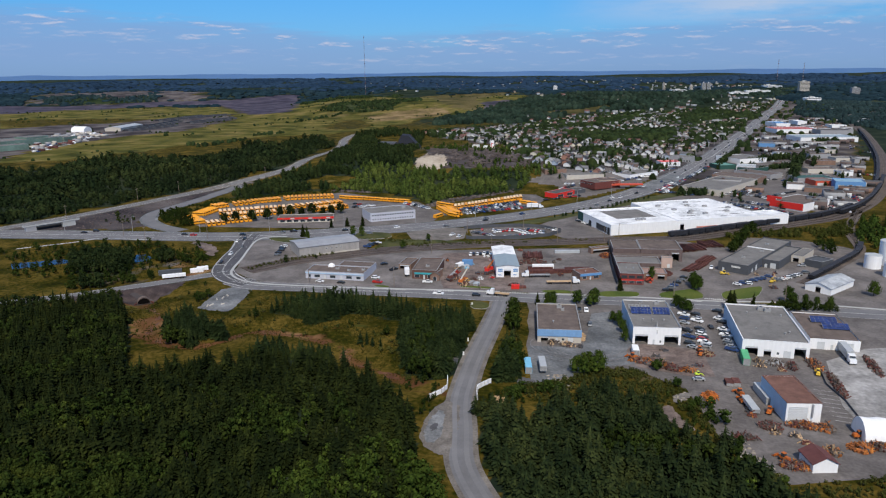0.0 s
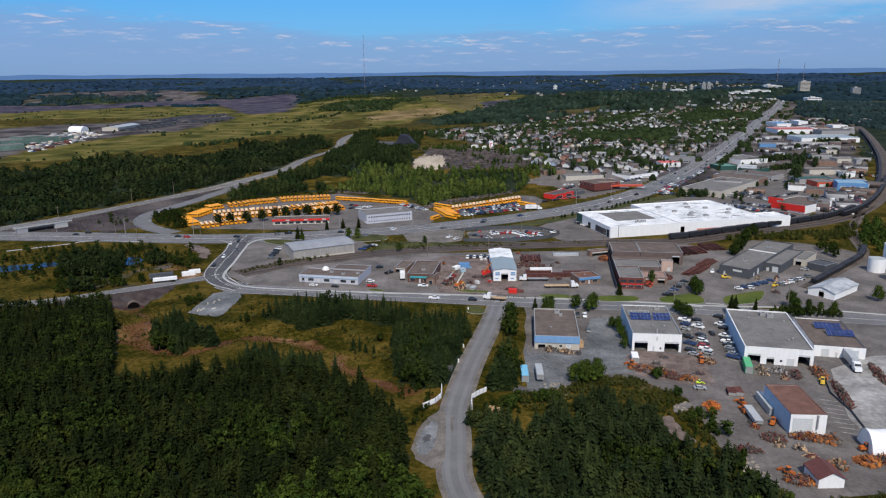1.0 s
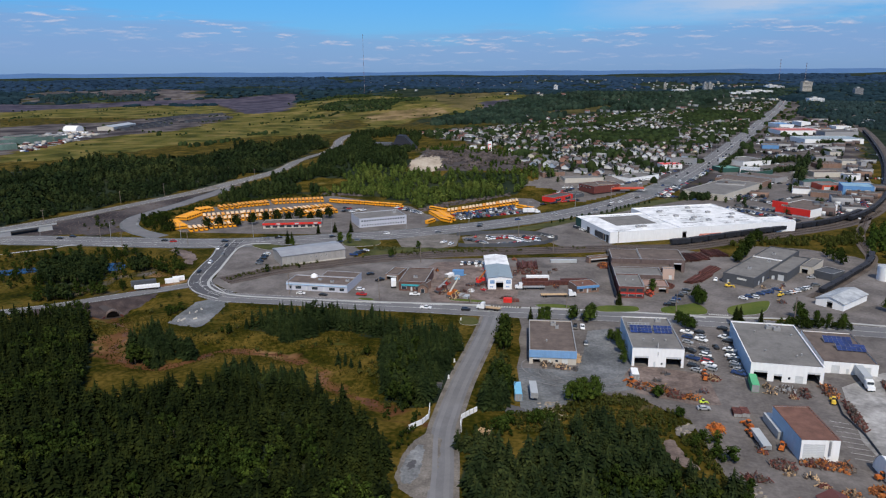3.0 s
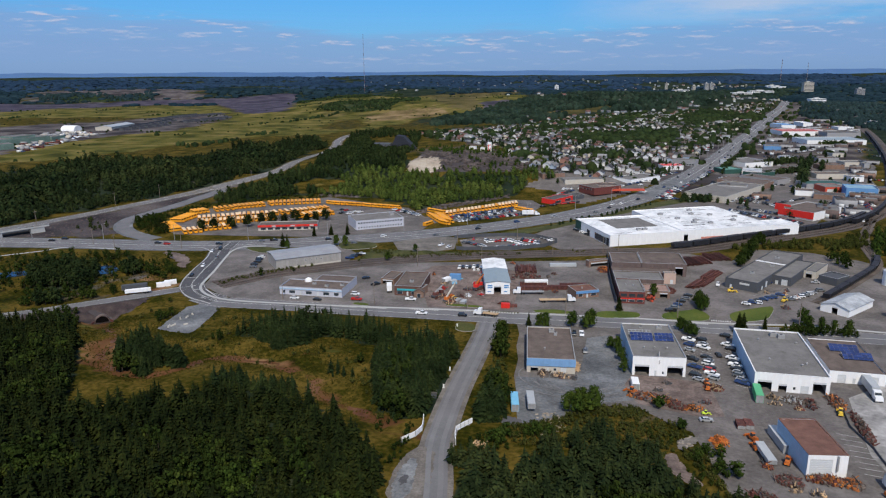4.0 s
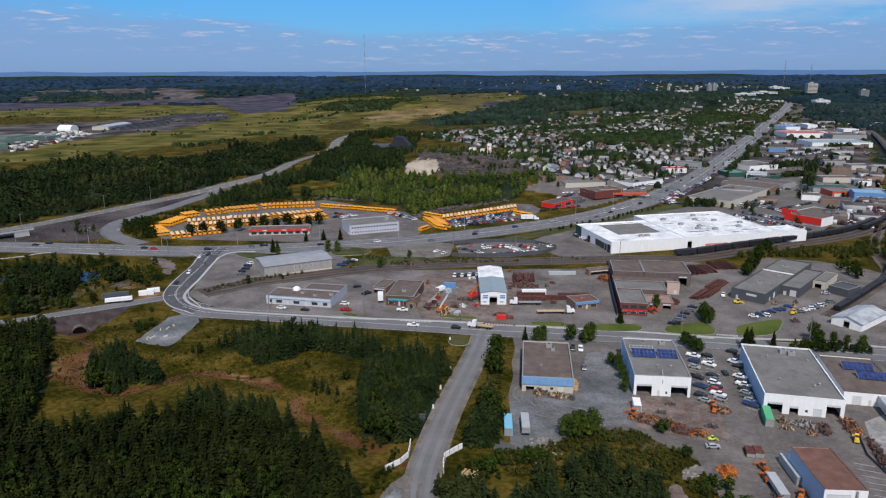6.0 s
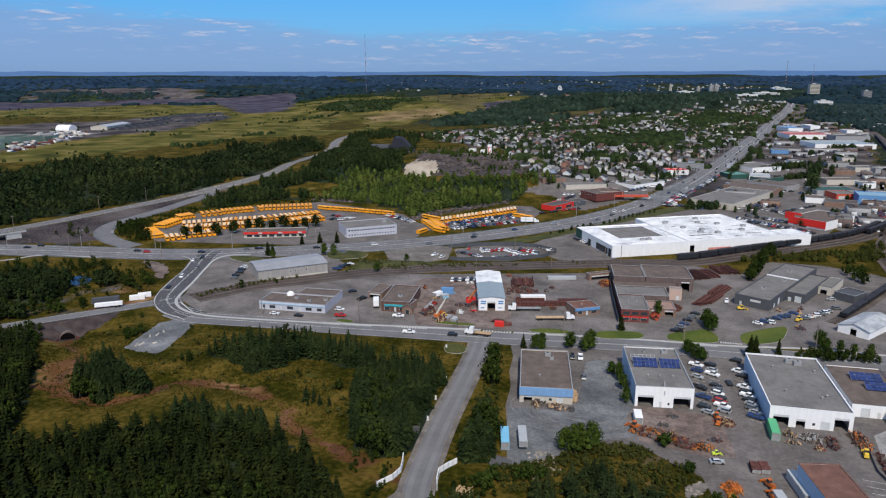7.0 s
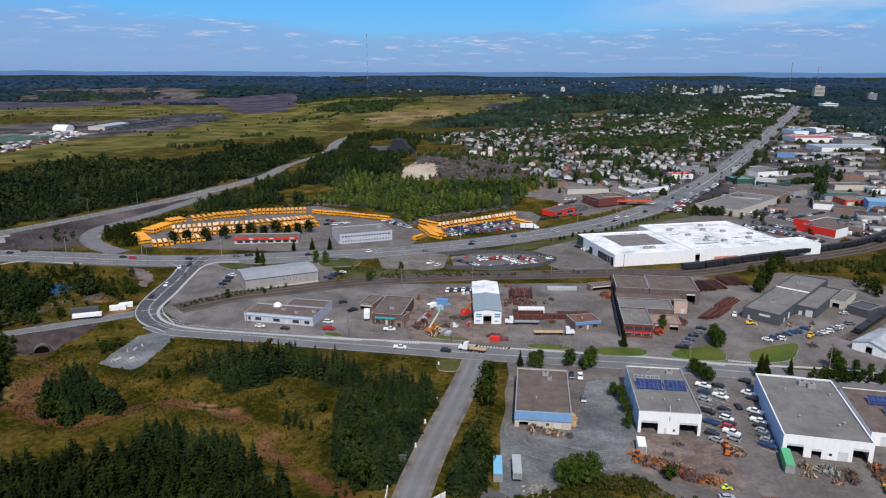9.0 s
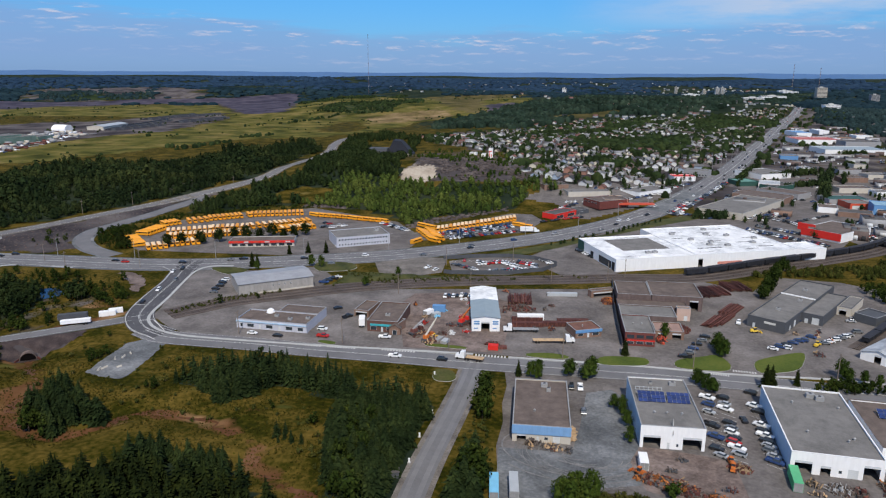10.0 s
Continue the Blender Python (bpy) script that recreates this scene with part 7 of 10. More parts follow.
root, L, D = building("red_front_store", "large grey-roofed store with a red front", (118.4, 592.6), (138.6, 575.2), (132.2, 633.6), 6.2, WHITE_WALL, ROOF_BROWN, ((0.3, 0.5, 0.05, 2.8),), ("window",), coping=GREY_WALL)
part("fascia", Geo().box(-0.1, -0.4, 1.2, L + 0.1, -0.003, 6.1), RED_PANEL, root, "bright red front fascia")
part("sign_frame", Geo().box(-3, -0.2, 4.4, 4, 0.6, 9.2).box(4, -0.1, 7.6, 9, 0.5, 9.2), RED_PANEL, root, "red frame sign above the entrance")
building("grey_mart", "broad pale store with a flat grey roof", (86.2, 635.6), (128.5, 709.0), 36.0, 5.5, CREAM_WALL, ROOF_GREY)
building("tan_mart", "long tan store with a brown roof", (129.0, 712.5), (141.0, 733.5), 44.0, 5.5, BRICK_TAN, ROOF_BROWN)
building("brown_warehouse", "long low brown-roofed warehouse", (146.0, 742.0), (160.0, 758.0), 40.0, 5.0, GREY_WALL, ROOF_BROWN)
building("white_mart", "white-roofed store with pale walls", (123.4, 805.1), (142.2, 801.6), 24.0, 4.8, WHITE_WALL, METAL_PALE)
building("green_mart", "store with a green metal roof edge", (107.6, 809.7), (126.5, 818.3), 22.0, 4.5, GREEN_WALL, material("green_roof", about(0.12, 0.26, 0.22), 0.3), coping=GREEN_WALL)
building("grey_block", "dark grey-roofed warehouse with white walls", (135.4, 863.5), (168.1, 884.8), 40.0, 5.5, WHITE_WALL, ROOF_GREY)
building("teal_roof_store", "store with a dull teal roof", (136.4, 788.8), (156.3, 808.7), 18.0, 4.5, GREEN_WALL, ROOF_DARK)
building("blue_hall", "blue metal-clad hall with roller doors", (190.1, 688.2), (213.9, 685.7), 22.0, 8.0, SKYBLUE, material("blue_roof", about(0.22, 0.36, 0.46), 0.2), ((0.1, 0.3, 0.02, 5), (0.4, 0.6, 0.02, 5), (0.7, 0.9, 0.02, 5)), ("door",) * 3, coping=SKYBLUE)
building("orange_hall", "low hall with an orange and white front", (178.9, 708.4), (196.2, 712.3), 20.0, 5.0, ORANGE_PANEL, ROOF_GREY, ((0.1, 0.45, 0.02, 3.2),), ("door",))
building("green_roof_hall", "long hall with a dark green roof", (167.7, 727.1), (201.2, 734.5), 22.0, 4.6, GREY_WALL, GREEN_WALL)
building("white_front_hall", "low warehouse with a white end wall", (149.9, 687.4), (164.0, 685.0), 18.0, 4.6, WHITE_WALL, ROOF_BROWN)
building("long_brown_hall", "long low brown-roofed hall", (161.4, 673.7), (184.4, 668.4), 16.0, 4.0, BRICK_TAN, ROOF_DARK)
building("plaza", "long brown brick shop row by the highway", (-33.9, 656.2), (-20.0, 640.6), 30.0, 6.5, BRICK_RED, ROOF_BROWN, tuple((0.1 + 0.2 * i, 0.22 + 0.2 * i, 3.8, 5.0) for i in range(4)), ("window",) * 4)
building("orange_shop", "cream shop with an orange-red canopy front", (-16.8, 654.6), (1.4, 659.5), 18.0, 7.0, material("peach_wall", about(0.6, 0.42, 0.3), 0.3), ROOF_GREY, ((0.1, 0.9, 0.3, 2.6),), ("window",))
part("canopy", Geo().box(0, -4, 2.8, 40, -0.01, 4.2), ORANGE_PANEL, bpy.data.objects["orange_shop"], "orange-red canopy")
building("pale_plaza", "pale grey flat-roofed shop row", (-47.8, 673.6), (-13.1, 687.4), 24.0, 4.6, CREAM_WALL, ROOF_GREY)
building("pale_shop", "pale shop with a white roof", (11.1, 693.7), (38.3, 726.9), 22.0, 4.6, WHITE_WALL, ROOF_GREY)
building("dark_motel", "two-storey motel with dark windows", (58.8, 875.3), (82.5, 866.0), 14.0, 6.5, GREY_WALL, ROOF_GREY, tuple((0.04 + 0.12 * i, 0.13 + 0.12 * i, c, c + 1.6) for i in range(8) for c in (0.8,)), ("window",) * 8)
building("red_gas_canopy", "petrol station shop with a red roof", (46.4, 823.4), (67.7, 830.0), 16.0, 5.0, WHITE_WALL, RED_PANEL, coping=RED_PANEL)
building("rust_roof_row", "dark rust-roofed building by the hill", (-69.4, 682.5), (-49.6, 693.2), 16.0, 5.0, BRICK_TAN, ROOF_DARK)
building("hall_red_roof", "very long hall with a faded red roof", (254.6, 1281.5), (319.5, 1294.8), 50.0, 7.0, WHITE_WALL, material("faded_red_roof", about(0.4, 0.12, 0.11), 0.1), coping=RED_PANEL)
building("hall_white_long", "very long white-walled hall with a pale roof", (258.5, 1133.7), (340.0, 1150.0), 50.0, 7.0, WHITE_WALL, METAL_BLUE)
building("hall_blue_small", "white hall with a blue roof", (279.5, 1419.2), (304.8, 1424.6), 50.0, 7.0, WHITE_WALL, SKYBLUE)
building("hall_blue_low", "low hall with a blue front", (189.2, 1060.7), (209.9, 1058.6), 20.0, 5.0, SKYBLUE, ROOF_GREY)
building("hall_white_far", "white hall with a white roof", (329.0, 1480.0), (346.1, 1483.5), 40.0, 7.0, WHITE_WALL, ROOF_WHITE)
building("hall_grey_far", "long grey hall with white doors", (314.7, 1255.4), (365.5, 1266.0), 30.0, 8.0, GREY_WALL, ROOF_DARK)
building("warehouse", "flat-roofed warehouse in the works district", (225.5, 932.2), (249.4, 937.3), 16.0, 5.0, GREY_WALL, ROOF_BROWN)
building("warehouse", "flat-roofed warehouse in the works district", (244.6, 896.8), (268.7, 902.4), 18.0, 5.0, CREAM_WALL, ROOF_GREY)
building("warehouse", "flat-roofed warehouse in the works district", (211.7, 866.9), (238.2, 872.9), 14.0, 5.0, BRICK_TAN, ROOF_BROWN)
building("warehouse", "flat-roofed warehouse in the works district", (191.7, 793.6), (221.3, 800.4), 16.0, 5.0, CREAM_WALL, ROOF_BROWN)
building("warehouse", "flat-roofed warehouse in the works district", (218.7, 778.0), (230.7, 780.8), 14.0, 5.0, WHITE_WALL, ROOF_GREY)
building("warehouse", "flat-roofed warehouse in the works district", (254.9, 987.1), (269.5, 990.4), 16.0, 5.0, CREAM_WALL, ROOF_GREY)
building("warehouse", "flat-roofed warehouse in the works district", (307.9, 1355.3), (329.1, 1359.5), 26.0, 5.0, WHITE_WALL, ROOF_GREY)
building("warehouse", "flat-roofed warehouse in the works district", (371.8, 1413.8), (397.4, 1418.8), 26.0, 5.0, WHITE_WALL, ROOF_WHITE)
building("warehouse", "flat-roofed warehouse in the works district", (189.4, 940.0), (201.0, 942.3), 14.0, 5.0, WHITE_WALL, ROOF_GREY)
building("warehouse", "flat-roofed warehouse in the works district", (466.3, 1561.5), (490.1, 1566.5), 40.0, 5.0, WHITE_WALL, ROOF_GREY)
building("warehouse", "flat-roofed warehouse in the works district", (262.8, 891.6), (268.8, 893.2), 20.0, 5.0, GREY_WALL, ROOF_GREY)


# ---- vehicles ----
WHEEL = Geo().tube(0, 0, -0.12, 0.12, 0.34, 0.34, 10).mesh("wheel", TYRE)
BIG_WHEEL = Geo().tube(0, 0, -0.18, 0.18, 0.5, 0.5, 10).mesh("wheel", TYRE)


def wheels(root, spots, mesh=WHEEL, r=0.34):
    for x, y in spots:
        part("wheel", mesh, None, root, at=pose(x, y, r, 90))


def car_proto(kind, colour, far):
    """A car facing +x, far below the ground's edge until copied."""
    root = thing(kind, f"{colour} {kind} parked on grey asphalt", "car" if kind != "pickup_truck" else "truck", group="parked vehicles")
    body, glass = Geo(), Geo()
    if kind == "sedan":
        body.profile(((-2.3, 0.28), (-2.32, 0.75), (-2.2, 0.95), (-1.5, 1.0), (1.0, 0.98), (2.1, 0.82), (2.3, 0.6), (2.28, 0.28)), -0.88, 0.88)
        glass.solid(((-1.75, -0.8), (1.05, -0.8), (1.05, 0.8), (-1.75, 0.8)), 0.96, 1.4, shrink=0.72)
        body.solid(((-1.35, -0.56), (0.65, -0.56), (0.65, 0.56), (-1.35, 0.56)), 1.38, 1.45, shrink=0.9)
        reach = 1.4
    elif kind == "suv":
        body.profile(((-2.35, 0.32), (-2.38, 0.95), (-2.25, 1.05), (1.0, 1.05), (2.15, 0.95), (2.35, 0.7), (2.3, 0.32)), -0.94, 0.94)
        glass.solid(((-2.2, -0.88), (1.15, -0.88), (1.15, 0.88), (-2.2, 0.88)), 1.04, 1.62, shrink=0.8)
        body.solid(((-1.85, -0.69), (0.82, -0.69), (0.82, 0.69), (-1.85, 0.69)), 1.6, 1.7, shrink=0.92)
        reach = 1.45
    else:
        body.profile(((-2.9, 0.45), (-2.92, 0.7), (-2.9, 0.8), (1.3, 0.8), (1.35, 1.15), (2.6, 1.05), (2.85, 0.8), (2.8, 0.45)), -0.98, 0.98)
        body.box(-2.92, -0.98, 0.8, -0.75, -0.88, 1.18).box(-2.92, 0.88, 0.8, -0.75, 0.98, 1.18).box(-2.92, -0.88, 0.8, -2.82, 0.88, 1.18).box(-0.8, -0.98, 0.79, 1.35, 0.98, 1.2)
        glass.solid(((-0.78, -0.9), (1.4, -0.9), (1.4, 0.9), (-0.78, 0.9)), 1.2, 1.76, shrink=0.78)
        body.solid(((-0.5, -0.68), (1.05, -0.68), (1.05, 0.68), (-0.5, 0.68)), 1.74, 1.84, shrink=0.92)
        reach = 1.8
    for g in (body, glass):
        g.v = [(x * 0.92, y * 0.95, z * 0.95) for x, y, z in g.v]
    reach *= 0.92
    part("body", body, PAINTS[colour], root)
    part("cabin_glass", glass, GLASS, root, "dark tinted glass")
    if far:
        for x in (-reach, reach):
            part("axle", Geo().tube(0, 0, -0.95, 0.95, 0.34, 0.34, 8), TYRE, root, at=pose(x, 0, 0.34, 90))
    else:
        wheels(root, ((-reach, -0.85), (-reach, 0.85), (reach, -0.85), (reach, 0.85)))
    return root


FLEET, FAR_CARS = {}, []
dice = random.Random(5)


def park(x, y, turn, kind=None, colour=None):
    """One parked car; the first of a sort is built, the rest are copies."""
    kind = kind or dice.choice(("sedan", "suv", "suv", "pickup_truck", "sedan"))
    colour = colour or dice.choice(("white", "white", "black", "black", "grey", "silver", "blue", "red", "black", "white"))
    if y > 560:
        FAR_CARS.append((x, y, turn, kind, colour))
        return
    m = pose(x, y, hgt(x, y) + 0.12, 0, 0, turn)
    sort = (kind, colour, y > 400)
    if sort not in FLEET:
        FLEET[sort] = car_proto(*sort)
        FLEET[sort].matrix_basis = m
    else:
        copy_thing(FLEET[sort], m)


def car_row(a, b, n, heading, skip=0.1, colours=None):
    """n cars from a to b, noses at a heading; some gaps."""
    for i in range(n):
        if dice.random() < skip:
            continue
        k = i / max(1, n - 1)
        park(a[0] + (b[0] - a[0]) * k + dice.uniform(-0.3, 0.3), a[1] + (b[1] - a[1]) * k + dice.uniform(-0.2, 0.2),
             heading + dice.uniform(-4, 4) + (180 if dice.random() < 0.4 else 0), None, dice.choice(colours) if colours else None)


def bus_proto(roof_mat, label):
    root = thing("school_bus", label, "bus", group="school buses")
    body = Geo()
    body.profile(((-1.2, 0.45), (-1.22, 2.55), (-1.0, 2.85), (1.0, 2.85), (1.22, 2.55), (1.2, 0.45)), -5.4, 4.1)
    body.box(-1.05, -6.7, 0.5, 1.05, -5.39, 1.55, shrink=0.96)
    body.box(-1.15, -6.85, 0.45, 1.15, -6.7, 0.75)
    part("body", body, BUS_YELLOW, root)
    part("roof", Geo().profile(((-1.02, 2.84), (-0.85, 3.0), (0.0, 3.1), (0.85, 3.0), (1.02, 2.84)), -5.3, 4.0), roof_mat, root)
    for s in (-1, 1):
        part("window_band", Geo().box(min(s * 1.21, s * 1.25), -4.9, 1.85, max(s * 1.21, s * 1.25), 3.7, 2.5), BUS_DARK, root, "row of dark side windows")
    part("windshield", Geo().box(-1.0, -5.46, 1.6, 1.0, -5.405, 2.55), BUS_DARK, root, "dark split windshield")
    for y in (-5.7, 2.0):
        part("axle", Geo().tube(0, 0, -1.2, 1.2, 0.5, 0.5, 10), TYRE, root, "black dual tyres", pose(0, y, 0.5, 0, 90))
    return root


BUSES = {}


def bus(x, y, turn, pale):
    """A bus whose nose points along -y before turning."""
    m = pose(x, y, hgt(x, y) + 0.1, 0, 0, turn)
    if pale not in BUSES:
        BUSES[pale] = bus_proto(BUS_PALE if pale else BUS_YELLOW, "yellow school bus with a pale roof in the depot" if pale else "yellow school bus parked in a depot row")
        BUSES[pale].matrix_basis = m
    else:
        copy_thing(BUSES[pale], m)


def bus_row(a, b, turn=None, pitch=3.05, pale=0.0, skip=0.01):
    """Buses side by side from a to b; turn None: square to the row, noses this way."""
    d = math.hypot(b[0] - a[0], b[1] - a[1])
    n = max(1, int(d / pitch))
    square = math.degrees(math.atan2(b[1] - a[1], b[0] - a[0]))
    for i in range(n + 1):
        if dice.random() < skip:
            continue
        k = i / n
        bus(a[0] + (b[0] - a[0]) * k, a[1] + (b[1] - a[1]) * k, (square if turn is None else turn) + dice.uniform(-1.5, 1.5), dice.random() < pale)


# depot rows
bus_row((-322.1, 501.5), (-317.1, 509.2))
bus_row((-310.8, 515.1), (-302.2, 523.7))
bus_row((-301.2, 528.1), (-280.1, 547.4))
bus_row((-278.7, 550.0), (-244.8, 566.7))
bus_row((-303.2, 480.5), (-280.7, 496.1), pale=0.8)
bus_row((-280.0, 498.5), (-259.4, 509.7), pale=0.8)
bus_row((-257.4, 512.6), (-250.7, 518.3), pale=0.6)
bus_row((-246.9, 521.3), (-226.6, 539.4), pale=0.6)
bus_row((-293.6, 469.5), (-250.5, 495.9), pale=0.8)
bus_row((-236.6, 505.3), (-216.3, 524.3), pale=0.4)
bus_row((-289.2, 440.3), (-281.7, 447.0), pale=0.6)
bus_row((-280.5, 452.2), (-268.0, 462.1), pale=0.6)
bus_row((-315.6, 458.0), (-297.6, 442.6))
bus_row((-315.9, 469.8), (-316.3, 489.8))
bus_row((-231.8, 561.4), (-207.6, 559.6), 70, 4.2)
bus_row((-198.6, 557.7), (-173.9, 554.4), 70, 4.2)
bus_row((-126.2, 538.7), (-80.9, 591.5), 12, 3.35, 0.85)
bus_row((-140.5, 547.8), (-133.4, 543.9), 62, 4.0)
bus_row((-136.5, 530.1), (-121.3, 506.7), 57, 4.4)
bus_row((-130.8, 531.7), (-120.2, 513.8), 57, 4.6)
bus_row((-131.1, 499.3), (-130.9, 499.1), 161, 4.2)
bus_row((-74.7, 568.8), (-68.4, 564.5), 70, 4.4)

# cars by the workshops
W = -27
for x, spots in ((31.5, ((312.0, "pickup_truck", "white"), (306.8, "suv", "blue"), (301.0, "sedan", "silver"), (291.6, "pickup_truck", "black"), (284.4, "pickup_truck", "blue"), (276.8, "suv", "black"), (273.2, "sedan", "silver"))),
                 (37.0, ((313.2, "suv", "black"), (308.6, "sedan", "silver"), (304.6, "pickup_truck", "white"), (294.8, "sedan", "black"), (291.4, "sedan", "grey"), (288.2, "suv", "white"), (285.0, "sedan", "black"), (282.0, "suv", "red"), (278.8, "pickup_truck", "white"), (275.4, "suv", "silver"))),
                 (46.7, ((320.0, "suv", "black"), (309.4, "pickup_truck", "white"), (305.4, "suv", "black"), (295.6, "pickup_truck", "white"), (292.2, "sedan", "black"), (288.8, "pickup_truck", "white"), (285.6, "suv", "black"), (282.6, "sedan", "silver"), (279.6, "suv", "grey"), (276.6, "sedan", "silver"), (273.4, "pickup_truck", "blue")))):
    for y, kind, colour in spots:
        park(x + dice.uniform(-0.4, 0.4), y, W + dice.uniform(-4, 4) + (180 if dice.random() < 0.4 else 0), kind, colour)
park(*((41.6, 298.2)), 100, "sedan", "black")
for p, k, c in (((-14.4, 308.0), "suv", "black"), ((-11.3, 308.4), "pickup_truck", "white"), ((-8.9, 290.4), "sedan", "grey"), ((-12.0, 321.4), "suv", "black"), ((-9.2, 323.0), "sedan", "white")):
    park(*p, -85, k, c)
park(*((31.4, 242.2)), 10, "sedan", "silver")
# cars along the street
def road_heading(p):
    """The way the nearest road runs at p."""
    best = None
    for line in (street, link, highway):
        for a, b in zip(line, line[1:]):
            d = math.hypot((a.x + b.x) / 2 - p[0], (a.y + b.y) / 2 - p[1])
            if best is None or d < best[0]:
                best = (d, math.degrees(math.atan2(b.y - a.y, b.x - a.x)))
    return best[1]


for p, t, k, c in (((-163.9, 344.7), 20, "suv", "white"), ((-150.7, 325.2), None, "sedan", "white"), ((-138.8, 325.4), None, "sedan", "black"), ((-123.9, 337.8), 5, "suv", "white"), ((-120.2, 330.0), 3, "pickup_truck", "red"),
                   ((-119.4, 355.3), 60, "pickup_truck", "black"), ((-94.5, 335.9), 8, "pickup_truck", "white"), ((-83.9, 317.8), None, "pickup_truck", "white"), ((-65.1, 319.5), None, "suv", "black"), ((-159.0, 343.2), 70, "sedan", "black"),
                   ((-128.3, 365.1), 40, "sedan", "black"), ((-241.2, 398.0), None, "sedan", "white"), ((-227.7, 367.1), None, "suv", "white"), ((-222.8, 348.1), None, "sedan", "black"), ((-230.1, 384.7), None, "sedan", "grey"), ((-239.1, 403.9), None, "suv", "black"),
                   ((-360.7, 399.1), None, "sedan", "black"), ((-355.6, 405.0), None, "suv", "black"), ((-287.5, 408.8), None, "sedan", "black"), ((-223.6, 428.4), None, "sedan", "grey"), ((-94.1, 502.1), None, "sedan", "grey"), ((-162.9, 436.7), None, "suv", "grey"),
                   ((-106.7, 444.1), 70, "pickup_truck", "white"), ((-101.2, 440.9), 70, "suv", "white"), ((-5.8, 592.8), None, "sedan", "black"), ((2.8, 611.5), None, "suv", "white"), ((44.3, 690.8), None, "sedan", "grey")):
    park(*p, road_heading(p) if t is None else t, k, c)
car_row((-198.9, 371.1), (-204.3, 391.9), 5, 5, 0.0, ("white", "black", "black", "grey", "black"))
car_row((-112.0, 516.9), (-65.8, 556.7), 22, 121, 0.12, ("white", "black", "grey", "white", "blue", "red"))
car_row((-122.8, 526.8), (-75.8, 566.4), 22, 120, 0.12, ("white", "black", "grey", "white", "blue", "red"))
car_row((-171.6, 549.1), (-143.7, 528.3), 8, 43, 0.12, ("white", "black", "grey", "white", "blue", "red"))
car_row((-212.5, 539.4), (-195.1, 532.9), 5, 60, 0.12, ("white", "black", "grey", "white", "blue", "red"))
car_row((-154.4, 394.1), (-148.2, 413.1), 6, 10, 0.2)
car_row((26.9, 347.6), (36.3, 372.9), 6, -4, 0.0, ("black", "blue", "black", "grey"))
car_row((-86.0, 395.0), (-70.2, 402.0), 9, 95, 0.1)
car_row((67.5, 368.5), (80.2, 384.4), 4, -25, 0.1, ("black", "blue", "white"))
car_row((89.0, 390.9), (104.8, 415.1), 6, 0, 0.1, ("white", "silver", "grey"))
car_row((84.3, 415.6), (92.6, 426.1), 5, 40, 0.2, ("blue", "black", "white"))
park(*((52.6, 395.0)), 80, "pickup_truck", "white")
car_row((84.0, 378.0), (101.0, 396.0), 8, 10, 0.1, ("white", "silver", "white", "grey"))
car_row((78.0, 404.0), (86.0, 416.0), 5, 30, 0.1, ("blue", "black", "blue", "grey"))
car_row((62.0, 366.0), (74.0, 378.0), 5, -20, 0.0, ("black", "blue", "black", "white"))
# the fenced lot and the depot's car rows
car_row((-94.0, 454.3), (-80.1, 447.1), 9, -20, 0.2)
car_row((-90.0, 464.4), (-80.2, 463.4), 6, 95, 0.2)
car_row((-79.4, 459.5), (-69.0, 466.5), 8, 80, 0.1, ("white", "white", "silver", "red"))
car_row((-72.4, 444.8), (-46.3, 458.1), 18, 85, 0.1)
car_row((-67.4, 467.0), (-57.9, 459.6), 6, 75, 0.0, ("white",))
car_row((-58.4, 469.5), (-47.8, 464.7), 7, 80, 0.15)
car_row((-47.5, 480.4), (-39.9, 472.1), 5, 20, 0.0, ("white", "silver"))
car_row((-120.5, 532.9), (-80.0, 573.0), 26, 60, 0.05, ("black", "blue", "grey", "black", "white"))
car_row((-113.8, 520.9), (-81.8, 558.9), 20, 60, 0.25, ("white", "grey", "black", "silver"))
car_row((-209.2, 526.0), (-200.7, 526.6), 6, 60, 0.1, ("white", "black", "grey"))
car_row((-165.7, 548.6), (-147.1, 531.0), 8, 40, 0.1, ("white", "black", "silver"))
car_row((-175.4, 477.2), (-151.1, 495.1), 8, 20, 0.3)
# the big store's car parks
car_row((85.7, 602.6), (127.1, 565.1), 34, 71, 0.1, ("black", "grey", "blue", "black", "white"))
car_row((93.3, 615.5), (131.5, 585.5), 30, 71, 0.15, ("black", "grey", "blue", "black", "white"))
car_row((97.9, 556.2), (120.1, 557.8), 14, 100, 0.15, ("black", "blue", "grey"))
car_row((44.2, 646.5), (63.5, 635.5), 8, 40, 0.2)
car_row((92.7, 642.2), (119.7, 674.9), 10, 30, 0.3)
car_row((-26.4, 507.4), (-16.3, 492.8), 6, 10, 0.1, ("white", "silver", "black"))
car_row((48.2, 675.3), (77.4, 761.4), 12, 60, 0.2, ("red", "black", "grey", "white"))
car_row((125.9, 711.1), (161.0, 768.7), 10, 40, 0.3)
car_row((117.1, 642.0), (123.2, 625.5), 7, 100, 0.0, ("black", "grey", "white"))
car_row((-53.6, 636.2), (-42.9, 653.5), 4, 20, 0.0, ("red", "black", "white"))
car_row((19.9, 695.1), (37.8, 731.4), 3, 40, 0.0, ("white", "red", "grey"))
car_row((97.1, 1007.7), (124.1, 1082.8), 12, 20, 0.2)
car_row((228.6, 1036.2), (256.3, 1068.4), 12, 80, 0.2, ("white", "silver", "white"))
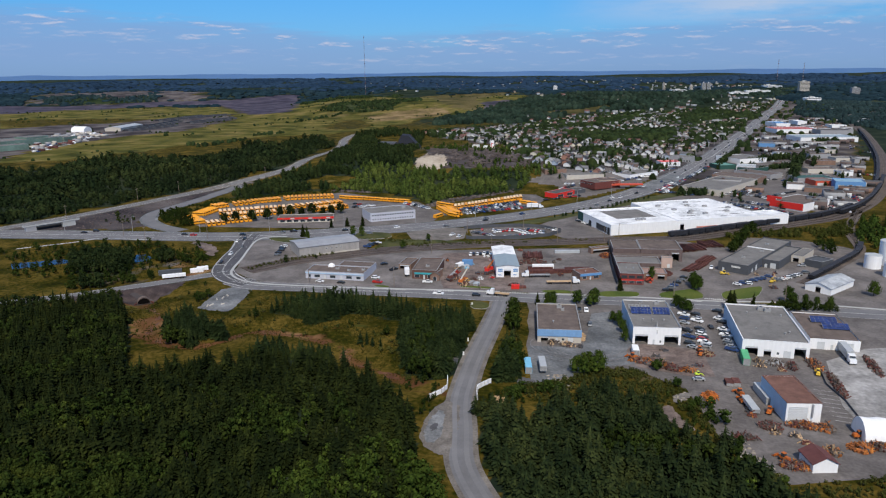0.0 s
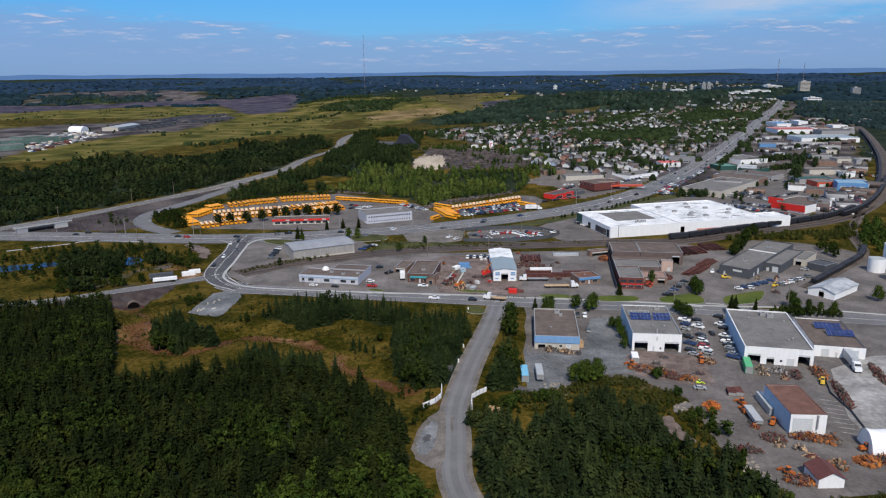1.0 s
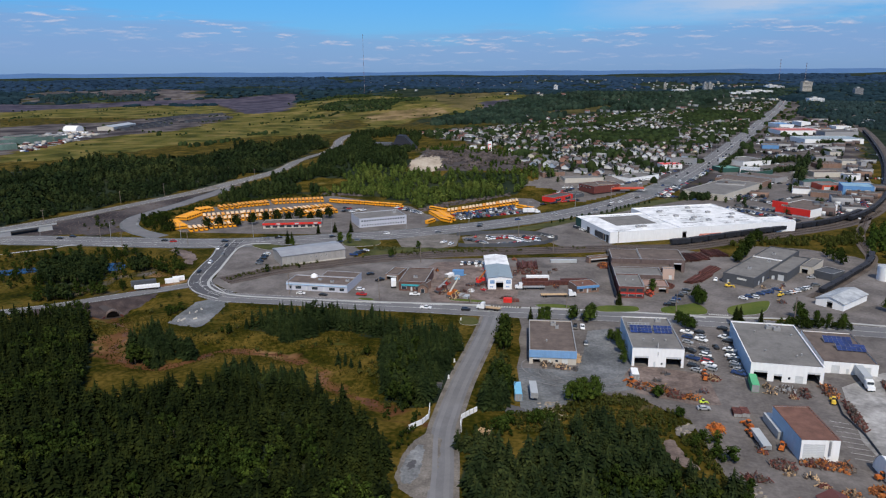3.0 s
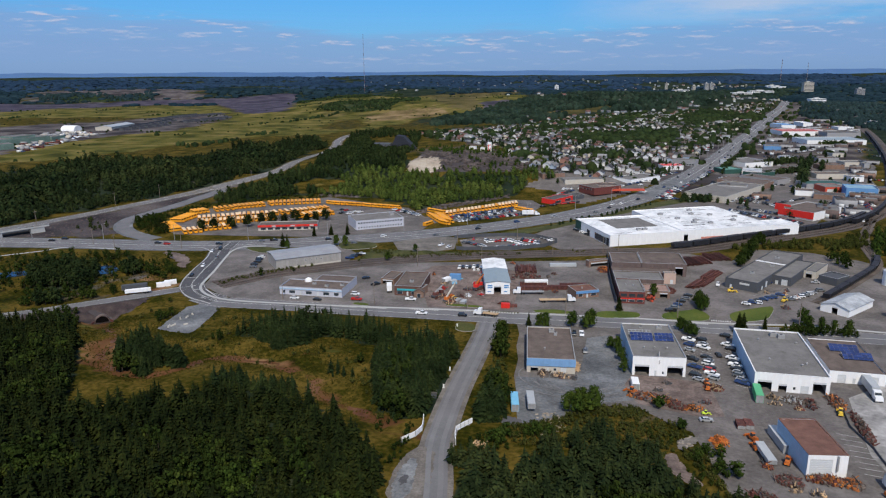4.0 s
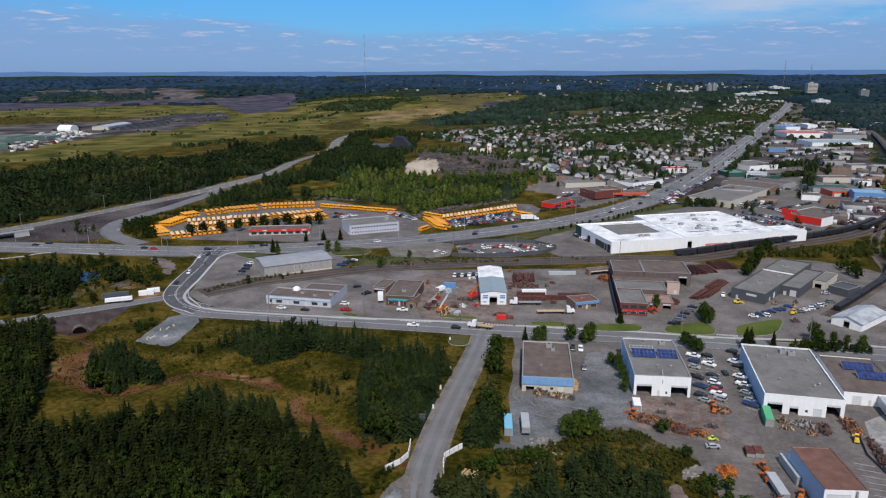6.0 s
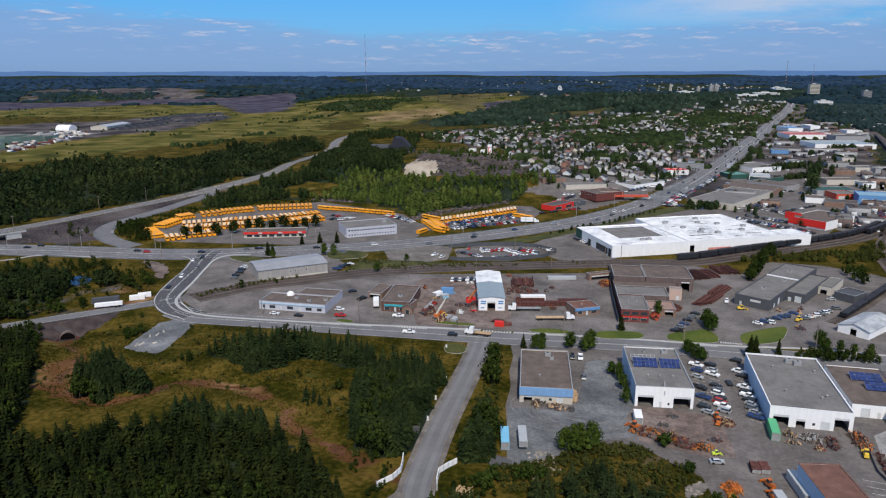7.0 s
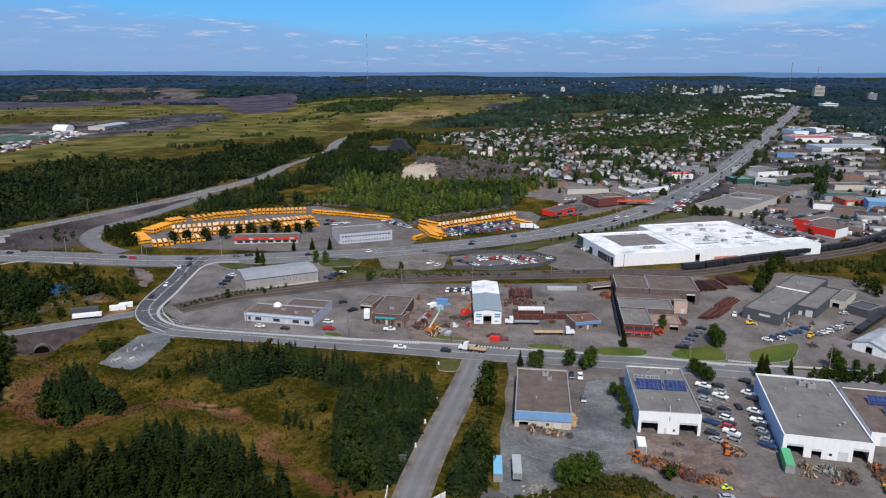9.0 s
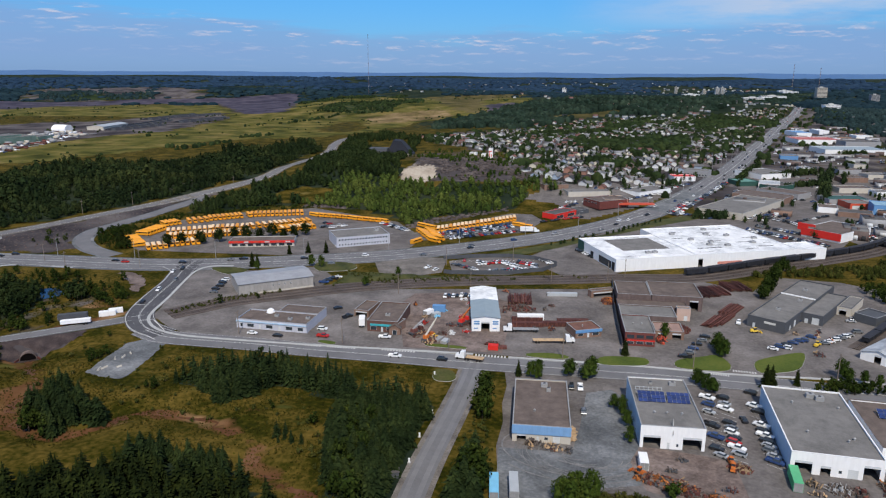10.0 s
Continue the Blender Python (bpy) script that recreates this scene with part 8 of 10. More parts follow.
car_row((-58.5, 587.8), (-33.3, 610.7), 9, 40, 0.3, ("black", "grey", "red"))


def lorry(x, y, turn, box_mat, label, length=13.0, box=True):
    """A tractor unit and its trailer, nose along +x."""
    root = thing("lorry", label, "truck", x, y, 0.12, turn)
    part("chassis", Geo().box(-length, -0.45, 0.7, 3.2, 0.45, 1.0), CHARCOAL, root)
    cab = part("cab", Geo().profile(((0.6, 1.0), (0.6, 3.4), (2.2, 3.3), (2.6, 2.1), (4.2, 1.9), (4.3, 0.7), (0.6, 0.7)), -1.2, 1.2), PAINTS["white"], root, "white sleeper cab")
    part("windshield", Geo().box(2.3, -1.0, 2.25, 2.75, 1.0, 3.0), GLASS, cab)
    if box:
        part("trailer", Geo().box(-length, -1.28, 1.1, 0.0, 1.28, 4.0), box_mat, root, "long boxy trailer")
    else:
        part("flatbed", Geo().box(-length, -1.28, 1.1, 0.0, 1.28, 1.35), box_mat, root, "flat steel deck")
    for wx in (3.4, 0.2, -1.0, -length + 1.2, -length + 2.4):
        for s in (-1.05, 1.05):
            part("wheel", BIG_WHEEL, None, root, at=pose(wx, s, 0.5, 90))


lorry(*((88.3, 272.5)), -89, METAL_PALE, "white lorry with a grey trailer backed in the yard", 16)
lorry(*((-21.0, 350.9)), 15, TIMBER, "white lorry with a loaded flatbed by the steel yard", 13, False)
lorry(*((-43.6, 358.1)), 194, STEEL, "white lorry with an empty flatbed by the steel yard", 11, False)
lorry(*((-56.3, 323.1)), 176, TIMBER, "white flatbed lorry turning on the street", 7, False)
lorry(*((-61.3, 551.7)), 15, WHITE_WALL, "white coach-like lorry on the highway", 9)
lorry(*((-110.1, 349.8)), 109, WHITE_WALL, "white box lorry by the brick store", 6)


def container(x, y, turn, mat, label, length=12.2, h=2.6, wheeled=False):
    root = thing("container", label, "container", x, y, 0.12, turn)
    z = 1.1 if wheeled else 0.0
    g = Geo().box(0, -1.22, z, length, 1.22, z + h)
    part("box", g, mat, root)
    r = Geo()
    for i in range(int(length / 0.6)):
        for s in (-1.26, 1.22):
            r.box(0.2 + i * 0.6, s, z + 0.1, 0.45 + i * 0.6, s + 0.04, z + h - 0.1)
    part("ribs", r, mat, root)["kind"] = "stuff"
    part("door", Geo().box(-0.06, -1.15, z + 0.1, -0.004, -0.02, z + h - 0.1).box(-0.06, 0.02, z + 0.1, -0.004, 1.15, z + h - 0.1), STEEL, root)
    if wheeled:
        for wx in (length - 1.5, length - 2.7):
            for s in (-1.0, 1.0):
                part("wheel", BIG_WHEEL, None, root, at=pose(wx, s, 0.5, 90))


container(*((-28.4, 234.2)), 101, BIN_BLUE, "sky-blue shipping container on the gravel yard", 9.6)
container(*((-23.2, 235.2)), 101, METAL_PALE, "white ribbed trailer on the gravel yard", 9.6, 2.0, True)
container(*((49.9, 259.4)), 88, BIN_GREEN, "green waste container beside the workshop", 9.5, 2.8)
container(*((52.1, 227.2)), 100, METAL_PALE, "pale grey container beside the tall shed")
container(*((46.3, 218.0)), 100, METAL_PALE, "rusty-ended trailer with a grey top", 10.5, 1.3, True)
container(*((41.4, 239.0)), 92, RUST, "dark red open steel bin in the yard", 4.6, 1.3)
container(*((43.9, 239.4)), 94, RUST, "dark red open steel bin in the yard", 4.6, 1.5)
container(*((10.0, 259.3)), 95, WHITE_WALL, "small white box truck body in the dirt yard", 6)
container(*((-236.0, 311.0)), 34, WHITE_WALL, "low white trailer parked beside the lower road", 12, 1.5, True)
container(*((-240.6, 314.6)), 34, CHARCOAL, "dark trailer parked beside the lower road", 12, 2.6, True)
container(*((-227.8, 331.1)), 38, WHITE_WALL, "white box body beside the lower road", 6, 2.0)
container(*((-229.0, 326.2)), 38, WHITE_WALL, "white camper van body by the junction", 7, 2.2)
for p in ((-45.3, 364.2), (-46.4, 370.7), (-32.1, 368.5), (-26.4, 373.3)):
    container(*p, 14, RUST, "rust-brown open steel container in the yard", 14, 2.0)
container(*((-44.1, 372.1)), 14, WHITE_WALL, "white site cabin with a dark roof", 12, 3.0)
container(*((-35.2, 412.0)), 14, METAL_PALE, "long white trailer body behind the steel yard", 15, 1.6)
container(*((-85.5, 365.2)), 65, WHITE_WALL, "white tank trailer in the machinery yard", 5, 1.8, True)
container(*((-69.1, 335.9)), 80, METAL_PALE, "pale crate beside the street", 4, 1.2)
container(*((-72.9, 337.3)), 75, STEEL, "grey crate beside the street", 5, 1.0)


def loader(x, y, turn, mat=MACHINE):
    """A wheeled loader, bucket along +x."""
    z, s_ = 0.1, (0.7 if mat is not LIME else 0.45)
    root = thing("wheel_loader", "orange wheel loader parked in the yard" if mat is MACHINE else "yellow wheel loader parked in the yard", "machine", x, y, z, turn, "yard machines")
    root.scale = (s_, s_, s_)
    part("body", Geo().box(-3, -1.0, 0.8, 1.2, 1.0, 1.7, shrink=0.92).box(-3, -0.8, 1.6, -1, 0.8, 2.2, shrink=0.9), mat, root)
    cab = part("cab", Geo().box(-1.0, -0.75, 1.7, 0.6, 0.75, 3.2, shrink=0.85), GLASS, root, "glazed driver's cab")
    part("roof", Geo().box(-1.0, -0.8, 3.2, 0.6, 0.8, 3.35), mat, cab)
    part("arm", Geo().beam((0.8, 0.6, 1.6), (3.2, 0.6, 0.7), 0.15).beam((0.8, -0.6, 1.6), (3.2, -0.6, 0.7), 0.15), mat, root)
    part("bucket", Geo().profile(((3.1, 0.2), (3.1, 1.2), (3.4, 1.2), (3.5, 0.5), (4.4, 0.2)), -1.3, 1.3), mat, root)
    for wx in (-2.0, 0.9):
        for s in (-1.1, 1.1):
            part("wheel", BIG_WHEEL, None, root, at=pose(wx, s, 0.6, 90))


for p, t, m in (((34.2, 269.9), 100, MACHINE), ((34.4, 266.6), 80, MACHINE), ((43.5, 233.4), 120, MACHINE), ((43.4, 228.0), 100, MACHINE), ((51.0, 221.6), 70, MACHINE), ((73.6, 256.8), 80, YELLOW_MACHINE), ((31.7, 246.8), 20, LIME),
                ((-66.6, 364.1), 60, MACHINE), ((-74.4, 340.7), 70, YELLOW_MACHINE), ((8.5, 257.4), 150, MACHINE), ((49.2, 192.2), 130, MACHINE), ((74.0, 210.7), 20, MACHINE),
                ((-4.6, 410.2), 95, MACHINE), ((57.9, 384.7), 10, YELLOW_MACHINE), ((80.1, 374.7), 60, YELLOW_MACHINE)):
    loader(*p, t, m)


SCRAP_DIRT = material("dark_heap_dirt", [(0.04, 0.028, 0.022), (0.085, 0.055, 0.042), (0.13, 0.09, 0.07)], 0.5, 8, 0.95, bump_depth=0.2)


def scrap(x, y, rx, ry, mats, n, seed, label, name="scrap_heap", size=1.0):
    """A heap of bars, drums, plates and frames, a part for each sort of steel."""
    r = random.Random(seed)
    root = thing(name, label, "scrap", x, y, 0.08, 0)
    # an added dark mound makes the bigger heaps look denser
    if n > 35:
        ring = [(rx * 0.92 * math.cos(a) * r.uniform(0.8, 1.1), ry * 0.92 * math.sin(a) * r.uniform(0.8, 1.1)) for a in np.linspace(0, 6.2832, 15)[:-1]]
        part("mound", Geo().solid(ring, 0, 0.55 * size, shrink=0.55), SCRAP_DIRT, root, "dark dirt mound filling out the scrap heap")
    for m in mats:
        g = Geo()
        for _ in range(int(2.3 * n) // len(mats)):
            a, k = r.uniform(0, 6.28), math.sqrt(r.random())
            px, py = rx * k * math.cos(a), ry * k * math.sin(a)
            z = 1.9 * (1 - k) * r.random() * size
            t = r.uniform(0, 3.14)
            c, s = math.cos(t), math.sin(t)
            w = r.uniform(0.3, 1.3) * size
            kind = r.random()
            if kind < 0.45:
                g.beam((px - c * w, py - s * w, z + 0.12), (px + c * w, py + s * w, z + r.uniform(0.15, 1.2)), r.uniform(0.05, 0.13))
            elif kind < 0.75:
                d, e, h = w * 0.45, r.uniform(0.25, 0.7) * size, r.uniform(0.25, 0.9) * size
                g.solid(((px - c * d + s * e, py - s * d - c * e), (px + c * d + s * e, py + s * d - c * e), (px + c * d - s * e, py + s * d + c * e), (px - c * d - s * e, py - s * d + c * e)), z, z + h, shrink=r.uniform(0.7, 1.0))
            else:
                g.tube(px, py, z, z + r.uniform(0.4, 1.0) * size, 0.3 * size, 0.3 * size, 7)
        part("scrap_steel", g, m, root)["kind"] = "stuff"


scrap(*((13.3, 254.9)), 6, 2.2, (RUST, SCRAP_GREY, SCRAP_ORANGE), 110, 1, "heap of rusty orange machine parts in the dirt yard")
scrap(*((19.1, 252.4)), 5.5, 2, (RUST, SCRAP_ORANGE, SCRAP_GREY), 90, 2, "heap of rusty machine parts along the yard edge")
scrap(*((23.1, 249.9)), 3, 1.8, (RUST, SCRAP_GREY), 50, 3, "heap of rusty plates along the yard edge")
scrap(*((28.3, 250.0)), 3, 2, (SCRAP_ORANGE, SCRAP_GREY), 24, 4, "small heap of orange and black parts")
scrap(*((36.3, 267.1)), 3.5, 2, (RUST, TIMBER), 30, 5, "heap of brown parts beside the loader")
scrap(*((60.7, 263.1)), 3.5, 2.5, (SCRAP_GREY, STEEL), 40, 6, "heap of steel profiles outside the bay doors")
scrap(*((55.1, 264.1)), 2, 2, (TIMBER, SCRAP_GREY), 14, 7, "heap of pipes outside the bay doors")
scrap(*((66.0, 262.0)), 2.2, 3, (RUST, SCRAP_GREY), 22, 8, "heap of beams outside the bay doors")
scrap(*((74.6, 265.4)), 2.4, 6, (RUST, SCRAP_ORANGE, SCRAP_GREY), 70, 9, "heap of orange and rusty gear by the annex")
scrap(*((49.3, 211.6)), 3.6, 2.4, (RUST, SCRAP_GREY), 80, 10, "dark heap of rusty gear behind the tall shed")
scrap(*((33.7, 229.4)), 2.4, 2.6, (SCRAP_ORANGE, MACHINE), 40, 71, "bright orange heap of machine parts at the yard edge")
scrap(*((59.8, 214.2)), 5.5, 1.8, (SCRAP_ORANGE, SCRAP_GREY, RUST), 110, 11, "heap of orange booms in front of the tall shed")
scrap(*((65.8, 214.1)), 2.4, 2.6, (SCRAP_ORANGE, SCRAP_GREY), 60, 12, "heap of orange and steel gear")
scrap(*((51.9, 189.0)), 4.2, 2.2, (SCRAP_ORANGE, SCRAP_GREY, RUST), 80, 13, "heap of orange parts beside the small shed")
scrap(*((63.7, 199.6)), 2.6, 2.6, (SCRAP_ORANGE, SCRAP_GREY, TIMBER), 50, 14, "heap of orange parts behind the small shed")
scrap(*((72.2, 203.3)), 3.2, 2.4, (SCRAP_ORANGE,), 60, 15, "bright orange heap of machine arms by the hut")
scrap(*((77.7, 205.1)), 4, 2.2, (RUST, SCRAP_GREY, SCRAP_ORANGE), 70, 16, "mixed heap of steel by the hut")
scrap(*((41.1, 202.7)), 4, 1.5, (RUST, SCRAP_GREY), 24, 17, "loose red and rusty scrap on the bank")
scrap(*((95.2, 268.8)), 1.8, 10, (SCRAP_GREY, RUST), 60, 18, "row of dark steel gear in the dusty yard")
scrap(*((77.8, 248.0)), 1.6, 11, (SCRAP_GREY, RUST), 90, 19, "row of dark plates along the yard rail")
scrap(*((-45.2, 387.6)), 8, 4, (RUST, SCRAP_GREY), 70, 21, "stacks of rust-red steel in the steel yard", size=1.2)
scrap(*((-4.6, 410.2)), 4, 5, (SCRAP_ORANGE, RUST), 60, 22, "orange and rusty gear by the steel hall", size=1.2)
scrap(*((27.0, 379.1)), 4, 5, (RUST,), 60, 23, "rust-red beams beside the sales hall")
scrap(*((18.2, 364.6)), 2, 5, (RUST, ORANGE_PANEL), 40, 24, "orange-red rack of steel beside the office")


def steel_stock(x, y, turn, length, wide, n, seed):
    """Long beams laid side by side on bearers."""
    r = random.Random(seed)
    root = thing("steel_stack", "rust-red steel beams stacked in long rows", "steel stack", x, y, 0.08, turn, "steel stacks")
    g = Geo()
    for i in range(n):
        v, z = r.uniform(-wide / 2, wide / 2), r.choice((0.35, 0.35, 0.7, 1.05, 1.4))
        u = r.uniform(-0.6, 0.6)
        g.beam((u, v, z), (u + length * r.uniform(0.8, 1.0), v + r.uniform(-0.2, 0.2), z), r.uniform(0.1, 0.18))
    part("beam_stock", g, RUST, root)["kind"] = "stuff"
    for k in (0.15, 0.5, 0.85):
        part("bearer", Geo().box(length * k - 0.1, -wide / 2, 0, length * k + 0.1, wide / 2, 0.2), TIMBER, root)


for i, p in enumerate(((38.1, 386.4), (40.4, 388.2), (43.3, 390.6), (46.9, 405.0), (49.2, 405.5))):
    steel_stock(*p, 64, 17, 4.5, 34, 30 + i)
for i, p in enumerate(((41.0, 428.6), (46.7, 432.1), (51.8, 435.9), (57.6, 444.4), (63.1, 445.7))):
    steel_stock(*p, 110, 16, 6, 34, 40 + i)
for i, p in enumerate(((-49.4, 393.4), (-46.2, 394.3), (-43.0, 395.2))):
    steel_stock(*p, 100, 15, 5, 30, 50 + i)
for i, p in enumerate(((-82.3, 345.4), (-75.2, 336.7), (-74.5, 339.4))):
    scrap(*p, 3, 3, (RUST, SCRAP_GREY, TIMBER), 40, 40 + i, "mixed gear and small machines in the machinery yard")
def boom_machine(x, y, turn, mat, boom_mat, label, reach, rise):
    """A crane carrier: chassis, cab, turret and a raised boom."""
    root = thing("boom_crane", label, "crane", x, y, 0.08, turn, "boom cranes")
    part("chassis", Geo().box(-3.2, -1.2, 0.7, 3.4, 1.2, 1.4), CHARCOAL, root)
    cab = part("cab", Geo().box(2.0, -1.15, 1.4, 3.6, 1.15, 2.9, shrink=0.88), mat, root)
    part("windscreen", Geo().box(3.35, -0.9, 2.0, 3.62, 0.9, 2.6), GLASS, cab)
    part("turret", Geo().box(-2.4, -1.0, 1.4, 0.4, 1.0, 2.8, shrink=0.85), mat, root)
    boom = Geo()
    boom.beam((-1.6, 0, 2.6), (reach, 0, 2.6 + rise), 0.3)
    boom.beam((reach * 0.7, 0, 2.6 + rise * 0.76), (reach * 1.35, 0, 2.6 + rise * 1.3), 0.18)
    part("boom", boom, boom_mat, root, "raised telescopic boom")
    for ax in (-2.2, 2.4):
        part("axle", Geo().tube(0, 0, -1.25, 1.25, 0.55, 0.55, 10), TYRE, root, at=pose(ax, 0, 0.55, 90))


boom_machine(*((-66.7, 361.2)), 70, RED_PANEL, MACHINE, "red crane with an orange boom beside the garage", 4.6, 2.8)
boom_machine(*((-76.4, 338.3)), 72, MACHINE, CREAM_WALL, "orange boom crane with a pale jib in the machinery yard", 5.0, 4.2)
boom_machine(*((-83.3, 343.8)), 60, RUST, GREY_WALL, "rusty red boom crane with a grey jib by the lane", 3.4, 2.4)
container(*((-84.3, 374.4)), 6, SKYBLUE, "blue rig container in the machinery yard", 6, 3.0)
container(*((-82.2, 366.1)), 55, METAL_PALE, "pale rig body in the machinery yard", 4, 1.8)
container(*((-50.1, 335.9)), 4, RED_PANEL, "red machine housing beside the street", 4.0, 2.0)
container(*((-46.9, 337.4)), 14, RUST, "low rusty skip beside the street", 4.0, 1.0)
for i, p in enumerate(((-49.1, 340.2),)):
    scrap(*p, 3, 2, (RUST, SCRAP_GREY), 26, 50 + i, "rusty odds and ends between the red machine and the skip")
scrap(*((-11.9, 274.0)), 2, 4, (TIMBER,), 50, 60, "stack of wooden pallets beside the blue workshop", "pallet_stack")
scrap(*((-16.2, 264.7)), 3, 1.2, (TIMBER, SCRAP_GREY), 24, 61, "crates and drums behind the blue workshop", "crate_stack")
scrap(*((-22.3, 265.5)), 3, 1.2, (SCRAP_GREY,), 16, 62, "drums and bins behind the blue workshop", "bin_stack")


# ---- train ----
def wagon_proto():
    root = thing("hopper_wagon", "black open hopper wagon on the curving track", "train wagon", group="black train")
    g = Geo().solid(((-6.6, -1.5), (6.6, -1.5), (6.6, 1.5), (-6.6, 1.5)), 1.2, 3.7, shrink=1.02)
    part("body", g, WAGON, root)
    part("load", Geo().box(-6.2, -1.25, 3.69, 6.2, 1.25, 4.0, shrink=0.8), SLAG, root, "black ore load")
    r = Geo()
    for i in range(9):
        for s in (-1.62, 1.5):
            r.box(-6.4 + i * 1.55, s, 1.3, -6.2 + i * 1.55, s + 0.12, 3.7)
    part("ribs", r, WAGON, root)["kind"] = "stuff"
    for x in (-4.6, 4.6):
        part("bogie", Geo().box(x - 1.4, -1.0, 0.35, x + 1.4, 1.0, 1.2, shrink=0.9), WAGON, root)
    return root


def train(line, side, start, stop, limit=60, tall=1.0):
    """Wagons end to end on a track, between two distances along the line."""
    track = offset_line(line, side)
    run, nxt, last, made = 0.0, start, None, 0
    for a, b in zip(track, track[1:]):
        seg = (b - a).length
        while run + seg > nxt and nxt < stop and made < limit:
            p = a.lerp(b, (nxt - run) / seg)
            d = b - a
            m = pose(p.x, p.y, hgt(p.x, p.y) + 0.5, 0, 0, math.degrees(math.atan2(d.y, d.x))) @ Matrix.Diagonal((1, 1, tall, 1))
            if "proto" not in TRAIN:
                TRAIN["proto"] = wagon_proto()
                TRAIN["proto"].matrix_basis = m
            else:
                copy_thing(TRAIN["proto"], m)
            made += 1
            nxt += 14.2
        run += seg


TRAIN = {}


def along(line, p):
    """Distance along a line to the place nearest p."""
    best, run, at = 1e9, 0.0, 0.0
    for a, b in zip(line, line[1:]):
        d = (a - Vector((p[0], p[1], 0))).length
        if d < best:
            best, at = d, run
        run += (b - a).length
    return at


train(main_line, -4.6, along(main_line, (45.6, 469.6)), along(main_line, (180.5, 592.2)))
train(main_line, -4.6, along(main_line, (243.1, 737.3)), along(main_line, (402.0, 1351.6)))
train(main_line, 0.0, along(main_line, (169.1, 572.2)), along(main_line, (256.1, 776.0)))
train(spur, 0.0, along(spur, (146.5, 464.0)), along(spur, (99.0, 381.0)), tall=0.66)


def far_cars():
    """Cars too far off to tell their parts, joined."""
    shapes = {"sedan": (2.3, 0.88, 0.95, 1.42), "suv": (2.35, 0.94, 1.05, 1.7), "pickup_truck": (2.85, 0.98, 1.1, 1.8)}
    paints = list(PAINTS)
    temps, sorts = [], {}
    for kind, (l, w, waist, top) in shapes.items():
        for i, colour in enumerate(paints):
            g = Geo().box(-l, -w, 0.3, l, w, waist, i, shrink=0.97)
            x0, x1 = (-0.8, 1.4) if kind == "pickup_truck" else (-l * 0.85, l * 0.45)
            g.box(x0, -w * 0.9, waist, x1, w * 0.9, top - 0.1, len(paints), shrink=0.8)
            g.box(x0 * 0.7, -w * 0.7, top - 0.1, x1 * 0.75, w * 0.7, top, i)
            sorts[kind, colour] = len(temps)
            temps.append(triangles(g))
    rows = np.array([(x, y, hgt(x, y) + 0.1, radians(t), 1.0, 1.0) for x, y, t, _, _ in FAR_CARS])
    v, t, m = scattered(temps, rows, np.array([sorts[k, c] for _, _, _, k, c in FAR_CARS]))
    bulk("far_parked_cars", v, t, [PAINTS[c] for c in paints] + [GLASS], m, "many parked cars of mixed colours on distant lots", "cars")


# ---- the town ----
ROOFS = [material("shingle_" + n, about(*c, 0.15), 0.3, 8, 0.9, each=0.25, island=0.2) for n, c in (("grey", (0.15, 0.15, 0.155)), ("brown", (0.12, 0.09, 0.08)), ("black", (0.05, 0.05, 0.055)), ("red", (0.17, 0.085, 0.07)), ("pale", (0.3, 0.3, 0.3)))]
SIDINGS = [material("siding_" + n, about(*c, 0.06), 0.3, 8, 0.8, each=0.1) for n, c in (("white", (0.66, 0.66, 0.66)), ("cream", (0.6, 0.55, 0.45)), ("grey", (0.42, 0.43, 0.45)), ("blue", (0.35, 0.42, 0.52)), ("brick", (0.3, 0.16, 0.12)))]


def house_geo(w, d, h, rise):
    """Walls with gables, and a pitched roof, ridge along x."""
    walls, roof = Geo(), Geo()
    walls.profile(((-d / 2, 0), (-d / 2, h), (0, h + rise), (d / 2, h), (d / 2, 0)), -w / 2, w / 2)
    o = 0.5
    for s in (-1, 1):
        e = h - rise * o / (d / 2)
        roof.profile(((s * (d / 2 + o), e + 0.02), (s * (d / 2 + o), e + 0.25), (0, h + rise + 0.25), (0, h + rise + 0.02))[::-s], -w / 2 - o, w / 2 + o)
    return walls, roof


HOUSE_GEOS = [house_geo(w, d, h, r) for w, d, h, r in ((8.4, 6.4, 2.7, 1.9), (7, 6.4, 3.9, 2.0), (9.4, 6.8, 2.7, 1.8), (6.2, 5.4, 2.7, 2.0), (10.5, 7, 4.0, 1.6))]
AXIS = math.radians(-12)


def town_lots(poly, row, step, seed, avoid):
    """House places in rows along streets, clear of the wide roads."""
    r = np.random.default_rng(seed)
    c, s = math.cos(AXIS), math.sin(AXIS)
    xs, ys = np.array([p[0] for p in poly]), np.array([p[1] for p in poly])
    us, vs = xs * c + ys * s, -xs * s + ys * c
    out = []
    for i, v in enumerate(np.arange(vs.min(), vs.max(), row)):
        for u in np.arange(us.min(), us.max(), step):
            if r.random() < 0.2:
                continue
            uu, vv = u + r.uniform(-4, 4), v + (-9 if i % 2 else 9) * row / 34 + r.uniform(-3.5, 3.5)
            out.append((uu * c - vv * s, uu * s + vv * c))
    out = np.array(out)
    out = out[inside(poly, out[:, 0], out[:, 1])]
    lines = np.array([(p.x, p.y) for p in avoid])
    far = np.array([np.min(np.hypot(lines[:, 0] - x, lines[:, 1] - y)) for x, y in out])
    return out[far > 26]


